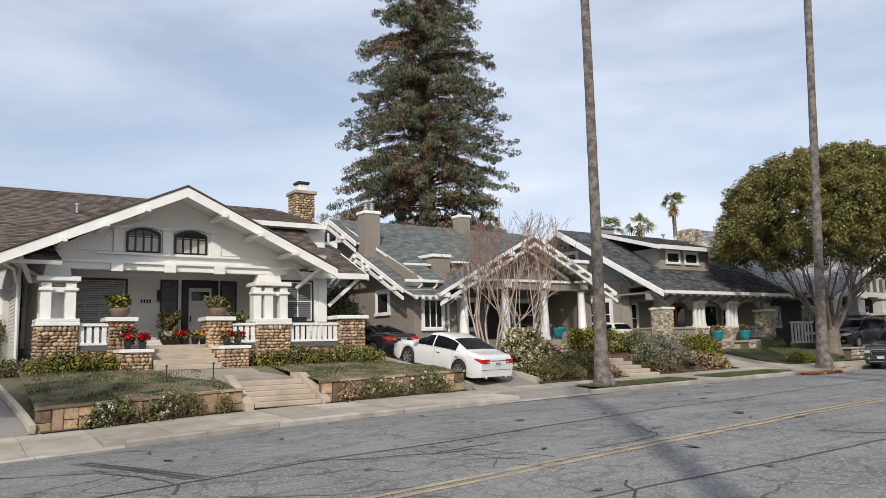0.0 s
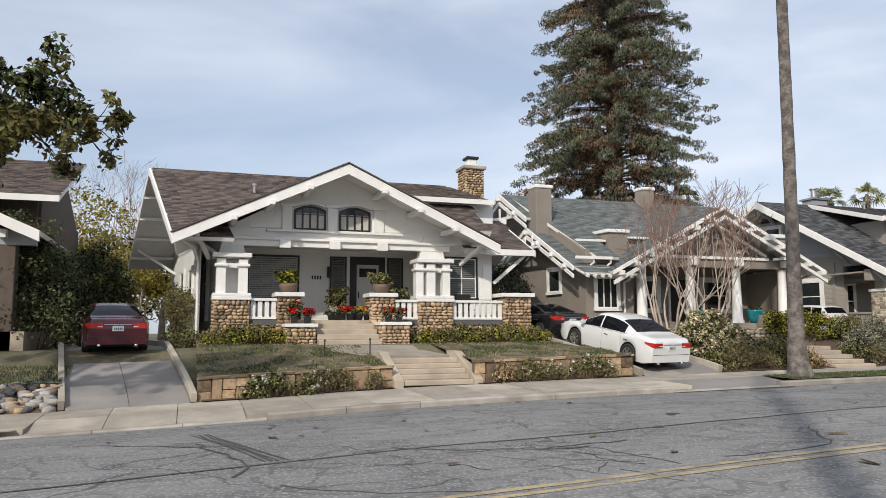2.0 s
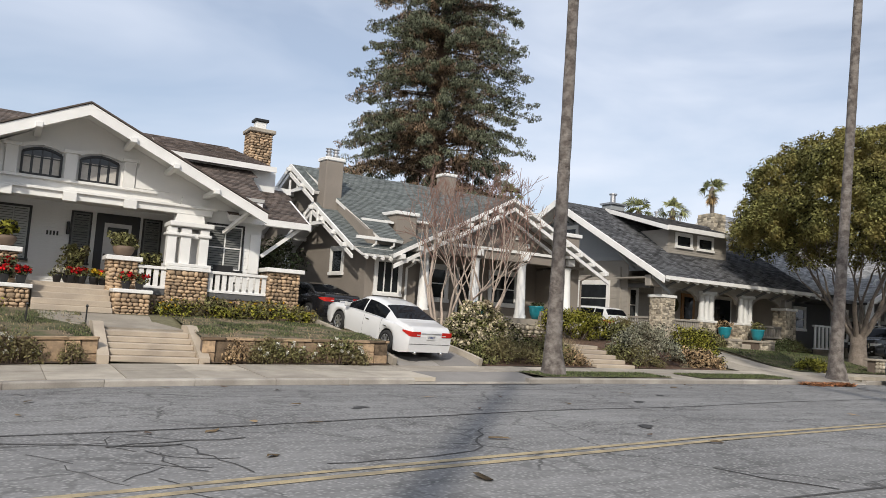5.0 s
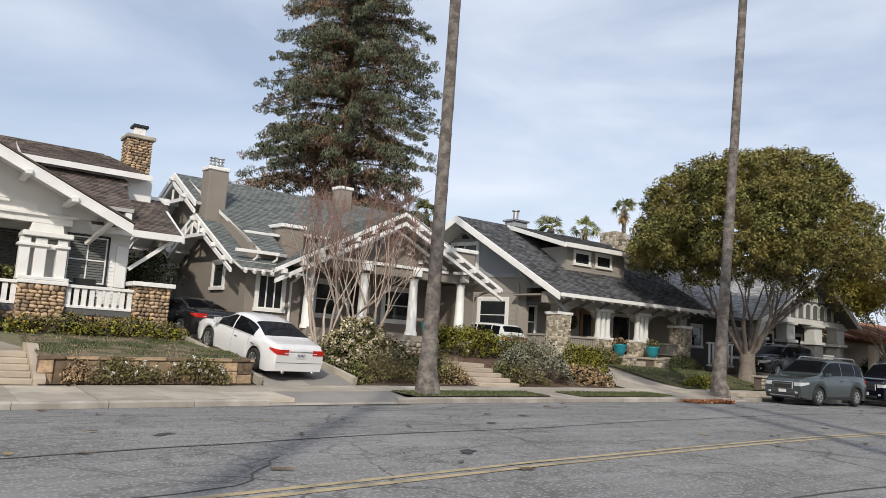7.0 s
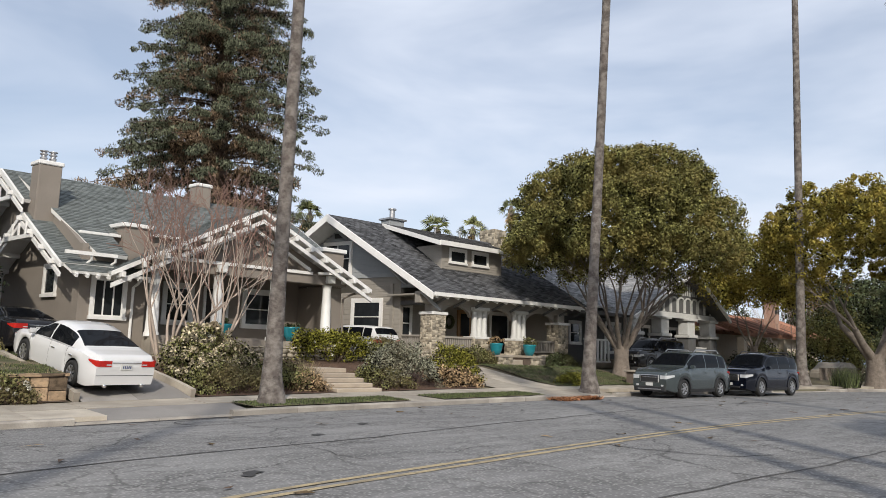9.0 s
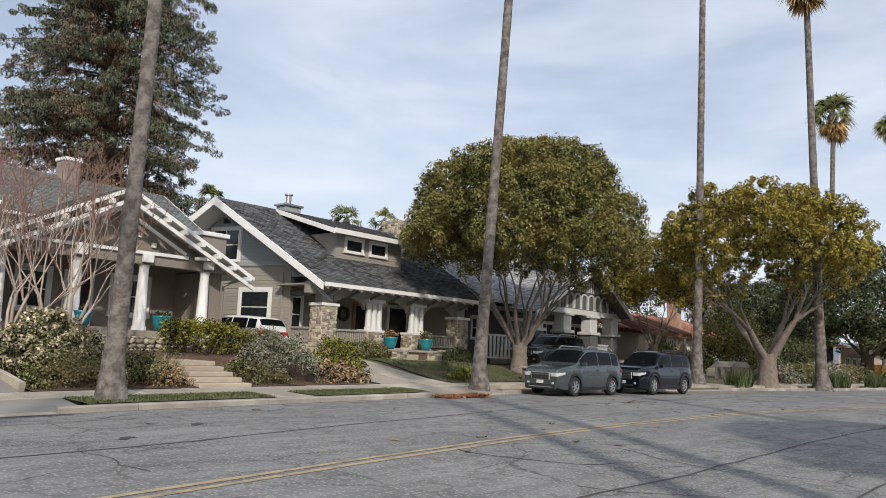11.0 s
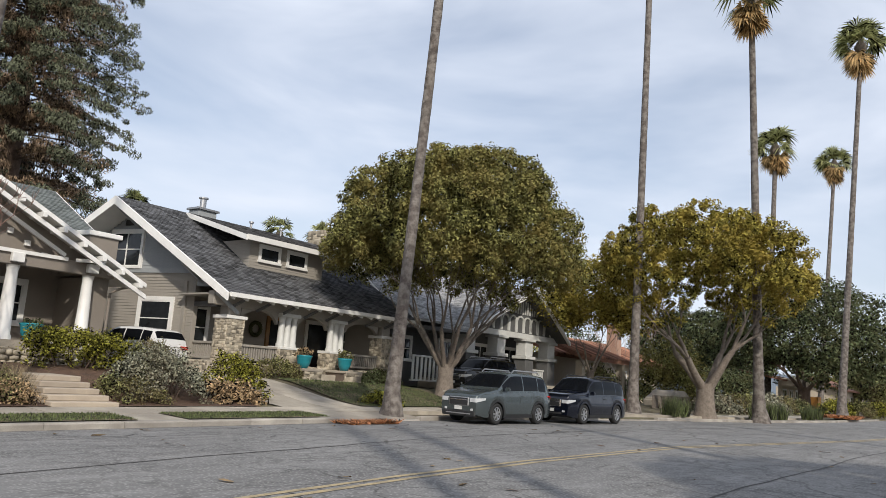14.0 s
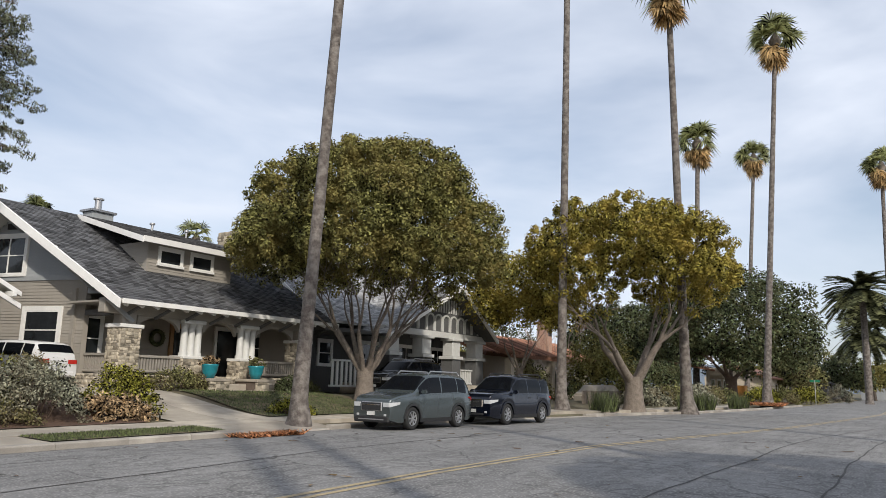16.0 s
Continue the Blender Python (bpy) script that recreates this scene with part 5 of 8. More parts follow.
part("wall", cube(42.3, 53.0, 12.3, 12.5, 1.0, 5.2), M_TAUPE, h3)
r_, hb = courses(42.3, 53.0, 1.8, 5.0); siding(h3, M_TAUPE, r_, 12.3, hb)
part("porch_floor", cube(41.9, 53.4, 9.7, 12.3, 0.9, F3), M_CONC, h3)
stone_face(h3, (42.0, 9.68, 1.0), (1, 0, 0), 11.2, 0.85, M_STONE3, 0.22, seed=81, joined=True)
for x0, x1, zt, s in ((42.55, 43.4, 3.62, 84), (52.3, 53.15, 3.55, 85)):
    pier(h3, x0, x1, 9.55, 10.35, 0.9, zt, 0.14, 0.1, M_STONE3, seed=s, joined=True, kind="block", mortar=M_MORTAR3, size=0.15)
    part("pier_post", cube(x0 + 0.12, x1 - 0.12, 9.7, 10.25, zt + 0.14, 4.2), M_TAUPE, h3)
for xc in (46.1, 49.2):
    pier(h3, xc - 0.52, xc + 0.52, 9.6, 10.35, 0.9, 2.55, 0.12, 0.06, M_STONE3, seed=int(xc), joined=True, kind="block", mortar=M_MORTAR3, size=0.15)
    col = new("porch_column"); col.parent = h3
    for k in (-0.36, 0, 0.36):
        cb = B(); tube(cb, [(xc + k, 9.85, 2.67), (xc + k, 9.85, 2.8), (xc + k, 9.85, 2.82), (xc + k, 9.85, 3.85), (xc + k, 9.85, 4.0)], [0.19, 0.19, 0.155, 0.14, 0.18], 12)
        part("shaft", cb, M_GREYTRIM, col, smooth=True)
    part("capital", cube(xc - 0.58, xc + 0.58, 9.62, 10.1, 4.0, 4.16, 0.02), M_GREYTRIM, col)
for x0, x1, n in ((43.42, 45.56, 16), (49.74, 52.28, 18)):
    fat_rail(h3, x0, x1, 9.8, 1.95, 2.62, n, w=0.07, material=M_TAUPE)
part("porch_step", cube(46.9, 48.5, 8.9, 9.7, 0.9, 1.55, 0.02), M_CONC, h3)
part("porch_step", cube(46.9, 48.5, 8.4, 8.9, 0.9, 1.3, 0.02), M_CONC, h3)
for x0 in (45.9, 48.5):
    stone_face(h3, (x0, 8.3, 0.9), (1, 0, 0), 1.0, 0.75, M_STONE3, 0.2, "block", seed=int(x0) + 3, joined=True)
    part("step_wall", cube(x0 + 0.02, x0 + 0.98, 8.33, 9.6, 0.9, 1.66), M_MORTAR, h3)
    part("wall_cap", cube(x0 - 0.05, x0 + 1.05, 8.2, 9.6, 1.66, 1.78, 0.02), M_CONC, h3)
window(h3, 42.6, 43.5, 12.27, 2.4, 4.1, w=0.12)
dd = new("front_door"); dd.parent = h3
part("door_frame", cube(46.9, 47.95, 12.2, 12.3, F3, 4.15), M_WOOD, dd)
part("door_glass", cube(47.1, 47.75, 12.18, 12.2, F3 + 0.9, 3.95), M_DARKGLASS, dd)
dd = new("front_door"); dd.parent = h3
part("door_frame", cube(49.45, 51.05, 12.2, 12.3, F3, 4.2), M_TRIM, dd)
part("door_leaf", cube(49.6, 50.9, 12.17, 12.2, F3, 4.0), M_DARKGLASS, dd)
wr_ = B(); tube(wr_, [(46.2 + 0.3 * math.cos(6.283 * i / 20), 12.17, 3.46 + 0.3 * math.sin(6.283 * i / 20)) for i in range(21)], [0.09] * 21, 7, cap=False)
wreath = part("wreath", wr_, L_DARK, h3, "dark green wreath on the porch wall", smooth=True)
leaves("wreath_leaf", [(46.2 + 0.3 * math.cos(6.283 * i / 20), 12.16, 3.46 + 0.3 * math.sin(6.283 * i / 20), 0.1) for i in range(20)], L_DARK, wreath, 26, 0.5, 0.08, 9)
window(h3, 51.7, 52.55, 12.27, 2.7, 3.9, w=0.12)
# beam, railing and stone base of the porch's open side
part("side_beam", cube(42.5, 42.95, 10.36, 12.28, 4.12, 4.34, 0.02), M_GREYWALL, h3)
sr = new("railing"); sr.parent = h3
part("top_rail", cube(42.62, 42.78, 10.36, 12.28, 2.55, 2.65, 0.01), M_TAUPE, sr)
part("bottom_rail", cube(42.64, 42.76, 10.36, 12.28, 1.92, 2.0, 0.01), M_TAUPE, sr)
for k in range(14):
    part("baluster", cube(42.67, 42.73, 10.43 + k * .135, 10.49 + k * .135, 2.0, 2.55), M_TAUPE, sr)
stone_face(h3, (41.93, 12.3, 1.0), (0, -1, 0), 2.6, 0.85, M_STONE3, 0.2, seed=87, joined=True)
# shallow arches under the porch beam
for a0, a1 in ((43.45, 45.5), (46.7, 48.6), (49.8, 52.25)):
    ah = B()
    prism(ah, [(a0, 4.16)] + [(a0 + (a1 - a0) * j / 12, 3.62 + .52 * math.sin(math.pi * j / 12) ** .55) for j in range(13)] + [(a1, 4.16)], "y", 9.86, 10.06)
    part("arch_lintel", ah, M_TAUPE, h3)
# shed dormer
DZ = 7.42
part("dormer_wall", cube(44.6, 49.2, 11.2, 14.5, 5.6, DZ), M_TAUPE, h3)
r_, hb = courses(44.6, 49.2, 5.9, DZ); siding(h3, M_TAUPE, r_, 11.2, hb)
r_, hb = courses(11.2, 14.5, 5.9, DZ); siding(h3, M_TAUPE, r_, 44.6, hb, axis="y")
roof_plane(h3, [(43.9, 10.6, DZ + 0.05), (49.8, 10.6, DZ + 0.05), (49.8, 15.3, 8.83), (43.9, 15.3, 8.83)], M_ROOF3, seed=45)
part("fascia", cube(43.9, 49.8, 10.52, 10.6, DZ - 0.16, DZ + 0.08), M_TRIM, h3)
bb = B(); prism(bb, [(10.55, DZ + 0.04), (15.3, 8.82), (15.3, 8.6), (10.55, DZ - 0.2)], "x", 43.82, 43.9); part("bargeboard", bb, M_TRIM, h3)
for a in (45.2, 46.9):
    window(h3, a, a + 1.1, 11.165, 6.55, 7.15, w=0.1, rows=1)
ch = new("chimney"); ch.parent = h3
part("chimney_shaft", cube(52.75, 53.65, 15.0, 16.2, 7.0, 9.65), M_MORTAR3, ch)
stone_face(ch, (52.7, 14.98, 7.4), (1, 0, 0), 1.0, 2.25, M_STONE3, 0.22, "block", seed=91, joined=True)
stone_face(ch, (52.73, 16.25, 7.4), (0, -1, 0), 1.3, 2.25, M_STONE3, 0.22, "block", seed=92, joined=True)
ch = new("chimney"); ch.parent = h3
part("chimney_shaft", cube(45.1, 46.2, 16.2, 17.0, 7.6, 9.35, 0.02), M_GREYSIDE, ch)
part("chimney_cap", cube(45.0, 46.3, 16.1, 17.1, 9.35, 9.45), M_METAL, ch)
fl = lathe([(0.16, 0), (0.16, 0.55), (0.24, 0.55), (0.24, 0.62)], 12); fl.transform(Matrix.Translation((45.6, 16.6, 9.45))); part("flue", fl, M_METAL, ch)
for xx in (47.2, 49.2):
    vp = lathe([(0.06, 0), (0.06, 0.4), (0.13, 0.42), (0.13, 0.5)], 10); vp.transform(Matrix.Translation((xx, 14.6, 8.5))); part("vent_pipe", vp, M_METAL, h3)

# ---- the dark bungalow with the arched gable ----
h4 = thing("bungalow", "dark grey bungalow with pale roof and arched gable panels", "house")
gable_roof_x(h4, 55.0, 71.6, 10.5, 24.5, 5.0, 10.2, M_ROOF4, 61, trim=0.3)
part("wall", cube(56.0, 70.8, 12.0, 12.2, 0.8, 5.6), M_GREYWALL, h4)
part("wall", cube(56.0, 56.2, 12.2, 23, 0.8, 5.6), M_GREYWALL, h4)
part("wall", cube(70.6, 70.8, 12.2, 23, 0.8, 5.6), M_GREYWALL, h4)
for xx in (56.1, 70.7):
    g = B(); prism(g, [(12.0, 5.4), (23, 5.4), (17.5, 9.8)], "x", xx - 0.1, xx + 0.1); part("gable_wall", g, M_GREYWALL, h4)
AP4 = (65.5, 7.93)
for xt, zt, sd in ((57.9, 4.4, 65), (70.4, 4.75, 66)):
    roof_plane(h4, [(xt, 8.2, zt), (xt, 16, zt), (AP4[0], 16, AP4[1]), (AP4[0], 8.2, AP4[1])], M_ROOF4, seed=sd, fascia=M_GREYWALL)
    bb = B(); prism(bb, [(xt, zt - .02), (AP4[0], AP4[1] - 0.02), (AP4[0], AP4[1] - 0.3), (xt, zt - .25)], "y", 8.05, 8.2); part("bargeboard", bb, M_TRIM, h4)
g = B(); prism(g, [(59.8, 4.9), (69.9, 4.9), (65.5, 7.5)], "y", 9.3, 9.4); part("gable_wall", g, M_GREYWALL, h4)
for k in range(10):
    xc = 60.9 + k * 0.92
    a = B(); n8 = 8
    out = [(xc - 0.4, 5.0), (xc - 0.4, 5.7)] + [(xc - 0.4 * math.cos(t), 5.7 + 0.32 * math.sin(t)) for t in [math.pi * j / n8 for j in range(1, n8)]] + [(xc + 0.4, 5.7), (xc + 0.4, 5.0)]
    for p, q in zip(out, out[1:]):
        bar(a, (p[0], 9.26, p[1]), (q[0], 9.26, q[1]), 0.1, 0.09, up=(0, 1, 0))
    part("arch_panel", a, M_GREYTRIM, h4)
    if 2 < k < 8:
        for j in range(3):
            xx = xc - 0.3 + 0.3 * j
            part("gable_slat", cube(xx - 0.05, xx + 0.05, 9.24, 9.3, 6.2, 6.2 + 1.3 - 0.32 * abs(k - 4.6)), M_GREYTRIM, h4)
part("porch_beam", cube(58.6, 70.3, 9.1, 9.4, 4.6, 4.95), M_GREYTRIM, h4)
part("porch_floor", cube(58.6, 70.5, 8.8, 12.0, 0.5, 1.7), M_CONC, h4)
for xc in (59.5, 62.85, 66.3, 69.3):
    part("column_base", cube(xc - 0.5, xc + 0.5, 8.9, 9.8, 0.7, 3.3, 0.03), M_GREYWALL, h4)
    part("column_plinth", cube(xc - 0.62, xc + 0.62, 8.8, 9.9, 3.3, 3.5, 0.02), M_GREYTRIM, h4)
    part("column_block", cube(xc - 0.48, xc + 0.48, 8.95, 9.7, 3.5, 4.45, 0.03), M_GREYTRIM, h4)
    part("capital", cube(xc - 0.62, xc + 0.62, 8.8, 9.8, 4.45, 4.6, 0.02), M_GREYTRIM, h4)
for a, b in ((60.1, 62.2), (66.9, 68.7)):
    fat_rail(h4, a, b, 9.2, 1.75, 2.7, 8, w=0.14, material=M_GREYTRIM)
for a in (60.5, 64.2, 68.0):
    window(h4, a, a + 1.6, 11.97, 2.2, 4.0, w=0.14, cols=2)
# side porch with white slats next to the driveway
fat_rail(h4, 54.6, 57.2, 9.4, 1.5, 2.9, 7, w=0.16)
part("side_roof", cube(53.6, 58.4, 9.0, 12.0, 4.3, 4.5), M_GREYWALL, h4)
window(h4, 56.6, 57.6, 11.97, 2.7, 3.9, w=0.14)

# ---- the brown bungalow at the edge ----
h0 = thing("bungalow", "brown shingled bungalow with white bargeboards, half hidden by shrubs", "house")
part("wall", cube(-8, 5.6, 12.0, 12.2, 1.0, 5.2), M_BROWN, h0)
part("wall", cube(5.5, 5.7, 12.2, 22, 1.0, 6.6), M_BROWN, h0)
g = B(); prism(g, [(12.0, 6.4), (22.0, 6.4), (17.0, 8.6)], "x", 5.52, 5.68); part("gable_wall", g, M_BROWN, h0)
roof_plane(h0, [(-10, 11.0, 6.5), (6.45, 11.0, 6.5), (6.45, 17.5, 9.05), (-10, 17.5, 9.05)], M_ROOF1, seed=71)
part("fascia", cube(-10, 6.45, 10.92, 11.0, 6.3, 6.52), M_TRIM, h0)
part("upper_wall", cube(-8, 5.6, 12.0, 12.3, 5.2, 6.7), M_BROWN, h0)
for xt in (6.4, -7.0):
    roof_plane(h0, [(xt, 8.0, 4.9), (xt, 13, 4.9), (-0.3, 13, 7.9), (-0.3, 8.0, 7.9)], M_ROOF1, seed=int(80 + xt))
    bb = B(); prism(bb, [(xt, 4.88), (-0.3, 7.88), (-0.3, 7.5), (xt, 4.55)], "y", 7.86, 8.0); part("bargeboard", bb, M_TRIM, h0)
g = B(); prism(g, [(-6.0, 4.9), (5.6, 4.9), (-0.3, 7.4)], "y", 9.0, 9.15); part("gable_wall", g, M_BROWN, h0)
part("porch_beam", cube(-6.4, 6.2, 8.6, 8.9, 4.5, 4.95), M_GREYSIDE, h0)
for xc in (3.9, 5.3, 2.2):
    part("beam_end", cube(xc - 0.1, xc + 0.1, 8.3, 8.6, 4.7, 4.95), M_TRIM, h0)
part("porch_floor", cube(-6.4, 6.0, 8.6, 12, 0.8, 1.8), M_STEP, h0)
for xc in (5.35, 0.5, -4.5):
    part("porch_post", cube(xc - 0.3, xc + 0.3, 8.6, 9.2, 1.0, 4.5, 0.02), M_BROWN, h0)


# ---- palms ----
def palm(base, top, r0, r1, label, crown=True, seed=1, fan=1.35, skirt=True, group="street palms", n=46):
    """A fan palm: a tall ringed trunk that swells at the foot, a head of pleated fans and a skirt of dead ones."""
    rng = random.Random(seed)
    th = thing("palm_tree", label, "palm", group, at=base)
    b, t = Vector((0, 0, -0.15)), Vector(top) - Vector(base)
    bm = B()
    pts, rad = [], []
    for i in range(60):
        f = i / 59
        bend = Vector((math.sin(f * 3.1) * 0.12, math.cos(f * 2.2) * 0.08, 0)) * (1 if f > 0.02 else 0)
        pts.append(b.lerp(t, f) + bend)
        flare = 0.75 * math.exp(-f * (t.z) / 0.45) + 0.45 * math.exp(-f * t.z / 2.5)
        rad.append((r0 + (r1 - r0) * f ** 0.8) * (1 + flare) * (1 + 0.03 * (i % 2)) * rng.uniform(.97, 1.03))
    tube(bm, pts, rad, 14)
    trunk = part("trunk", bm, M_PALMBARK, th, smooth=True)
    if crown:
        cs = B(); tube(cs, [t - Vector((0, 0, 0.45 * fan)), t - Vector((0, 0, 0.1 * fan)), t + Vector((0, 0, 0.25 * fan))], [r1, 0.24 * fan, 0.06 * fan], 12)
        part("crown_shaft", cs, M_BARK, th, smooth=True)
        for kind, cnt, m in (("green", int(n * 0.72), L_PALM), ("dead", int(n * 0.8) if skirt else 6, L_PALMD)):
            vs, fs = [], []
            for i in range(cnt):
                az = rng.uniform(0, 6.283)
                el = rng.uniform(-0.35, 1.35) if kind == "green" else rng.uniform(-1.5, -0.75)
                d = Vector((math.cos(az) * math.cos(el), math.sin(az) * math.cos(el), math.sin(el)))
                s = d.cross(Vector((0, 0, 1))).normalized()
                u = s.cross(d)
                tw = rng.uniform(-.9, .9)
                s, u = s * math.cos(tw) + u * math.sin(tw), u * math.cos(tw) - s * math.sin(tw)
                L = fan * rng.uniform(.75, 1.1) * (0.98 if kind == "green" else 0.72)
                o = t + Vector((0, 0, rng.uniform(-.2, .3) if kind == "green" else -rng.uniform(0.0, 0.55) * fan))
                hub = o + d * L * 0.58
                k = len(vs)
                vs += [o - s * 0.02, o + s * 0.02, hub + s * 0.02, hub - s * 0.02]
                fs.append((k, k + 1, k + 2, k + 3))
                rays = 13
                for j in range(rays):
                    a = (j / (rays - 1) - 0.5) * 3.3
                    dirj = (d * math.cos(a) + s * math.sin(a) + u * 0.15).normalized()
                    side = (s * math.cos(a) - d * math.sin(a)) * 0.036 * fan
                    m1 = hub + dirj * L * 0.32
                    tip = hub + dirj * L * 0.66 + Vector((0, 0, -0.28 * L * rng.uniform(.5, 1.3)))
                    k = len(vs)
                    vs += [hub, m1 - side, tip, m1 + side]
                    fs.append((k, k + 1, k + 2, k + 3))
            raw("frond_head" if kind == "green" else "frond_skirt", vs, fs, m, th, "hanging brown dead fronds" if kind == "dead" else "")
    return th


palm((28.85, 0.95, 0.33), (29.05, 1.15, 25.0), 0.20, 0.15, "tall fan palm with a flared grey trunk beside the pavement", seed=1)
palm((43.25, 0.95, 0.42), (43.35, -0.2, 27.0), 0.21, 0.15, "tall leaning fan palm with a thick grey foot", seed=2)
palm((64.3, 0.85, 0.42), (65.6, 1.0, 31.5), 0.25, 0.17, "tall straight fan palm in the planted strip", seed=3)
palm((73.1, -3.8, 0.45), (70.6, -3.85, 27.6), 0.30, 0.18, "tall curving fan palm with a brown skirt of fronds", seed=4, fan=2.1, n=60)
palm((99.6, -4.15, 0.5), (102.2, -6.05, 36.7), 0.32, 0.2, "tall fan palm with a full green head", seed=5, fan=2.6, n=60)
palm((124, 8, 0.4), (127, 7.6, 35.2), 0.36, 0.28, "distant fan palm with a brown skirt", seed=6, fan=3.0, n=60)
palm((145, 5.8, 0.4), (147, 3.7, 38), 0.36, 0.24, "distant slender fan palm", seed=7, fan=2.6, n=60)
palm((167, -12.5, 0.4), (168.5, -13, 40), 0.4, 0.28, "distant fan palm at the far corner", seed=8, fan=3.2, n=60)
# palms of the gardens behind, only their heads over the roofs
for k, (x, y, z) in enumerate(((84.5, 41.8, 19.0), (76.8, 40.6, 15.3), (68.7, 37.6, 13.9), (59.8, 47.1, 15.2))):
    palm((x, y, 1), (x, y, z), 0.3, 0.22, "green fan palm behind the houses", seed=20 + k, skirt=False, group="garden palms", fan=1.7, n=24)
# near side, behind the walker: the palms whose trunks throw long shadows over the road
for k, (x, y) in enumerate(((9.6, -21.0), (22.6, -21.0), (24.5, -21.3), (33.5, -21.5), (48, -23))):
    palm((x, y, 0.1), (x + 0.4, y, 24), 0.25, 0.17, "tall fan palm on the near side of the road", seed=40 + k)


# ---- broad trees ----
def grow(bm, rng, p, d, length, r, depth, tips, spread=0.6, lift=0.25, segs=4, shrink=0.68, kids=(2, 3), minr=0.012):
    """A limb that bends, tapers and forks."""
    pts, rad = [Vector(p)], [r]
    q, dd = Vector(p), Vector(d).normalized()
    for i in range(segs):
        dd = (dd + Vector((rng.uniform(-1, 1), rng.uniform(-1, 1), rng.uniform(-.5, 1) * lift * 2)) * 0.14).normalized()
        q = q + dd * length / segs
        pts.append(q.copy()); rad.append(max(minr, r * (1 - 0.35 * (i + 1) / segs)))
    tube(bm, pts, rad, 9 if r > 0.15 else 6 if r > 0.05 else 4, cap=False)
    if depth == 0:
        tips.append(q)
        return
    if depth < 2:
        tips.append(pts[-2].copy())
    for k in range(rng.randint(*kids)):
        a = rng.uniform(0, 6.283)
        s = dd.cross(Vector((math.cos(a), math.sin(a), 0.3))).normalized()
        nd = (dd + s * rng.uniform(.5, 1.1) * spread + Vector((0, 0, lift * 0.4))).normalized()
        grow(bm, rng, q, nd, length * rng.uniform(.65, .9), rad[-1] * shrink * rng.uniform(.85, 1.1), depth - 1, tips, spread, lift, segs, shrink, kids, minr)


def crown_points(rng, centre, radii, n, lo=-0.3, bumps=0.16, seed=0):
    """Clump centres through the shell of a lumpy dome."""
    out, tries = [], 0
    while len(out) < n:
        d = Vector((rng.gauss(0, 1), rng.gauss(0, 1), rng.gauss(0, 1))).normalized()
        if d.z < lo:
            continue
        k = 1 + bumps * noise.noise(d * 2.6 + Vector((seed, 0, 0))) * 1.5
        f = (rng.uniform(0.45, 0.75) if len(out) % 4 == 0 else rng.uniform(0.86, 1.0)) * k
        p = (centre[0] + d.x * radii[0] * f, centre[1] + d.y * radii[1] * f, centre[2] + d.z * radii[2] * f)
        gap = 0.055 * sum(radii) * (260 / n) ** 0.5
        tries += 1
        if tries < n * 12 and any((p[0] - q[0]) ** 2 + (p[1] - q[1]) ** 2 + (p[2] - q[2]) ** 2 < gap * gap for q in out):
            continue
        out.append((*p, rng.uniform(.42, .7)))
    return out


def lobed(rng, centre, radii, lobes, lobe_r, per_lobe, lo):
    """Clump centres on many rounded lobes that together make a dome with dark gaps between them."""
    heads, tries = [], 0
    gap = lobe_r * 1.12
    while len(heads) < lobes and tries < 6000:
        tries += 1
        d = Vector((rng.gauss(0, 1), rng.gauss(0, 1), rng.gauss(0, 1))).normalized()
        if d.z < lo:
            continue
        f = rng.uniform(.80, .93) if len(heads) % 5 else rng.uniform(.45, .65)
        p = Vector((d.x * radii[0], d.y * radii[1], d.z * radii[2])) * f
        if tries < 5000 and any((p - q).length < gap for q in heads):
            continue
        heads.append(p)
    out = []
    for p in heads:
        r = lobe_r * rng.uniform(.75, 1.2)
        for _ in range(per_lobe):
            d = Vector((rng.gauss(0, 1), rng.gauss(0, 1), rng.gauss(0, 1) + .35)).normalized()
            q = Vector(centre) + p + Vector((d.x * r, d.y * r, d.z * r * .85)) * rng.uniform(.72, 1.0)
            out.append((q.x, q.y, q.z, rng.uniform(.22, .42)))
    return out


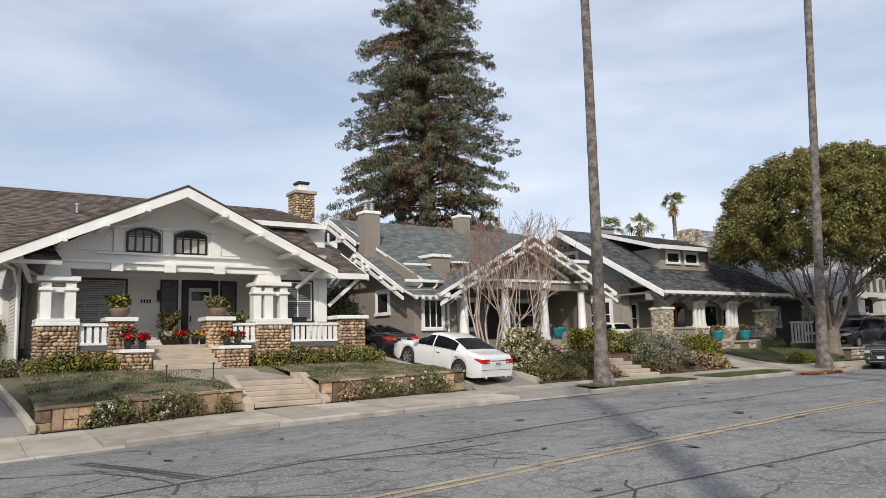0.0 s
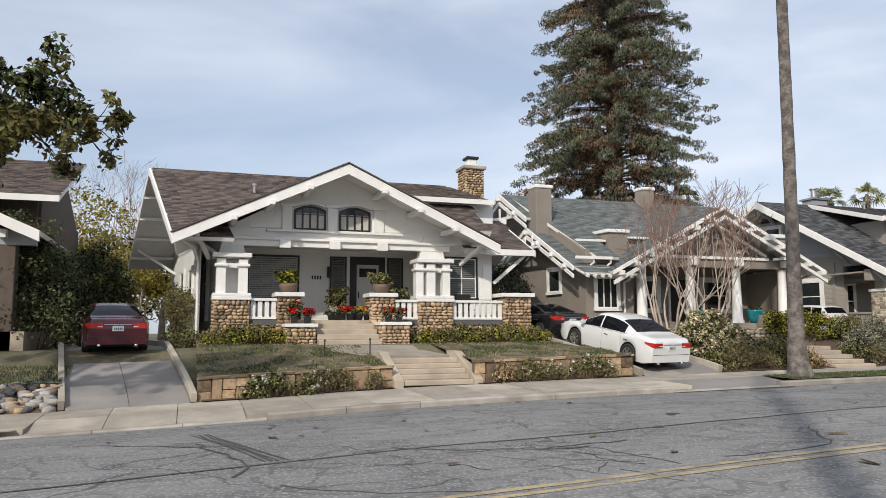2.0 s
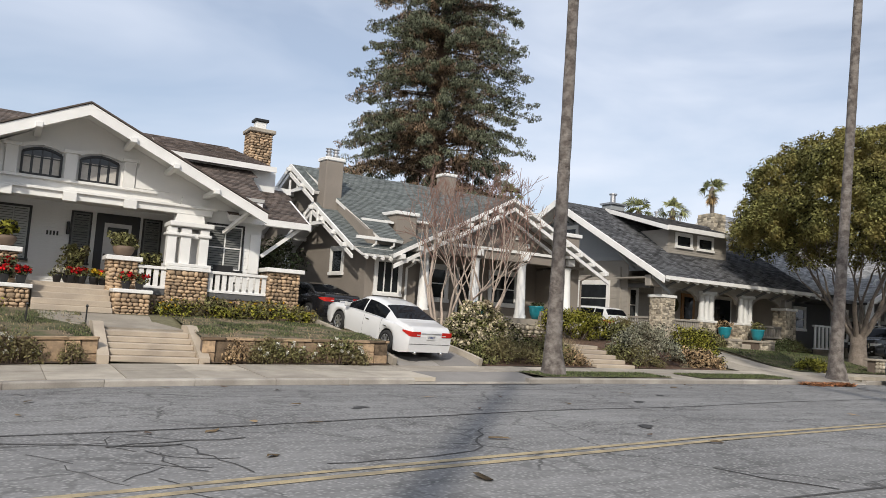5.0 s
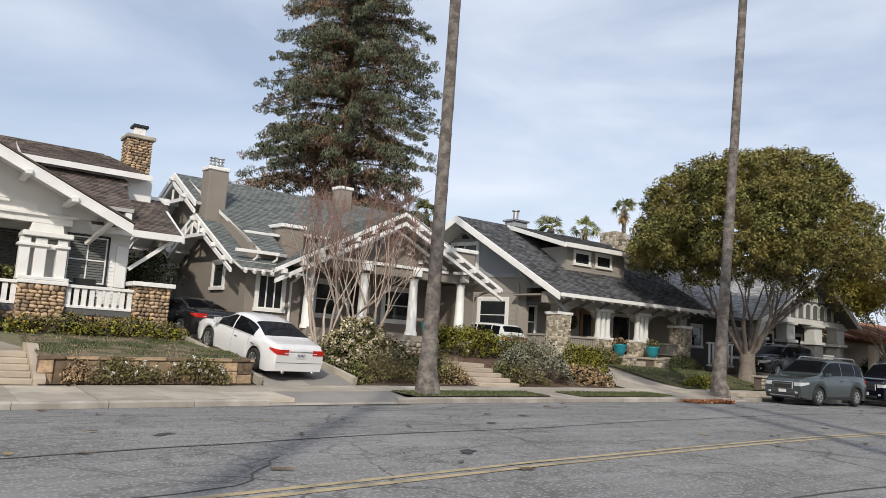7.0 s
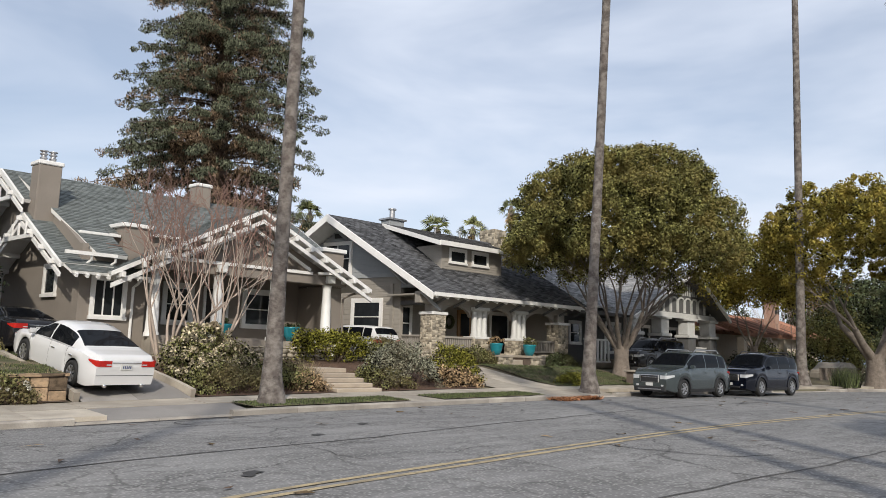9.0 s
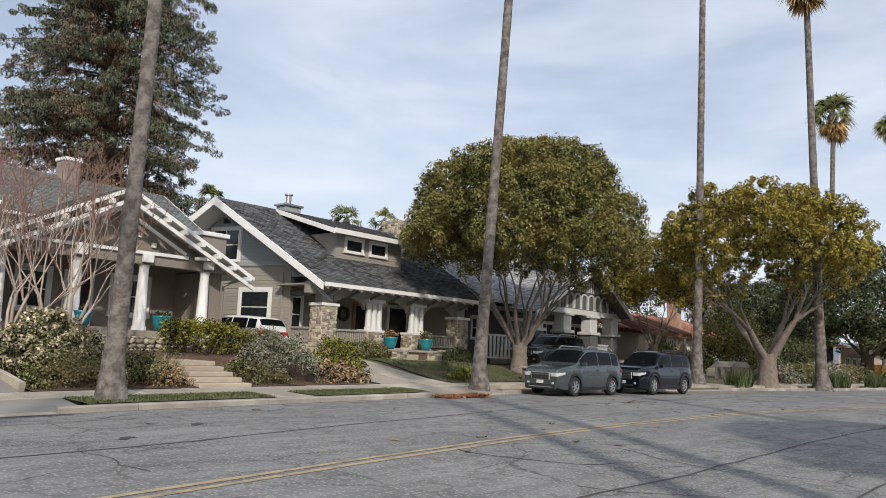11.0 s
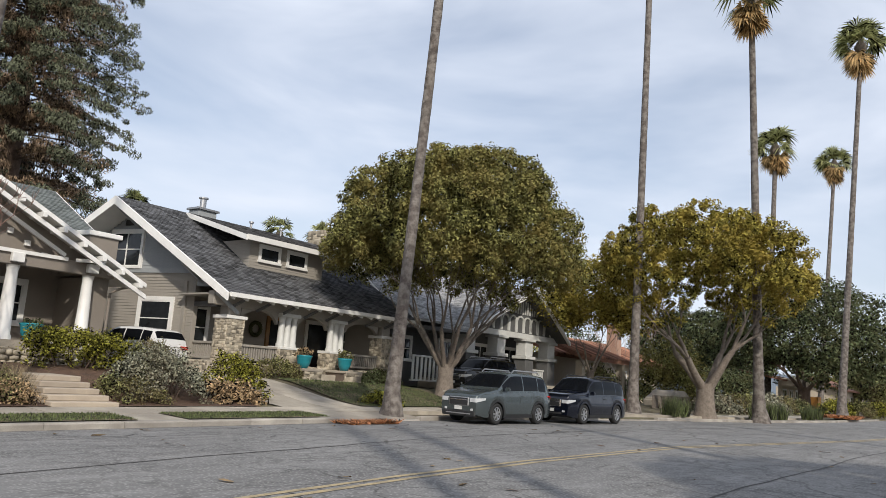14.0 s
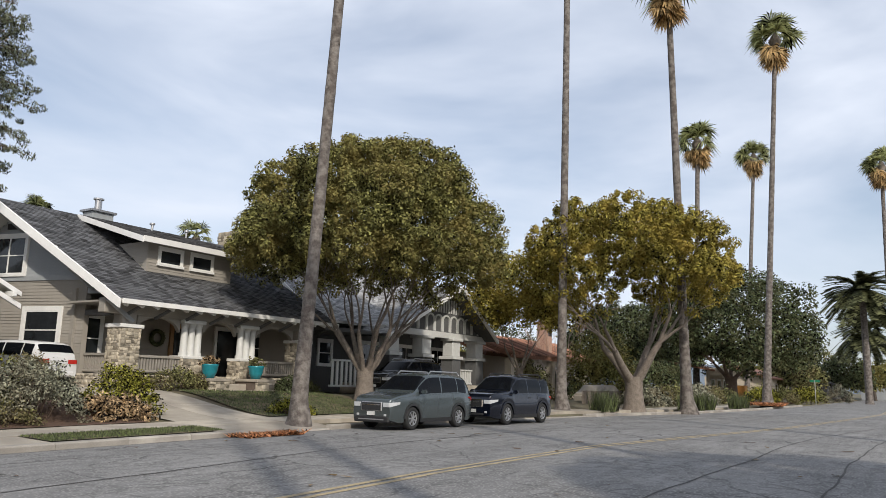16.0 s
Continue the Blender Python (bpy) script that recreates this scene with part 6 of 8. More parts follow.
def broadleaf(name, base, fork_h, limbs, centre, radii, clumps, per, leaf, mat_leaf, label, seed, r0=0.5, lo=-0.35, bark=None, group="", bumps=0.16, clump=1.0, limb=0.36, lobes=None):
    rng = random.Random(seed)
    th = thing(name, label, "tree", group, at=base)
    bm, tips = B(), []
    tube(bm, [(0, 0, -0.2), (0, 0, 0.25), (0.02, 0.0, fork_h * 0.6), (0, 0, fork_h)], [r0 * 1.5, r0 * 1.15, r0 * 0.95, r0 * 1.0], 14, cap=False)
    c = Vector(centre)
    for k in range(limbs):
        a = 6.283 * k / limbs + rng.uniform(-.3, .3)
        d = Vector((math.cos(a) * radii[0] * 0.11, math.sin(a) * radii[1] * 0.11, 1.0))
        grow(bm, rng, (math.cos(a) * r0 * 0.5, math.sin(a) * r0 * 0.5, fork_h - 0.25), d, (c.z - fork_h) * 0.42, r0 * limb, 3, tips, 0.55, 0.3)
    part("trunk", bm, bark or M_BARK, th, smooth=True)
    pts = crown_points(rng, centre, radii, clumps, lo, bumps, seed)
    pts = lobed(rng, centre, radii, *lobes, lo) if lobes else [(x, y, z, r * clump) for x, y, z, r in pts]
    pts += [(t.x, t.y, t.z, 0.4 * clump) for t in tips if (Vector(((t.x - c.x) / radii[0], (t.y - c.y) / radii[1], (t.z - c.z) / radii[2]))).length < 1]
    leaves("crown", pts, mat_leaf, th, per, 0.5, leaf, seed, face=1.5 if lobes else 0.9)
    return th


broadleaf("camphor_tree", (52.6, 5.6, 0.85), 1.6, 9, (-0.1, -0.3, 6.95), (6.6, 6.0, 5.25), 10, 62, 0.15, L_CAM,
          "broad camphor tree with a dense olive-green dome and many grey limbs", 3, 0.40, lo=-0.2, group="street trees", lobes=(140, 0.95, 23))
broadleaf("camphor_tree", (70.5, -1.2, 0.5), 2.0, 4, (0.4, 0.2, 8.4), (9.1, 6.4, 4.3), 10, 62, 0.19, L_CAM2,
          "wide camphor tree with yellowing leaves and a forked pale trunk", 4, 0.55, lo=-0.16, group="street trees", limb=0.5, lobes=(62, 1.3, 24))
broadleaf("camphor_tree", (70.0, 6.3, 0.5), 2.4, 4, (0, 0, 7.0), (4.0, 3.6, 3.0), 200, 90, 0.2, L_CAM2,
          "smaller yellow-green tree between the two camphors", 14, 0.25, lo=-0.6, group="street trees", bumps=0.25, clump=1.3)
broadleaf("shade_tree", (92, 32, 0.5), 2.5, 4, (0, 0, 7.0), (7, 6, 4.6), 330, 50, 0.26, L_CAM2, "yellow-green tree between the far gardens", 5, 0.4)
broadleaf("oak_tree", (120, 3, 0.4), 3, 4, (0, 0, 8.0), (10.5, 10, 7.0), 420, 110, 0.36, L_DARK, "large dark oak beyond the corner", 6, 0.7, lo=-0.6, clump=1.8, bark=M_BARKD)
broadleaf("oak_tree", (132, 20, 0.4), 3, 4, (0, 0, 7.0), (10, 9, 6.2), 380, 110, 0.36, L_DARK, "large dark oak over the far gardens", 7, 0.7, lo=-0.6, clump=1.8, bark=M_BARKD)
broadleaf("round_shrub_tree", (80, 4.5, 0.4), 0.6, 4, (0, 0, 2.9), (2.6, 2.4, 2.7), 160, 50, 0.2, L_CAM, "tall bushy olive-green shrub", 8, 0.15, lo=-0.9)


def conifer(base, height, label, seed):
    """A giant redwood: furrowed trunk and hundreds of drooping branches with dense sprays, part of them browned."""
    rng = random.Random(seed)
    th = thing("redwood_tree", label, "tree", at=base)
    bm = B()
    tube(bm, [(0, 0, -0.3), (0, 0, 1), (0, 0, height * 0.5), (0.2, 0, height)], [1.2, 0.9, 0.5, 0.05], 14)
    br = B()
    g, w = [], []
    for i in range(620):
        f = rng.random() ** 0.9
        z = height * (0.10 + 0.88 * f)
        prof = (1 - f) ** 0.55 * 8.9 * (0.82 + 0.3 * noise.noise((z * 0.35, seed, 3)) + rng.uniform(-.22, .30)) + 0.25
        if f < 0.12:
            prof *= 0.75 + 2 * f
        a = rng.uniform(0, 6.283)
        d = Vector((math.cos(a), math.sin(a), 0))
        p0 = Vector((0, 0, z))
        p1 = p0 + d * prof * 0.5 + Vector((0, 0, 0.05 * prof))
        p2 = p0 + d * prof + Vector((0, 0, -0.14 * prof + 0.2))
        tube(br, [p0, p1, p2], [0.07, 0.05, 0.015], 4, cap=False)
        brown = noise.noise((math.cos(a) * 1.2, z * 0.09, math.sin(a) * 1.2 + seed)) + rng.uniform(-.45, .45)
        m = max(3, int(prof * 1.9))
        for k in range(m):
            t = 0.25 + 0.75 * (k + rng.random() * 0.8) / m
            q = p0.lerp(p1, t * 2) if t < 0.5 else p1.lerp(p2, t * 2 - 1)
            q = q + Vector((rng.uniform(-.35, .35), rng.uniform(-.35, .35), rng.uniform(-.3, .12)))
            inner = t < 0.62
            (w if (brown + (0.42 if inner else -0.48)) > 0.0 else g).append((q.x, q.y, q.z, rng.uniform(.3, .6)))
    part("trunk", bm, M_BARKD, th, smooth=True)
    tagged(part("branchwork", br, M_BARKD, th), kind="stuff")
    leaves("green_spray", g, L_SEQ, th, 80, 0.5, 0.22, seed, 0.9, 0.6, 3.8, face=0.4)
    leaves("brown_spray", w, L_SEQB, th, 70, 0.5, 0.22, seed + 1, 1.1, 0.8, 4.0, "browned inner sprays", face=0.4)
    return th


conifer((43.3, 34.5, 1.2), 44.0, "giant redwood with dark green and browned sprays behind the houses", 11)


def bare_tree(base, h, label, seed, spread=0.5, mat_=None):
    rng = random.Random(seed)
    th = thing("bare_tree", label, "tree", "bare birches", at=base)
    bm, fine = B(), B()
    tips = []
    for k in range(7):
        a = 6.283 * k / 7 + rng.uniform(-.4, .4)
        grow(bm, rng, (math.cos(a) * 0.12, math.sin(a) * 0.12, -0.05), (math.cos(a) * spread, math.sin(a) * spread, 1.5), h * 0.42, 0.062, 2, tips, 0.5, 0.45, 4, 0.7, (2, 3), 0.012)
    part("trunk", bm, mat_ or M_TWIG, th, "pale bare limbs", smooth=True)
    t2 = []
    for t in tips:
        grow(fine, rng, t, (rng.uniform(-.6, .6), rng.uniform(-.6, .6), 1), h * 0.17, 0.015, 2, t2, 0.8, 0.35, 3, 0.75, (2, 3), 0.0065)
    tagged(part("twig_mass", fine, M_TWIGR, th, "fine reddish twigs"), kind="stuff")
    return th


bare_tree((28.4, 7.0, 1.2), 4.5, "bare multi-stemmed tree with pale stems and reddish twigs", 3, 0.8)
bare_tree((29.75, 6.4, 1.2), 4.5, "bare tree with a white trunk and reddish twigs", 5, 0.85)
bare_tree((83, 9, 0.5), 7, "bare grey tree in a far garden", 8, 0.5)


# the magnolia whose branches hang into view at the edge
def magnolia(base, label, seed):
    rng = random.Random(seed)
    th = thing("magnolia_tree", label, "tree", at=base)
    bm = B()
    tube(bm, [(0, 0, -0.2), (0, 0, 1.2), (0.1, -0.1, 3.0), (0.2, -0.3, 4.2)], [0.42, 0.3, 0.26, 0.22], 12, cap=False)
    pts, tips = [], []
    # main limbs: from, over, to
    for a, b, c in (((.2, -.3, 4.0), (2.6, -1.4, 6.3), (4.5, -2.2, 6.2)), ((.2, -.3, 4.2), (2.2, -1.5, 7.2), (3.7, -2.4, 7.2)), ((.2, -.3, 4.2), (1.0, -1.2, 6.4), (2.6, -2.4, 6.9)),
                    ((.2, -.3, 4.1), (2.8, -2.0, 5.9), (4.4, -2.6, 6.2)), ((.2, -.3, 4.2), (-1.5, 0, 6.5), (-2.8, .4, 8.0)), ((.2, -.3, 4.2), (0.3, 1.0, 6.5), (0.5, 2.5, 8.0))):
        a, b, c = Vector(a), Vector(b), Vector(c)
        q = [a.lerp(b, t).lerp(b.lerp(c, t), t) for t in (0, .2, .4, .6, .8, 1)]
        tube(bm, q, [.12, .1, .08, .06, .04, .02], 7, cap=False)
        for k in range(2, 6):
            for _ in range(5):
                d = Vector((rng.uniform(-.5, 1), rng.uniform(-.8, .8), rng.uniform(-.45, .7)))
                grow(bm, rng, q[k], d, rng.uniform(.35, .7), .025, 1, tips, .7, .1, 3, .7, (2, 3), .006)
    part("trunk", bm, M_BARKD, th, smooth=True)
    pts = [(t.x, t.y, t.z, rng.uniform(.16, .3)) for t in tips]
    leaves("crown", pts, L_MAG, th, 34, 0.5, 0.17, seed, 0.0, 1.0, 2.2)
    return th


# Unseen row, added so car glass reflects dark foliage instead of open sky
for k, (x, y, r_) in enumerate(((-22, -44, 7), (-6, -47, 8), (10, -45, 7), (26, -48, 8), (41, -45, 7), (56, -47, 8), (72, -45, 7), (88, -48, 8), (104, -46, 8))):
    broadleaf("shade_tree", (x, y, 0.1), 2, 3, (0, 0, r_ * .7), (9.5, 6, r_ * .62), 190, 40, .5, (L_DARK, L_CAM)[k % 2], "unseen green tree on the near side, added to darken reflections", 300 + k, .35, lo=-.7, group="near side trees", clump=1.9)
magnolia((3.9, 0.9, -0.3), "dark glossy-leaved magnolia by the kerb", 21)

broadleaf("shade_tree", (30, -27, 0.1), 3, 4, (0, 0, 9), (6, 5, 3.5), 260, 50, .35, L_CAM, "broad shade tree on the near side of the road", 61, .4)


# ---- vehicles ----
def wheel(parent, x, y, r, wd, side):
    wl_ = new("wheel"); wl_.parent = parent
    rot = Matrix.Translation((x, y, r)) @ Matrix.Rotation(radians(-90 * side), 4, "X")
    t = lathe([(r * 0.62, -wd / 2), (r * 0.94, -wd / 2), (r, -wd / 2 + 0.03), (r, wd / 2 - 0.03), (r * 0.94, wd / 2), (r * 0.66, wd / 2), (r * 0.63, wd / 2 - 0.03)], 28)
    t.transform(rot); part("tyre", t, M_TYRE, wl_, smooth=True)
    rm = B()
    rm2 = lathe([(r * 0.64, wd / 2 - 0.08), (r * 0.65, wd / 2 - 0.01), (r * 0.60, wd / 2 - 0.005), (r * 0.57, wd / 2 - 0.06), (r * 0.05, wd / 2 - 0.065)], 28)
    rm2.transform(rot); rim = part("rim", rm2, M_RIM, wl_, smooth=True)
    for k in range(7):
        a = 6.283 * k / 7
        bar(rm, (math.cos(a) * r * 0.08, math.sin(a) * r * 0.08, wd / 2 - 0.02), (math.cos(a) * r * 0.6, math.sin(a) * r * 0.6, wd / 2 - 0.012), 0.05, 0.03)
    hub = lathe([(r * 0.13, wd / 2 - 0.06), (r * 0.13, wd / 2 + 0.0), (r * 0.08, wd / 2 + 0.01)], 12)
    me = bpy.data.meshes.new("tmp"); hub.to_mesh(me); hub.free(); rm.from_mesh(me); bpy.data.meshes.remove(me)
    rm.transform(rot)
    part("spoke_star", rm, M_RIM, rim)


CAR_TOP = {
    "sedan": ((-1, .60), (-.985, .65), (-.94, .69), (-.74, .715), (-.68, .735), (-.50, .855), (-.32, .955), (-.16, .993), (-.02, 1.0), (.10, .985), (.17, .955), (.50, .675), (.56, .655), (.78, .60), (.92, .54), (.98, .47), (1, .40)),
    "crossover": ((-1, .56), (-.985, .63), (-.965, .68), (-.92, .80), (-.86, .915), (-.80, .955), (-.5, .99), (-.1, 1.0), (.10, .99), (.18, .955), (.50, .665), (.56, .640), (.84, .585), (.94, .545), (.985, .50), (1, .44)),
    "offroader": ((-1, .58), (-.99, .66), (-.97, .72), (-.92, .91), (-.87, .96), (-.5, .995), (0, 1.0), (.12, .985), (.18, .955), (.45, .675), (.50, .66), (.86, .63), (.95, .595), (.99, .54), (1, .48)),
}
CAR_BELT = {
    "sedan": ((-1, .53), (-.96, .60), (-.7, .655), (0, .625), (.5, .60), (.78, .555), (.93, .49), (1, .37)),
    "crossover": ((-1, .50), (-.96, .60), (-.6, .63), (0, .61), (.5, .595), (.84, .545), (.95, .495), (1, .41)),
    "offroader": ((-1, .50), (-.96, .60), (-.6, .615), (0, .605), (.5, .605), (.86, .585), (.96, .54), (1, .44)),
}
# side windows, windscreen and rear window, from tail to nose, as shares of the half length
CAR_GLASS = {
    "sedan": (((-.46, .02), (.05, .40)), (.185, .475), (-.655, -.345)),
    "crossover": (((-.82, -.60), (-.575, -.17), (-.14, .40)), (.195, .475), (-.945, -.865)),
    "offroader": (((-.86, -.60), (-.575, -.15), (-.12, .36)), (.195, .43), (-.955, -.915)),
}


def car(label, category, at, turn, pitch, paint, L, W, H, base, r, kind="sedan", rails=0, clad=False):
    """A parked car, nose towards +x: one smooth shell with open wheel arches, and glass, lamps, trim and wheels as parts on it."""
    th = new("car"); th.empty_display_size = 0.3
    th.matrix_world = Matrix.Translation(at) @ Matrix.Rotation(radians(turn), 4, "Z") @ Matrix.Rotation(radians(-pitch), 4, "Y")
    tagged(th, label, category, "parked cars")
    suv = kind != "sedan"
    h, hw = L / 2, W / 2
    clear, ra = (0.23 if suv else 0.18), r + 0.055
    roof_w = hw * (.77 if suv else .70)

    def width(x):
        f = abs(x) / h
        return hw * (1 - (.20 if x > 0 else .13) * max(0, (f - .70) / .30) ** 2.2)

    def section(x):
        w = width(x)
        T, zs = H * lerp_table(CAR_TOP[kind], x / h), H * lerp_table(CAR_BELT[kind], x / h)
        zb = clear + .09 * max(0, (abs(x) / h - .86) / .14)
        for xw in (base / 2, -base / 2):
            if abs(x - xw) < ra:
                zb = max(zb, r + math.sqrt(ra * ra - (x - xw) ** 2))
        c = min(1, max(0, (T - zs) / (.27 * H)))
        ye, ze = w * .90 * (1 - c) + roof_w * c, zs + .012 + (T - zs - .012) * .86
        pts = [(w * k, zb + (zs - zb) * f) for k, f in ((.955, 0), (.985, .2), (1.0, .5), (.99, .8), (.955, 1.0))]
        pts += [(w * .915, zs + .012), ((w * .915 + ye) / 2 + .02 * c, (zs + .012 + ze) / 2), (ye, ze), (ye * .92, zs + (T - zs) * .95), (ye * .6, T - .008), (0, T)]
        return pts

    def P(x, v, s=1):
        p = section(x)
        i = min(int(v), len(p) - 2)
        f = v - i
        return Vector((x, s * (p[i][0] + (p[i + 1][0] - p[i][0]) * f), p[i][1] + (p[i + 1][1] - p[i][1]) * f))

    xs = sorted({round(a, 4) for a in [-h + L * i / 44 for i in range(45)] + [k * h for k, _ in CAR_TOP[kind]] + [xw + ra * math.cos(math.pi * j / 12) * .999 for xw in (base / 2, -base / 2) for j in range(13)]})
    bm, un, rows, low = B(), B(), [], []
    for x in xs:
        p = section(x)
        rows.append([bm.verts.new((x, y, z)) for y, z in p] + [bm.verts.new((x, -y, z)) for y, z in p[-2::-1]])
        low.append([un.verts.new((x, s * p[0][0] * .985, p[0][1] + .004)) for s in (1, -1)])
    n = len(rows[0])
    for a, b in zip(rows, rows[1:]):
        for k in range(n - 1):
            bm.faces.new((a[k], a[k + 1], b[k + 1], b[k]))
    for ring in (rows[0], rows[-1]):
        for k in range(n // 2):
            q = (ring[k], ring[k + 1], ring[n - 2 - k], ring[n - 1 - k])
            bm.faces.new(q if q[1] is not q[2] else q[:2] + q[3:])
    for a, b in zip(low, low[1:]):
        un.faces.new((a[0], a[1], b[1], b[0]))
    bmesh.ops.recalc_face_normals(bm, faces=bm.faces)
    part("body", bm, paint, th, smooth=True)
    part("underbody", un, M_PLASTIC, th)

    def patch(name, grid, material, off=.006, parent=th, label=""):
        """A curved panel laid on the shell, a little proud of it."""
        p1 = B()
        c = Vector((0, 0, H * .45))
        nrm = []
        for i, row in enumerate(grid):
            o = []
            for j, p in enumerate(row):
                a = grid[min(i + 1, len(grid) - 1)][j] - grid[max(i - 1, 0)][j]
                b = row[min(j + 1, len(row) - 1)] - row[max(j - 1, 0)]
                m = a.cross(b)
                m = m.normalized() if m.length > 1e-9 else Vector((0, 0, 1))
                o.append(m if m.dot(p - c) > 0 else -m)
            nrm.append(o)
        top = [[p1.verts.new(p + m * off) for p, m in zip(row, o)] for row, o in zip(grid, nrm)]
        bot = [[p1.verts.new(p - m * .01) for p, m in zip(row, o)] for row, o in zip(grid, nrm)]
        R, C = len(grid) - 1, len(grid[0]) - 1
        for i in range(R):
            for j in range(C):
                p1.faces.new((top[i][j], top[i + 1][j], top[i + 1][j + 1], top[i][j + 1]))
        rim = [(i, 0) for i in range(R)] + [(R, j) for j in range(C)] + [(i, C) for i in range(R, 0, -1)] + [(0, j) for j in range(C, 0, -1)]
        for a, b in zip(rim, rim[1:] + rim[:1]):
            p1.faces.new((top[a[0]][a[1]], top[b[0]][b[1]], bot[b[0]][b[1]], bot[a[0]][a[1]]))
        bmesh.ops.recalc_face_normals(p1, faces=p1.faces)
        return part(name, p1, material, parent, label, smooth=True)

    def lin(a, b, k):
        return [a + (b - a) * i / k for i in range(k + 1)]

    sides, front, rear = CAR_GLASS[kind]
    for s in (-1, 1):
        for a, b in sides:
            patch("side_window", [[P(x, v, s) for v in lin(5.12, 6.86, 4)] for x in lin(a * h, b * h, 8)], M_CARGLASS)
        if not suv:
            patch("window_trim", [[P(x, v, s) for v in (4.9, 5.06)] for x in lin(-.52 * h, .42 * h, 10)], M_CHROME, .008)
    for name, (a, b) in (("windscreen", front), ("rear_window", rear)):
        across = [(v, -1) for v in lin(7.12, 10, 5)] + [(v, 1) for v in lin(10, 7.12, 5)[1:]]
        patch(name, [[P(x, v, s) for v, s in across] for x in lin(a * h, b * h, 6)], M_CARGLASS, .008)
    zb = H * lerp_table(CAR_BELT[kind], 0)
    for s in (-1, 1):
        mx = h * .36
        lo_, hi_ = sorted((s * hw * .95, s * (hw * .95 + .20)))
        mir = cube(mx - .06, mx + .09, lo_, hi_, zb + .02, zb + .16)
        bmesh.ops.bevel(mir, geom=mir.edges[:], offset=0.035, segments=2, affect="EDGES")
        part("wing_mirror", mir, paint, th, smooth=True)
        for x in (-.12 * h, -.52 * h):
            y = section(x)[3][0]
            lo_, hi_ = sorted((s * y - .01, s * (y + .022)))
            part("door_handle", cube(x - .1, x + .1, lo_, hi_, zb - .15, zb - .115, 0.006), M_CHROME if not suv else paint, th)
        for x in (.44 * h, -.03 * h, -.42 * h):
            patch("door_seam", [[P(xx, v, s) for v in lin(.4, 4.9, 5)] for xx in (x - .004, x + .004)], M_PLASTIC, .003)
        patch("sill", [[P(x, v, s) for v in (0.02, .7 if clad or suv else .3)] for x in lin(-base / 2 + ra + .02, base / 2 - ra - .02, 6)], M_PLASTIC if suv else M_CHROME, .008)
        for xx in (base / 2, -base / 2):
            if suv:
                ring = []
                for j in range(17):
                    a = math.pi * j / 16
                    ring.append([Vector((xx + q * math.cos(a), s * (width(xx + q * math.cos(a)) * .998), r + q * math.sin(a))) for q in (ra - .01, ra + .06)])
                patch("wheel_arch", ring, M_PLASTIC if clad else paint, .012)
            wheel(th, xx, s * (hw - .125), r, .23, s)
        if rails:
            rl = B(); tube(rl, [(-.72 * h, s * roof_w * .9, H - .05), (-.66 * h, s * roof_w * .9, H + .05), (.02 * h, s * roof_w * .9, H + .055), (.08 * h, s * roof_w * .9, H - .03)], [.025] * 4, 8)
            part("roof_rail", rl, M_METAL if rails == 2 else M_PLASTIC, th, smooth=True)

    def lamp(name, end, y0, back, z0, z1, zc0, zc1, material, s, label=""):
        """A lamp that wraps round a corner: from y0 on the end face to a point some way back along the side."""
        xe = end * h
        we = width(xe)
        plan = [(xe + end * .014, k * we, z0, z1) for k in (y0, (y0 + 1) / 2, .93)]
        plan += [(xe - end * .012, we * 1.0 + .004, z0, z1)]
        for k in (.35, .7, 1.0):
            x = xe - end * back * k
            plan.append((x, width(x) + .004, z0 + (zc0 - z0) * k, z1 + (zc1 - z1) * k))
        lb = B()
        a = [(lb.verts.new((x, s * y, u)), lb.verts.new((x, s * y, v))) for x, y, u, v in plan]
        b = [(lb.verts.new((x - end * .09, s * (y - .05), u)), lb.verts.new((x - end * .09, s * (y - .05), v))) for x, y, u, v in plan]
        for i in range(len(a) - 1):
            lb.faces.new((a[i][0], a[i + 1][0], a[i + 1][1], a[i][1]))
            lb.faces.new((a[i][1], a[i + 1][1], b[i + 1][1], b[i][1]))
            lb.faces.new((a[i][0], b[i][0], b[i + 1][0], a[i + 1][0]))
        for i in (0, -1):
            lb.faces.new((a[i][0], a[i][1], b[i][1], b[i][0]))
        bmesh.ops.recalc_face_normals(lb, faces=lb.faces)
        return part(name, lb, material, th, label)

    zt, zn = H * (.535 if suv else .555), H * (.45 if kind == "offroader" else .425 if suv else .41)
    for s in (-1, 1):
        lamp("tail_lamp", -1, .52, .30, zt - .085, zt + .065, zt + .02, zt + .06, M_REDLAMP, s, "red tail lamp")
        lamp("headlamp", 1, .64, .34, zn - .06, zn + .075, zn + .03, zn + .10, M_LAMP, s, "clear headlamp")
        lo_, hi_ = sorted((s * hw * .53, s * hw * .66))
        part("fog_lamp", cube(h - .06, h + .012, lo_, hi_, clear + .19, clear + .28, 0.02), M_LAMP, th)
        if not suv:
            part("reversing_light", cube(-h - .02, -h + .02, min(s * hw * .46, s * hw * .60), max(s * hw * .46, s * hw * .60), zt - .05, zt - .02), M_LAMP, th)
    pl = new("number_plate"); pl.parent = th
    zp = zt - .10 if not suv else zt - .16
    part("plate", cube(-h - .02, -h + .01, -.16, .16, zp - .075, zp + .075, 0.004), M_PLATE, pl)
    for k in range(5):
        part("plate_bar", cube(-h - .023, -h - .0195, -.12 + k * .05, -.09 + k * .05, zp - .035, zp + .035), M_PLATEBAR, pl)
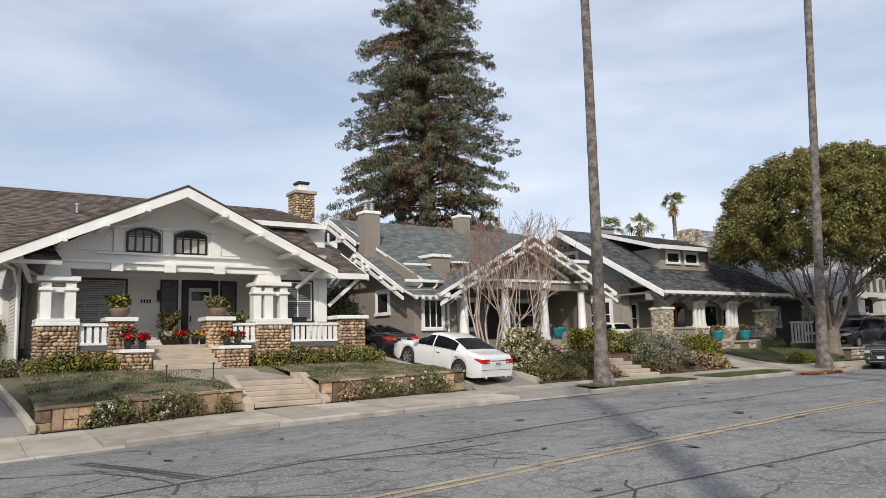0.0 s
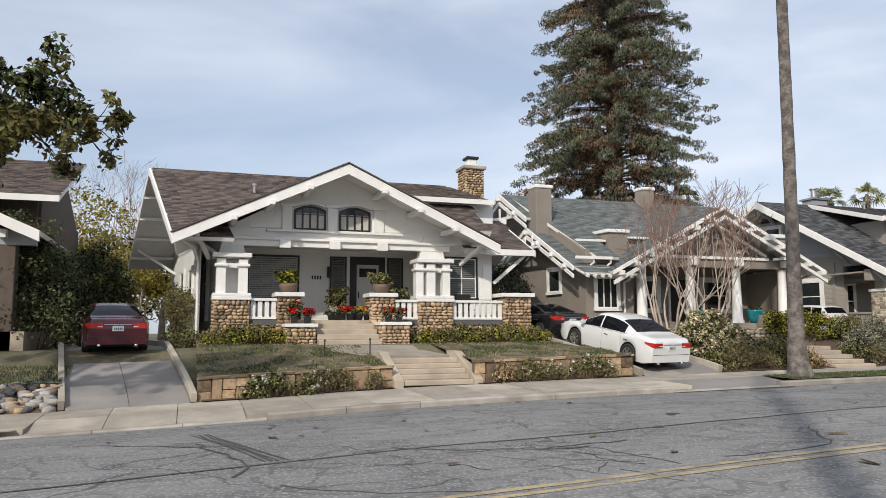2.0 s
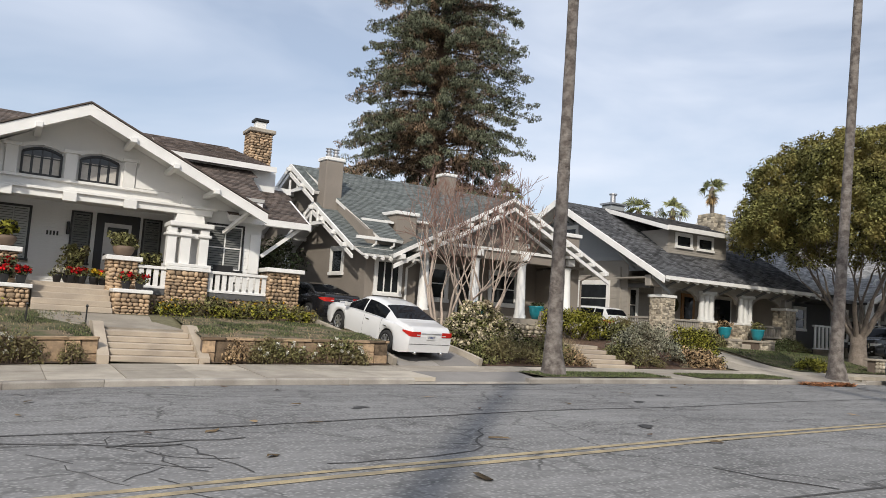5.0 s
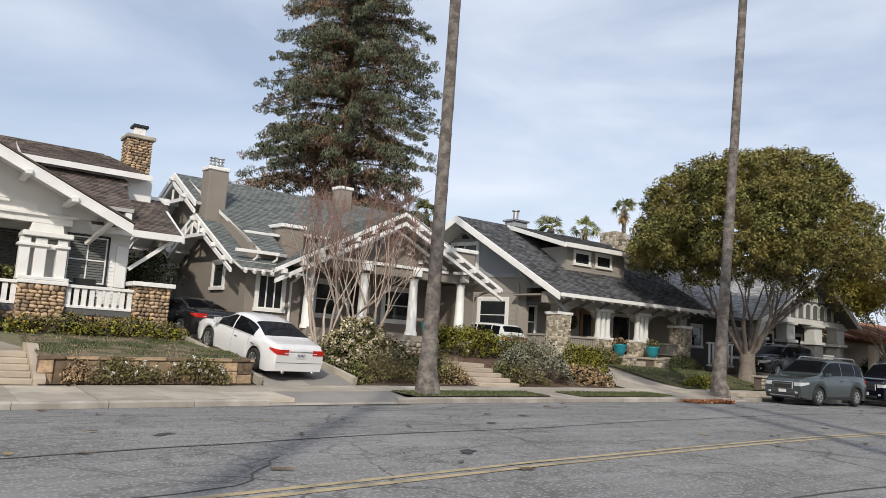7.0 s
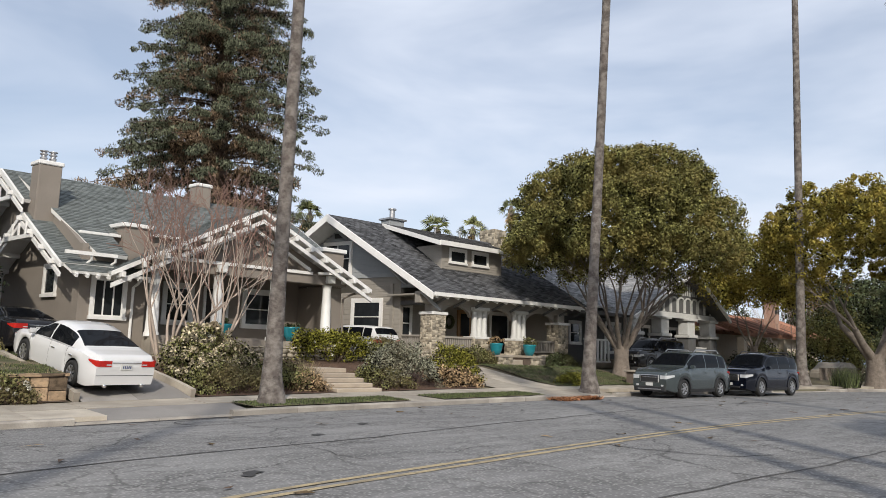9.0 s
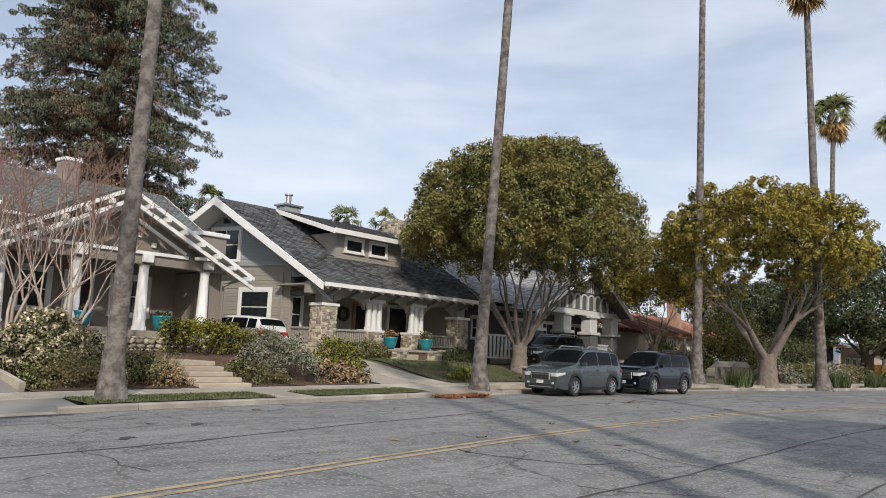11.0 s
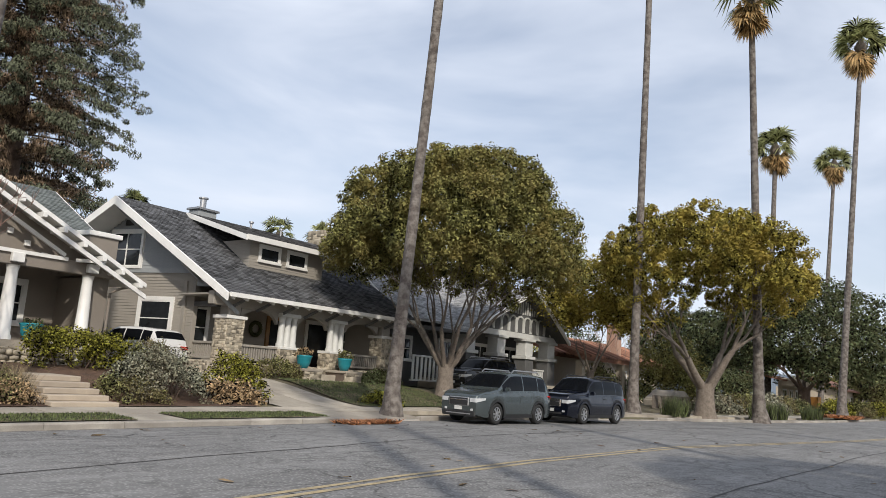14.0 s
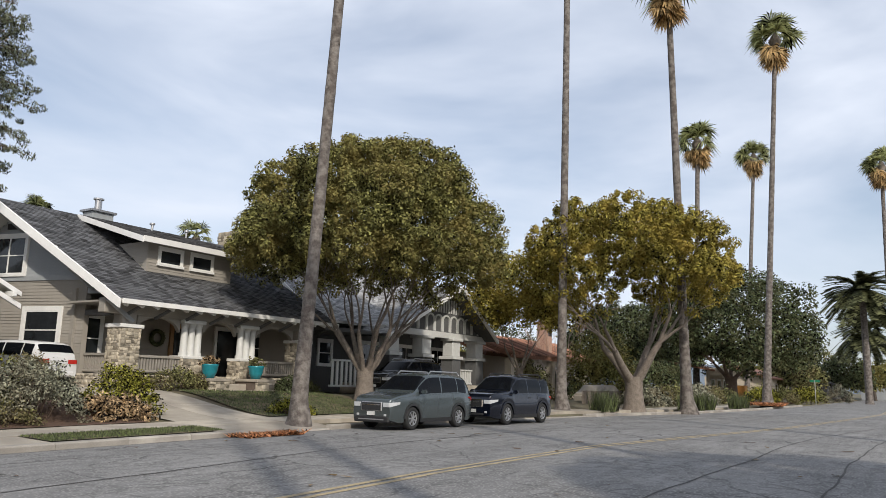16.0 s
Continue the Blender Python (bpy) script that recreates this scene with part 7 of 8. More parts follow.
    part("boot_trim", cube(-h - .022, -h + .02, -hw * .42, hw * .42, zt + .005, zt + .03, 0.006), M_CHROME if not suv else paint, th)
    if suv:
        part("bumper", cube(-h - .045, -h + .10, -hw * .74, hw * .74, clear + .10, clear + .30, 0.04), M_PLASTIC if clad else paint, th)
    else:
        part("bumper_seam", cube(-h - .006, -h + .02, -hw * .84, hw * .84, clear + .33, clear + .342), M_PLASTIC, th)
    if not suv:
        for s in (-1, 1):
            ex = lathe([(.045, 0), (.05, .14), (.042, .14), (.038, .02)], 12)
            ex.transform(Matrix.Translation((-h - .02, s * hw * .55, clear + .06)) @ Matrix.Rotation(radians(90), 4, "Y"))
            part("exhaust_tip", ex, M_CHROME, th, smooth=True)
    gz = (zn - .18, zn + .07) if suv else (zn - .08, zn + .05)
    part("grille_surround", cube(h - .06, h + .022, -hw * .45, hw * .45, gz[0] - .02, gz[1] + .02, 0.02), M_CHROME if kind != "crossover" else M_METAL, th)
    part("grille", cube(h - .05, h + .03, -hw * .42, hw * .42, gz[0], gz[1], 0.012), M_PLASTIC, th)
    part("grille_bar", cube(h - .02, h + .038, -hw * .40, hw * .40, zn - .012, zn + .012, 0.004), M_CHROME, th)
    part("air_intake", cube(h - .10, h + .016, -hw * .50, hw * .50, clear + .10, clear + .20, 0.02), M_PLASTIC, th)
    if clad:
        part("lower_cladding", cube(h - .16, h + .024, -hw * .76, hw * .76, clear + .0, clear + .19, 0.03), M_PLASTIC, th)
        part("skid_strip", cube(h - .05, h + .036, -hw * .56, hw * .56, clear + .075, clear + .11, 0.008), M_RIM, th)
    part("plate", cube(h + .018, h + .042, -.15, .15, clear + .22, clear + .34), M_PLATE, th)
    return th


def paint_mat(name, col, rough=0.22, metal=0.0):
    m = mat(name, col, rough, metal, var=0.03, scale=2, fine=80, bump=0.0, spec=0.4)
    m.node_tree.nodes["Principled BSDF"].inputs["Coat Weight"].default_value = 0.55
    m.node_tree.nodes["Principled BSDF"].inputs["Coat Roughness"].default_value = 0.05
    return m


P_WHITE = paint_mat("white_car_paint", (0.66, 0.66, 0.66))
P_BLACK = paint_mat("black_car_paint", (0.012, 0.012, 0.014))
P_RED = paint_mat("dark_red_car_paint", (0.060, 0.007, 0.013))
P_NAVY = paint_mat("navy_car_paint", (0.006, 0.008, 0.016), 0.20, 0.3)
P_GREEN = paint_mat("grey_green_car_paint", (0.092, 0.110, 0.114), 0.27, 0.55)


def uphill(label, x, y, zf=dz, **k):
    rise = math.degrees(math.atan2(zf(x, y + 1.35) - zf(x, y - 1.35), 2.7))
    car(label, "car", (x, y, (zf(x, y + 1.35) + zf(x, y - 1.35)) / 2 + .01), 90 + 9, rise, **k)


uphill("white sedan parked nose-up on the driveway", 25.35, 5.66, dz2, paint=P_WHITE, L=5.0, W=1.88, H=1.50, base=2.87, r=0.345)
uphill("black sedan parked further up the driveway", 24.75, 11.0, dz2, paint=P_BLACK, L=4.9, W=1.85, H=1.50, base=2.83, r=0.34)
uphill("dark red sedan parked on the driveway", 8.45, 9.4, dz2, paint=P_RED, L=4.7, W=1.90, H=1.52, base=2.75, r=0.34)
uphill("white crossover parked beside the house", 40.7, 13.2, paint=P_WHITE, L=4.6, W=1.88, H=1.66, base=2.75, r=0.36, kind="crossover")
car("grey-green crossover with silver roof rails parked at the kerb", "car", (46.83, -1.12, road_z(46.83, -1.12) + .02), 178, 0, P_GREEN, 4.76, 1.87, 1.84, 2.75, 0.36, kind="crossover", rails=2, clad=True)
car("navy off-roader parked at the kerb", "car", (52.7, -1.6, road_z(52.7, -1.6) + .02), 177, 0, P_NAVY, 4.90, 1.94, 1.88, 2.87, 0.39, kind="offroader", rails=1)
car("black off-roader parked on a driveway", "car", (57.2, 6.6, yard_z(57.2, 6.6) + 0.04), 178, 0, P_BLACK, 4.9, 1.95, 1.85, 2.9, 0.38, kind="offroader", rails=2)


# ---- gardens ----
def clump_cloud(rng, x0, x1, y0, y1, h, n, zf, r=(.12, .28), dome=True):
    out = []
    cx, cy, rx_, ry_ = (x0 + x1) / 2, (y0 + y1) / 2, (x1 - x0) / 2, (y1 - y0) / 2
    for _ in range(n):
        u, v = rng.uniform(-1, 1), rng.uniform(-1, 1)
        k = math.sqrt(max(0.05, 1 - 0.85 * (u * u + v * v) / 1.2)) if dome else rng.uniform(.85, 1.0)
        x, y = cx + u * rx_, cy + v * ry_
        top = h * k * (1 + 0.22 * noise.noise((x * 1.7, y * 1.7, h)))
        z = zf(x, y) + (rng.random() ** 0.45) * top
        out.append((x, y, z, rng.uniform(*r)))
    return out


def bush(name, label, box_, h, n, per, leaf, material, seed, zf=None, flowers=None, nfl=0, fl=0.06, category="shrub", dome=True, r=(.12, .28), group=""):
    """A shrub: woody stems, a cloud of leaves with gaps, and flowers where it has them."""
    rng = random.Random(seed)
    zf = zf or yard_z
    x0, x1, y0, y1 = box_
    th = thing(name, label, category, group)
    st = B()
    pts = clump_cloud(rng, x0, x1, y0, y1, h, n, zf, r, dome)
    for k in range(0, len(pts), max(1, n // 26)):
        p = pts[k]
        bx_ = p[0] * 0.6 + (x0 + x1) / 2 * 0.4
        by_ = p[1] * 0.6 + (y0 + y1) / 2 * 0.4
        tube(st, [(bx_, by_, zf(bx_, by_) - 0.03), ((bx_ + p[0]) / 2, (by_ + p[1]) / 2, (zf(bx_, by_) + p[2]) / 2), p[:3]], [0.018, 0.012, 0.006], 4)
    tagged(part("stem_work", st, M_BARKD, th), kind="stuff")
    leaves("foliage", pts, material, th, per, 0.5, leaf, seed)
    if flowers and nfl:
        fp = [q for q in rng.sample(pts, min(nfl, len(pts)))]
        fp = [(x, y - 0.05, z + 0.10, fl) for x, y, z, _ in fp]
        tagged(leaves("bloom", fp, flowers, th, 26, 0.5, fl * .7, seed + 5, aspect=1.3), kind="stuff")
    return th


# lawns of the white house behind their stone walls
def lawn_z(x, y):
    t = min(1, max(0, (y - 3.45) / 5.0))
    return lerp_table(((10.9, 0.53), (16.5, 0.76), (18.8, 0.86), (24.5, 0.99)), x) * (1 - t) + 1.40 * t


for nm, x0, x1, lab in (("lawn", 11.1, 16.35, "patchy drying lawn above a low stone wall"), ("lawn", 19.0, 24.45, "patchy lawn with bare soil above a low stone wall")):
    tagged(sheet(nm, spaced(x0, x1, 0.4), spaced(3.5, 9.0, 0.4), lambda x, y: lawn_z(x, y) + 0.03 * noise.noise((x * 1.3, y * 1.3, 1)), M_GRASS), lab, "lawn", kind="structure")
    blades("grass", (x0, x1, 3.5, 8.6), lawn_z, 7000, 0.055, M_BLADE, "short green grass in tufts", seed=int(x0), mask=0.56)
    blades("dry_grass", (x0, x1, 3.5, 8.6), lawn_z, 2600, 0.045, M_BLADE2, "dry straw-coloured grass", seed=int(x0) + 1, mask=0.42)
# stone retaining walls, block by block
for x0, x1, sd in ((11.1, 16.45, 3), (18.95, 24.4, 4)):
    th = thing("retaining_wall", "low wall of tan sandstone blocks with a flat coping", "garden wall")
    rng = random.Random(sd)
    bm = B()
    x = x0
    prism(bm, [(x0, yard_z(x0, 3.3) - 0.2), (x1, yard_z(x1, 3.3) - 0.2), (x1, lawn_z(x1, 3.4) - 0.02), (x0, lawn_z(x0, 3.4) - 0.02)], "y", 3.33, 3.5)
    part("mortar", bm, M_MORTAR, th)
    while x < x1 - 0.1:
        wd = min(rng.uniform(.28, .62), x1 - x)
        zb_, zt_ = yard_z(x, 3.3) - 0.06, lawn_z(x + wd / 2, 3.4) - 0.04
        cuts = [zb_, zb_ + (zt_ - zb_) * rng.uniform(.4, .62), zt_] if rng.random() < 0.75 else [zb_, zt_]
        for a, b in zip(cuts, cuts[1:]):
            ob = new("stone_block", stone_mesh("block", M_BLOCK, rng.randrange(6))); ob.parent = th
            ob.matrix_basis = Matrix.Translation((x + wd / 2, 3.36, (a + b) / 2)) @ Matrix.Diagonal((wd - .02, .16 * rng.uniform(.85, 1.2), b - a - .018, 1))
        x += wd
    x = x0 - 0.02
    while x < x1:
        wd = min(rng.uniform(.5, .9), x1 + 0.02 - x)
        ob = new("coping_stone", stone_mesh("block", M_BLOCK, rng.randrange(6))); ob.parent = th
        ob.matrix_basis = Matrix.Translation((x + wd / 2, 3.38, lawn_z(x + wd / 2, 3.4) + 0.0)) @ Matrix.Rotation(-math.atan2(lawn_z(x + wd, 3.4) - lawn_z(x, 3.4), wd), 4, "Y") @ Matrix.Diagonal((wd - .012, .30, .075, 1))
        x += wd
# front steps and path
st = thing("front_stair", "worn concrete steps between sloping side walls", "steps")
for i in range(5):
    zb_ = 0.20 + i * 0.145
    part("step", cube(16.72, 18.86, 3.1 + i * 0.36, 5.4, zb_, zb_ + 0.15, 0.02), M_STEP, st)
for xs in (16.42, 18.86):
    bm = B(); prism(bm, [(3.05, 0.15), (3.05, 0.36), (3.35, 0.5), (4.9, 1.14), (5.6, 1.14), (5.6, 0.2)], "x", xs, xs + 0.27)
    part("cheek_wall", bm, M_STEP, st)
path = thing("garden_path", "concrete path from the steps to the porch", "path", kind="structure")
for a, b in ((5.3, 6.5), (6.5, 7.7)):
    bm = B()
    slab(bm, ((16.3 if a < 6 else 15.3, a + .01, 0.99 + (a - 5.3) * .13), (18.95 if a < 6 else 18.2, a + .01, 0.99 + (a - 5.3) * .13), (18.3, b, 0.99 + (b - 5.3) * .13), (15.2, b, 0.99 + (b - 5.3) * .13)), .35)
    part("path_slab", bm, M_CONC, path)
hr = thing("handrail_post", "short dark iron post beside the steps", "post")
for x in (16.35, 14.9):
    t_ = lathe([(.02, 0), (.02, .42), (.045, .45), (.02, .5)], 8); t_.transform(Matrix.Translation((x, 5.8, lawn_z(x, 5.8)))); part("post", t_, M_BLACKMET, hr)

# planting round the white house
bush("foundation_planting", "low yellow-green flowering plants against the stone base", (11.4, 14.0, 8.25, 8.95), 0.55, 130, 30, 0.085, L_BUSH, 3, lawn_z, L_YELFL, 30, 0.045)
bush("foundation_planting", "low yellow-green plants along the porch wall", (18.7, 24.0, 8.1, 8.95), 0.55, 230, 30, 0.085, L_BUSH, 4, lawn_z, L_YELFL, 60, 0.045)
bush("foundation_planting", "yellow-green leafy plants mixed among taller ones", (11.4, 14.6, 8.0, 8.7), 0.4, 80, 26, 0.09, L_YEL, 5, lawn_z)
bush("foundation_planting", "yellow-green leafy plants below the railing", (18.6, 23.8, 7.8, 8.6), 0.38, 110, 26, 0.09, L_YEL, 6, lawn_z)
for k, (x0, x1, h_) in enumerate(((12.2, 13.7, .6), (13.9, 15.2, .68), (15.7, 16.1, .55), (19.6, 20.1, .6), (20.2, 21.7, .62), (21.9, 23.6, .66))):
    bush("rose_bush", "low rose bush with white flowers in front of the wall", (x0, x1, 2.95, 3.32), h_, int(60 * (x1 - x0)), 26, 0.075, L_BUSH if k != 3 else L_RUST, 10 + k, None, L_WHITEFL, 16 if k not in (2, 3) else 0, 0.06, group="rose bushes")
tagged(sheet("flower_bed", spaced(11.2, 16.4, 0.5), [2.98, 3.1, 3.32], lambda x, y: yard_z(x, y) + 0.035, M_SOIL), "strip of dark soil at the foot of the wall", "flower bed", kind="structure")
tagged(sheet("flower_bed", spaced(18.95, 24.4, 0.5), [2.98, 3.1, 3.32], lambda x, y: yard_z(x, y) + 0.035, M_SOIL), "strip of dark soil with fallen leaves below the wall", "flower bed", kind="structure")


def potted(name, label, at, prof, mat_pot, mat_leaf, spread, h, n, leaf, seed, flowers=None, nfl=0):
    th = thing(name, label, "potted plant", at=at)
    part("pot", lathe(prof, 20), mat_pot, th, smooth=True)
    rng = random.Random(seed)
    top = prof[-1][1]
    pts = [(rng.gauss(0, spread * .45), rng.gauss(0, spread * .45), top + rng.random() * h, .1) for _ in range(n)]
    leaves("foliage", pts, mat_leaf, th, 16, 0.5, leaf, seed)
    if flowers:
        pts = [(rng.gauss(0, spread * .45), rng.gauss(0, spread * .45), top + h * rng.uniform(.55, 1.1), .07) for _ in range(nfl)]
        leaves("bloom", pts, flowers, th, 12, 0.5, leaf, seed + 1, aspect=1.5)
    return th


BOWL = [(.16, 0), (.26, .06), (.33, .2), (.34, .3), (.30, .34), (.27, .34)]
POT = [(.10, 0), (.14, .22), (.155, .24), (.135, .25)]
BIG = [(.2, 0), (.32, .2), (.38, .45), (.42, .5), (.36, .52)]
potted("bowl_planter", "brown bowl with spiky yellow-green grass on the pier", (14.2, 9.45, 3.15), BOWL, M_TERRA, L_YEL, .34, .42, 60, .16, 1)
potted("bowl_planter", "brown bowl with green trailing plant on the pier", (17.6, 9.45, 3.17), BOWL, M_TERRA, L_BUSH, .36, .38, 70, .13, 2)
for k, (x, y, z, lf, fl) in enumerate(((14.3, 8.5, 2.04, L_DARK, L_RED), (14.75, 8.45, 2.04, L_DARK, L_RED), (14.35, 8.75, 2.3, L_DARK, L_RED), (17.65, 8.5, 2.1, L_BUSH, L_RED), (18.05, 8.5, 2.1, L_BUSH, L_RED))):
    potted("flower_pot", "black pot of red poinsettias on the stair pier", (x, y, z), POT, M_BLACKPOT, lf, .2, .22, 22, .1, 20 + k, fl, 26 if k < 3 else 12)
for k, (x, fl, lab) in enumerate(((15.75, L_WHITEFL, "black pot of white flowers at the porch edge"), (16.15, L_RED, "black pot of red flowers at the porch edge"), (16.45, L_RED, "dark pot of red flowers on the porch"), (16.8, L_YELFL, "pot of yellow flowers on the porch"), (17.08, L_RED, "pot of mixed red flowers on the porch"))):
    potted("flower_pot", lab, (x, 9.45, FL), POT, M_BLACKPOT, L_BUSH, .17, .2, 20, .09, 40 + k, fl, 16)
potted("tall_pot", "dark pot with a leafy shrub beside the door", (16.3, 11.2, FL), BIG, M_BLACKPOT, L_BUSH, .45, .8, 70, .12, 50)
potted("tall_pot", "dark pot with a leafy shrub by the far column", (18.75, 10.9, FL), BIG, M_BLACKPOT, L_BUSH, .45, .7, 60, .12, 51)
bench = thing("porch_chair", "dark chair below the window behind the railing", "chair")
part("seat", cube(20.6, 21.3, 9.35, 9.8, 2.55, 2.62), M_BLACKMET, bench); part("backrest", cube(20.6, 21.3, 9.76, 9.8, 2.6, 3.2, .01), M_BLACKMET, bench)
for x in (20.63, 21.23):
    for y in (9.38, 9.74):
        part("leg", cube(x, x + .04, y, y + .04, FL, 2.55), M_BLACKMET, bench)

# edge plot: rocks, shrubs, strip of lawn
rk = thing("rock_bank", "bank of rounded grey and tan river rocks", "rocks")
rng = random.Random(77)
tagged(sheet("rock_bed", spaced(-6, 7.72, .6), spaced(3.06, 4.5, .35), lambda x, y: yard_z(x, 3.2) + (y - 3.05) * .42 - .02, M_SOIL), "dark soil bank under the river rocks", "soil", kind="structure")
for k in range(300):
    x, y = rng.uniform(3.2, 7.7), rng.uniform(3.08, 4.4)
    s_ = rng.uniform(.15, .40)
    ob = new("rock", stone_mesh("round", M_ROCK if rng.random() < .8 else M_STONE, rng.randrange(6))); ob.parent = rk
    ob.matrix_basis = Matrix.Translation((x, y, yard_z(x, 3.2) + (y - 3.05) * 0.42 + rng.uniform(0, .08))) @ Matrix.Rotation(rng.uniform(0, 6), 4, "Z") @ Matrix.Diagonal((s_, s_ * .8, s_ * .62, 1))
tagged(sheet("lawn", spaced(-6, 7.7, .6), spaced(4.2, 6.4, .5), lambda x, y: yard_z(x, y) + .05 + .42 * max(0, 1 - (y - 4.2) / 2.2), M_GRASS), "narrow lawn above the rock bank", "lawn", kind="structure")
blades("grass", (1, 7.7, 4.2, 6.4), lambda x, y: yard_z(x, y) + .05 + .42 * max(0, 1 - (y - 4.2) / 2.2), 6000, .07, M_BLADE, "short green grass above the rocks", 5)
bush("camellia", "large dark camellia beside the porch", (3.2, 7.3, 8.6, 13.0), 4.5, 620, 40, .12, L_DARK, 31, r=(.25, .5))
bush("camellia", "tall dark shrub behind the parked red car", (4.2, 8.2, 20.4, 24.0), 5.0, 420, 40, .14, L_DARK, 35, r=(.3, .55))
bush("camellia", "dark shrub with small red flowers by the porch", (0.5, 4.8, 6.6, 8.4), 1.9, 200, 30, .1, L_DARK, 32, None, L_RED, 24, .06, r=(.2, .4))
bush("hedge", "clipped green hedge beside the drive", (9.95, 11.0, 13.6, 19.0), 2.3, 230, 34, .1, L_BUSH, 33, dome=False, r=(.18, .3), category="hedge")
bush("ground_cover", "bright green ground cover beside the drive", (10.2, 12.0, 8.6, 11.0), .45, 110, 30, .09, L_BUSH, 34)
broadleaf("garden_tree", (5.2, 26, 1.2), 2, 4, (0, 0, 4.6), (4.0, 3.5, 3.4), 150, 40, .2, L_CAM2, "yellow-green tree behind the drive", 41, .2)
broadleaf("garden_tree", (9.4, 30, 1.2), 2, 4, (0, 0, 3.6), (3.4, 3, 2.6), 130, 40, .2, L_CAM2, "low yellow-green tree at the end of the drive", 42, .2)
broadleaf("garden_tree", (26.8, 30, 1.2), 2, 4, (0, 0, 4.2), (2.6, 3, 4.2), 170, 40, .2, L_DARK, "dark green tree between the two houses", 43, .25, lo=-.9)
bush("hedge", "dark tall hedge between the houses", (23.3, 24.4, 11.0, 20.0), 3.2, 260, 34, .13, L_DARK, 44, dome=False, r=(.25, .4), category="hedge")
bare_tree((7.6, 34, 1.2), 8.5, "bare grey tree far behind the drive", 45, .6)

# planting of the taupe house
tagged(sheet("planting_bed", spaced(27.9, 39.3, .6), spaced(3.1, 8.5, .5), lambda x, y: yard_z(x, y) + .02, M_MULCH), "sloping bed of reddish bark mulch", "flower bed", kind="structure")
bush("hydrangea", "rounded shrub with faded cream flower heads", (27.9, 30.3, 4.6, 6.4), 1.5, 230, 34, .1, L_BUSH, 51, None, L_CREAM, 210, .13)
bush("hydrangea", "shrub with faded cream flowers by the driveway", (29.6, 31.0, 5.0, 6.4), 1.05, 120, 34, .1, L_BUSH, 52, None, L_CREAM, 60, .12)
bush("trailing_shrub", "untidy olive shrub spilling down the bank", (28.0, 30.4, 3.3, 4.8), .75, 170, 30, .085, L_BUSH, 53)
bush("trailing_shrub", "green shrub on the bank", (30.2, 32.2, 3.4, 5.4), .8, 150, 30, .085, L_BUSH, 54)
bush("rust_planting", "low rust-coloured plants on the bank", (31.3, 32.4, 3.3, 4.4), .45, 70, 28, .08, L_RUST, 55)
bush("hedge", "clipped yellow-green hedge below the porch", (33.9, 37.0, 7.2, 8.4), 1.2, 320, 34, .085, L_YEL, 56, None, L_WHITEFL, 14, .06, dome=False, r=(.15, .25), category="hedge")
bush("round_shrub", "dark green shrub at the end of the hedge", (37.4, 38.8, 6.9, 8.4), 1.1, 150, 34, .09, L_BUSH, 57)
bush("lavender", "large grey-green shrub beside the pavement steps", (35.1, 37.7, 3.4, 5.6), 1.5, 290, 36, .085, L_LAV, 58)
bush("ground_cover", "green plants beside the steps", (34.6, 36.2, 3.3, 5.2), .75, 130, 30, .08, L_BUSH, 59)
bush("rust_planting", "dry rust-brown grasses on the bank", (38.0, 39.9, 3.4, 5.0), .55, 120, 30, .12, L_RUST, 60)
bush("round_shrub", "bright green shrub by the driveway", (39.0, 40.6, 4.2, 6.2), 1.35, 170, 32, .09, L_YEL, 61)
blades("tuft_grass", (31.6, 32.3, 3.9, 4.9), yard_z, 900, .75, M_BLADE2, "tuft of tall straw-green grass", 62, lean=.6)
blades("tuft_grass", (30.9, 31.7, 4.2, 5.2), yard_z, 700, .6, M_BLADE, "tuft of long green grass", 63, lean=.6)
s2 = thing("garden_stair", "concrete steps rising through the planted bank", "steps")
for i in range(5):
    zb_ = walk_z(33) + .06 + i * .15
    part("step", cube(32.55 + .1 * i, 34.4 - .05 * i, 3.1 + i * .45, 6.6, zb_, zb_ + .155, .02), M_STEP, s2)
strip("parkway_grass", 28.0, 33.2, .22, 1.6, yard_z, M_GRASS, .02, "narrow strip of short grass at the kerb")
strip("parkway_grass", 34.6, 39.6, .22, 1.6, yard_z, M_GRASS, .02, "narrow strip of clipped grass at the kerb")
blades("grass", (28.0, 33.2, .25, 1.55), lambda x, y: yard_z(x, y) + .02, 6000, .045, M_BLADE, "short green grass along the kerb", 64)
blades("grass", (34.6, 39.6, .25, 1.55), lambda x, y: yard_z(x, y) + .02, 6000, .045, M_BLADE, "clipped green grass along the kerb", 65)
TEALP = [(.18, 0), (.30, .25), (.34, .5), (.38, .56), (.33, .58)]
potted("teal_pot", "glazed teal pot on the porch floor", (31.8, 9.6, PF), TEALP, M_TEAL, L_DARK, .2, .15, 12, .1, 70)
potted("teal_pot", "glazed teal pot at the porch edge", (34.75, 9.55, PF), TEALP, M_TEAL, L_DARK, .2, .12, 10, .1, 71)
potted("teal_pot", "large teal pot with reddish plant on the step wall", (46.4, 8.9, 1.78), TEALP, M_TEAL, L_RUST, .36, .3, 40, .1, 72)
potted("teal_pot", "large teal pot with green plant on the step wall", (49.0, 8.9, 1.78), TEALP, M_TEAL, L_BUSH, .34, .35, 36, .1, 73)
tagged(sheet("lawn", spaced(44.2, 52.0, .6), spaced(3.1, 8.2, .5), lambda x, y: yard_z(x, y) + .03, M_GRASS), "green sloping lawn beside the driveway", "lawn", kind="structure")
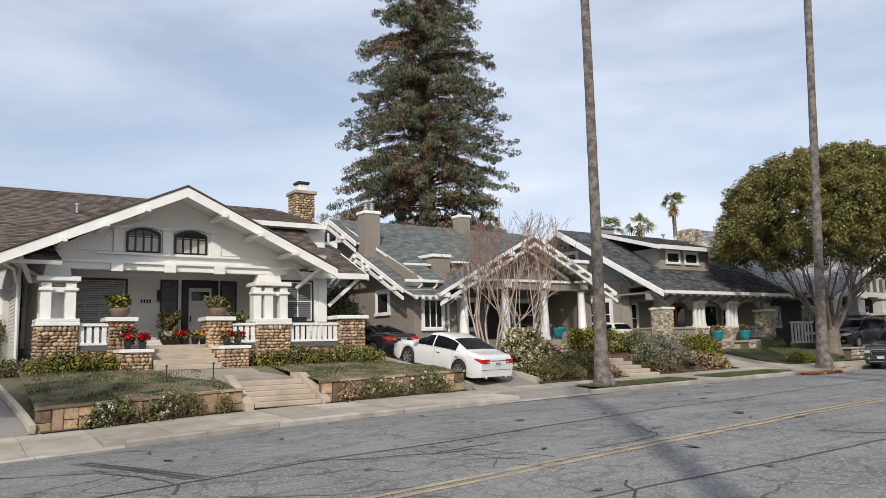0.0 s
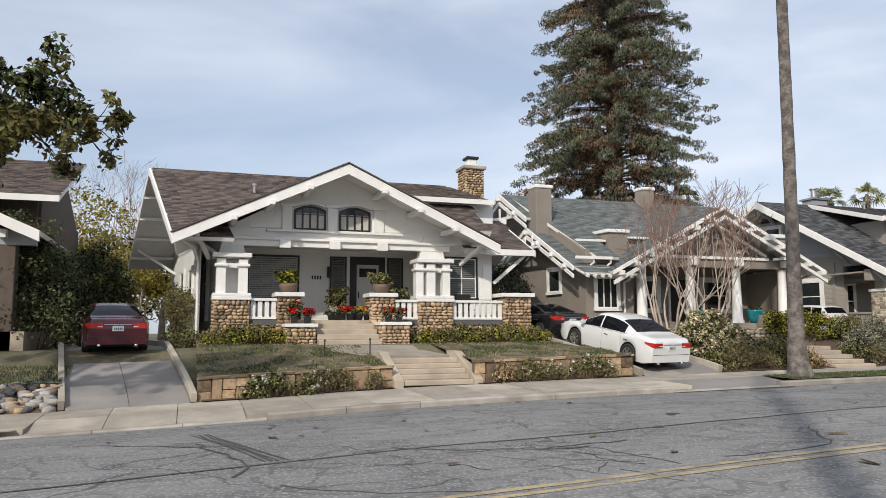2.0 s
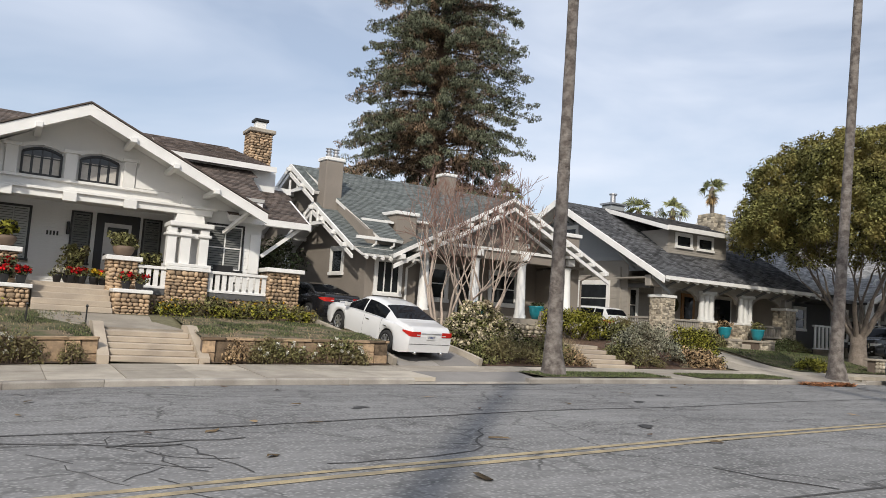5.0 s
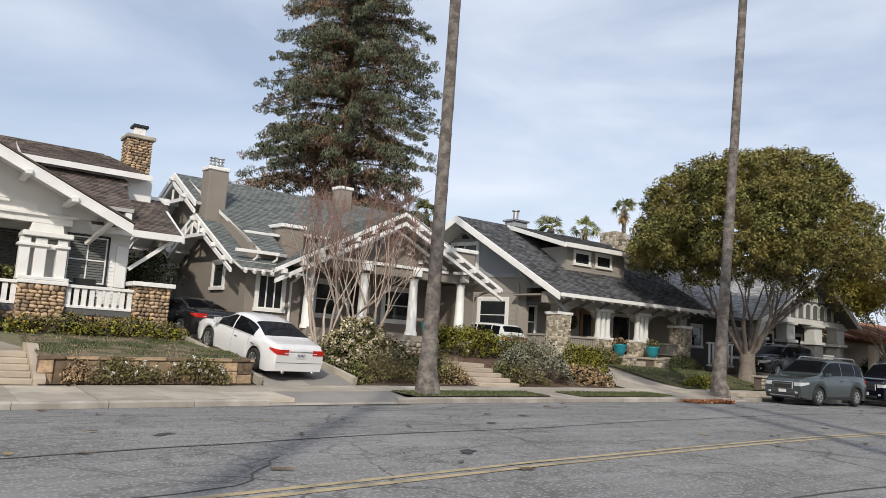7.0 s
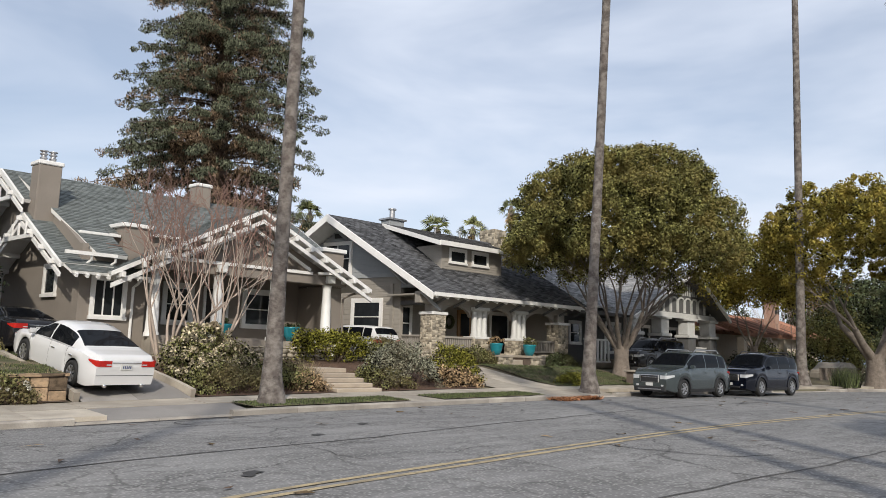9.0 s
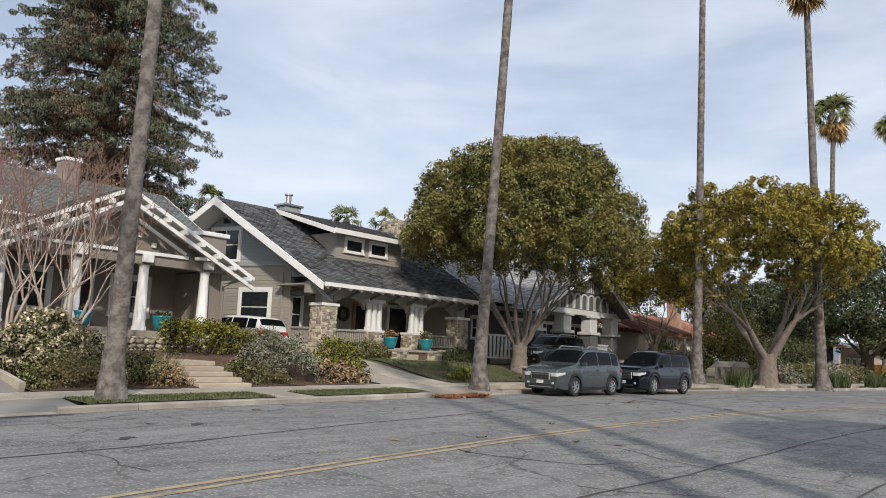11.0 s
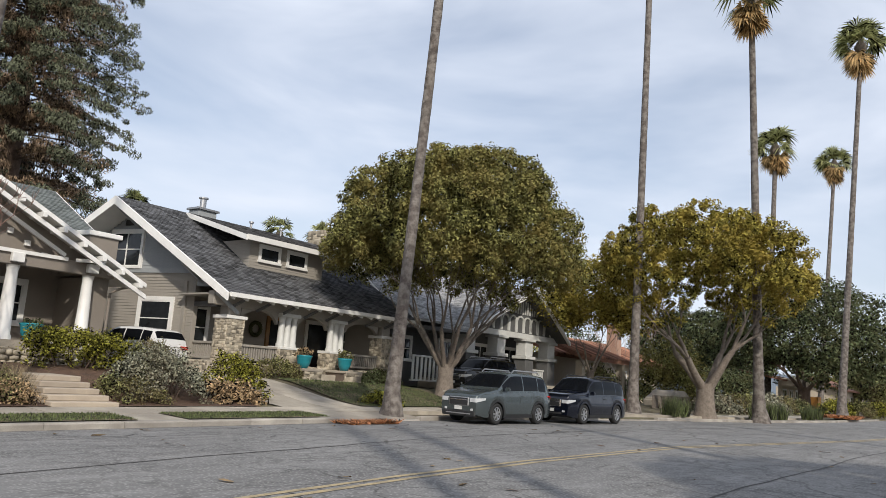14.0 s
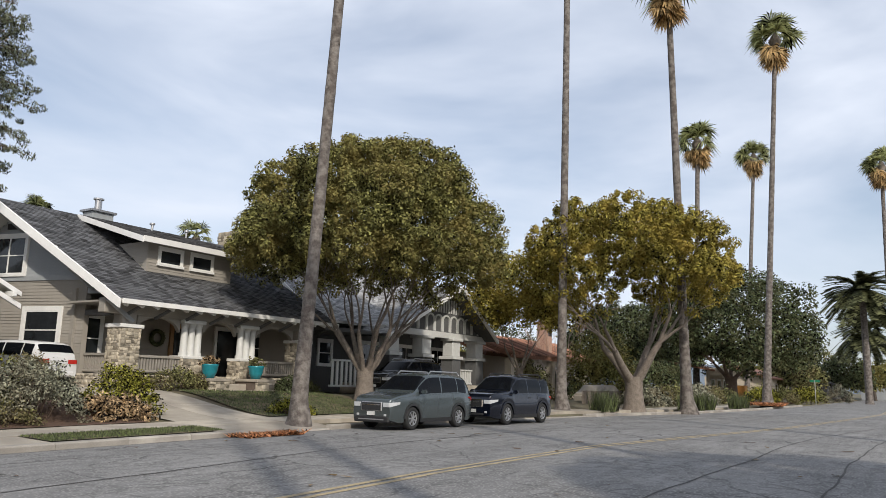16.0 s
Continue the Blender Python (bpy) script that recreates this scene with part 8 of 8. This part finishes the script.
blades("grass", (44.2, 52.0, 3.1, 8.2), lambda x, y: yard_z(x, y) + .03, 16000, .055, M_BLADE, "short green grass on the slope", 66)
bush("low_shrub", "low green shrubs along the porch base", (43.4, 46.0, 8.2, 9.3), .8, 160, 30, .085, L_BUSH, 74)
bush("low_shrub", "low green shrub below the end pier", (50.2, 52.6, 8.2, 9.4), .75, 150, 30, .085, L_DARK, 75)
bush("low_shrub", "low yellow-green shrub at the lawn's edge", (44.8, 46.4, 2.9, 4.0), .5, 90, 28, .08, L_YEL, 76)
blades("leaf_litter", (39.4, 43.0, -.85, -.08), lambda x, y: road_z(x, y) + .015 + .06 * max(0, noise.noise((x * 2, y * 3, 4))), 1300, .10, L_LITTER, "drift of fallen rust-brown leaves in the gutter", 77, mask=.5, lean=2.5, w=.04)
blades("leaf_litter", (96, 101, -5.6, -3.2), lambda x, y: .56 + .14 * noise.noise((x, y, 1)), 2600, .22, L_LITTER, "heap of rust-brown fallen fronds by the kerb", 78, lean=2.0, w=.08)
lw = thing("low_wall", "low pale stone wall at the lawn's end", "garden wall")
part("mortar", cube(50.0, 51.6, 3.25, 3.6, .4, 1.15), M_MORTAR, lw)
stone_face(lw, (50.0, 3.22, .4), (1, 0, 0), 1.6, .75, M_STONE3, .22, seed=95, joined=True)
part("wall_cap", cube(49.9, 51.7, 3.1, 3.7, 1.15, 1.25, .02), M_CONC, lw)

# far end of the street
for k, (x, y) in enumerate(((66.8, -.4), (67.8, -.6), (75.5, -3.0), (77, -3.4), (79, -3.6), (86, -4.0), (90, -3.8))):
    blades("reed_tuft", (x - .5, x + .5, y - .4, y + .4), lambda a, b: .45, 420, 1.0, M_BLADE, "tuft of tall green reeds by the kerb", 80 + k, lean=.35, w=.02)
for k, (x, y, h_, m_) in enumerate(((80, 1, 1.3, L_LAV), (84, 0.5, 1.6, L_BUSH), (88, 1, 1.5, L_LAV), (93, .5, 1.8, L_LAV), (98, 1, 1.4, L_BUSH), (104, 1, 1.6, L_BUSH), (110, -2, 1.8, L_YEL), (118, -3, 1.7, L_BUSH), (126, -4, 2.0, L_YEL), (136, -4, 2.0, L_BUSH), (150, -6, 2.4, L_LAV))):
    bush("street_shrub", "rounded grey-green shrub along the far pavement" if m_ is L_LAV else "leafy green shrub along the far pavement", (x - 2, x + 2, y - 1.5, y + 1.5), h_, 120, 26, .2, m_, 100 + k, lambda a, b: .5, r=(.25, .5), group="street shrubs")
bush("hedge", "tall clipped dark green hedge", (76, 90, 9.5, 11), 1.9, 320, 30, .24, L_DARK, 120, lambda a, b: .5, dome=False, r=(.4, .7), category="hedge")
bush("hedge", "tall dark clipped hedge closing the far garden", (90, 106, 4.6, 6.6), 3.7, 300, 30, .26, L_DARK, 122, lambda a, b: .5, dome=False, r=(.5, .8), category="hedge")
bush("citrus_shrub", "leafy green tree beside the tiled house", (72.5, 76, 6.5, 9), 2.8, 200, 30, .2, L_BUSH, 121, lambda a, b: .5, r=(.4, .7))


def tiled(parent, quad, seed):
    deck = part("roof", slab(B(), quad, .2), M_TILEROOF, parent)
    e0, e1, r1, r0 = (Vector(p) for p in quad)
    bm = B()
    n = int((e1 - e0).length / .38)
    for i in range(n):
        f = (i + .5) / n
        a, b = e0.lerp(e1, f), r0.lerp(r1, f)
        tube(bm, [a + Vector((0, 0, .03)), b + Vector((0, 0, .03))], [.13, .11], 6)
    tagged(part("roof_tiles", bm, M_TILEROOF, deck), kind="stuff")


M_CREAMW = mat("cream_stucco", (0.50, 0.43, 0.34), .9, var=.08, bump=.3)
ht = thing("tiled_house", "low cream house with terracotta tile roofs and a small tower", "house")
part("wall", cube(75, 97, 12, 12.3, .4, 4.2), M_CREAMW, ht)
part("wall", cube(75, 75.3, 12.3, 20, .4, 4.2), M_CREAMW, ht)
tiled(ht, [(74, 11, 4.1), (98, 11, 4.1), (98, 16, 6.0), (74, 16, 6.0)], 1)
tiled(ht, [(71.4, 7.6, 3.9), (80, 7.6, 3.9), (80, 11.2, 5.2), (71.4, 11.2, 5.2)], 2)
for x in (72.0, 75.5, 79):
    part("porch_column", cube(x - .25, x + .25, 7.8, 8.3, .4, 3.6), M_CREAMW, ht)
tw = new("tower"); tw.parent = ht
part("tower_wall", cube(87.6, 88.6, 12.2, 13.2, 4.2, 7.3), mat("tower_stucco", (.40, .25, .18), .9, var=.1), tw)
part("tower_cap", cube(87.45, 88.75, 12.05, 13.35, 7.3, 7.5, .05), M_TILEROOF, tw)
for x in (87.7, 88.15):
    part("tower_opening", cube(x, x + .4, 12.18, 12.2, 6.2, 6.8), M_ROOM, tw)
for x in (82, 88, 92):
    window(ht, x, x + 1.3, 11.97, 1.6, 3.3, cols=2)
cc = thing("covered_car", "vehicle under a grey-tan fabric cover behind a fence", "covered car", at=(77.6, 3.7, .5))
cv = B(); prism(cv, [(-2.6, 0.2), (-2.6, .8), (-1.6, 1.1), (-.8, 1.45), (1.2, 1.45), (2.0, 1.15), (2.6, .8), (2.6, .2)], "y", -.9, .9)
bmesh.ops.bevel(cv, geom=cv.edges[:], offset=.12, segments=2, affect="EDGES")
part("cover", cv, mat("cover_cloth", (.30, .27, .23), .9, var=.12, scale=2), cc, smooth=True)
fn = thing("wooden_fence", "low weathered picket fence in front of the covered car", "fence")
for k in range(44):
    part("picket", cube(72 + k * .22, 72.1 + k * .22, 2.7, 2.74, .4, 1.55), M_BARK, fn)
part("fence_rail", cube(72, 81.7, 2.74, 2.8, 1.1, 1.2), M_BARK, fn)
fs_ = thing("corner_house", "pale stucco building with awning behind the far palms", "house")
part("wall", cube(122, 136, 6, 6.3, .4, 4.0), M_CREAMW, fs_); part("awning", cube(121, 131, 4, 6, 3.2, 4.4, .3), M_CREAMW, fs_)
part("roof", slab(B(), [(120, 5, 4.2), (138, 5, 4.2), (138, 12, 5.4), (120, 12, 5.4)], .2), M_TILEROOF, fs_)
for x in (123, 126.5, 130):
    window(fs_, x, x + 1.8, 5.97, 1, 3, cols=2)
part("planter_box", cube(128, 130, 3, 4, .4, 2.4), mat("orange_box", (.55, .25, .06), .7), fs_)
for k, (x0, x1, y0, z1, m_) in enumerate(((150, 172, 4, 5.0, M_CREAMW), (176, 205, -2, 4.6, M_GREYWALL), (215, 250, -14, 5.2, M_GREYSIDE))):
    fh = thing("far_house", "low house at the end of the street", "house", "far houses")
    part("wall", cube(x0, x1, y0, y0 + 9, .3, z1 - 1.2), m_, fh)
    part("roof", slab(B(), [(x0 - 1, y0 - 1, z1 - 1.2), (x1 + 1, y0 - 1, z1 - 1.2), (x1 + 1, y0 + 5, z1 + .6), (x0 - 1, y0 + 5, z1 + .6)], .25), M_TILEROOF if k == 0 else M_ROOF3, fh)
    for j in range(3):
        window(fh, x0 + 3 + j * 6, x0 + 5 + j * 6, y0 - .03, 1.2, 2.8)


def date_palm(base, h, label, seed):
    rng = random.Random(seed)
    th = thing("date_palm", label, "palm", at=base)
    bm = B(); tube(bm, [(0, 0, -.2), (0, 0, .6), (0, 0, h * .8), (0, 0, h)], [.62, .5, .42, .6], 12); part("trunk", bm, M_PALMBARK, th, smooth=True)
    vs, fs = [], []
    for i in range(120):
        az, el = rng.uniform(0, 6.283), rng.uniform(-.5, 1.3)
        d = Vector((math.cos(az), math.sin(az), 0))
        L_ = rng.uniform(4.6, 6.0)
        pts = [Vector((0, 0, h)) + d * L_ * t * math.cos(el * (1 - .5 * t)) + Vector((0, 0, L_ * (t * math.sin(el) - .55 * t * t))) for t in (0, .25, .5, .75, 1)]
        s = d.cross(Vector((0, 0, 1)))
        for a, b in zip(pts, pts[1:]):
            for j in range(9):
                p = a.lerp(b, j / 9)
                for sg in (-1, 1):
                    tip = p + s * sg * .7 + (b - a).normalized() * .4 + Vector((0, 0, -.08))
                    k = len(vs)
                    vs += [p, p + (b - a) * .16, tip]; fs.append((k, k + 1, k + 2))
    raw("frond_head", vs, fs, L_DATE, th)


date_palm((145.6, -10, .4), 15.6, "stout date palm with arching green fronds", 1)
date_palm((174.5, -8.5, .4), 12, "shorter date palm behind the first", 2)
for k, (x, y, r_) in enumerate(((170, 60, 9), (140, 55, 8), (110, 52, 8), (95, 40, 7), (205, 40, 10), (240, 10, 9), (250, 60, 12), (28, 70, 6), (2, 62, 7), (52, 62, 6), (15, 75, 6), (260, -25, 8), (185, -4, 5), (205, -8, 5), (165, 2, 4.5), (225, -14, 6), (195, 12, 8))):
    broadleaf("background_tree", (x, y, .5), 2, 3, (0, 0, r_ * .8), (r_, r_, r_ * .72), 150, 36, .5, (L_DARK, L_CAM, L_BUSH)[k % 3], "full green tree in the distance", 200 + k, .35, lo=-.5, group="background trees", clump=1.9)
# Distance haze is put into the hills' even blue-grey colour
tagged(raw("backdrop", [(900, -900 + 60 * i, 0 if j == 0 else 26 + 16 * noise.noise((i * .35, 2, 0))) for i in range(36) for j in (0, 1)], [(2 * i, 2 * i + 2, 2 * i + 3, 2 * i + 1) for i in range(35)], mat("haze_coloured_hills", (.22, .27, .34), 1, var=.05, scale=.01, fine=.1, bump=0)), "low hills on the horizon, coloured blue for haze", "backdrop", kind="structure")
wires = thing("utility_line", "thin overhead wires strung between wooden poles behind the houses", "power line", at=(0, 40, 1))
for x in (-30, 34):
    part("pole", tube(B(), [(x, 0, -.5), (x, 0, 7.9)], [.14, .1], 8), M_BARKD, wires)
    part("crossarm", cube(x - .06, x + .06, -.6, .6, 7.4, 7.55), M_BARKD, wires)
for z in (7.6, 6.9, 6.8):
    part("wire", tube(B(), [(-30 + 4 * i, 0, z + .004 * (i - 8) ** 2 - .25) for i in range(17)], [.018] * 17, 5), M_BLACKMET, wires)
# house lamps, vents and a street sign
sg = thing("street_sign", "green street sign on a pole at the corner", "sign", at=(118, -6.2, .4))
part("pole", lathe([(.04, 0), (.04, 2.7)], 8), M_METAL, sg); part("sign_plate", cube(-.02, .02, -.5, .5, 2.5, 2.75), mat("sign_green", (.02, .2, .1), .5), sg)

rl = random.Random(404)
for k in range(90):
    x, y = rl.uniform(9, 55), -.4 - 14.6 * rl.random() ** 1.5
    n_ = rl.randrange(4, 9)
    L_, a = rl.uniform(.05, .22), rl.uniform(0, 6.28)
    bm = B()
    top = [bm.verts.new((L_ * math.cos(6.283 * i / n_) * rl.uniform(.6, 1), .05 * math.sin(6.283 * i / n_) * rl.uniform(.6, 1.3), .004 + rl.uniform(0, .03))) for i in range(n_)]
    bm.faces.new(top)
    bm.transform(Matrix.Translation((x, y + kerb_y(x), road_z(x, y + kerb_y(x)) + .004)) @ Matrix.Rotation(a, 4, "Z"))
    tagged(part("fallen_leaf", bm, L_RUST if k % 3 else M_BARKD), "curled brown fallen leaf on the road", "fallen leaf", "fallen leaves")
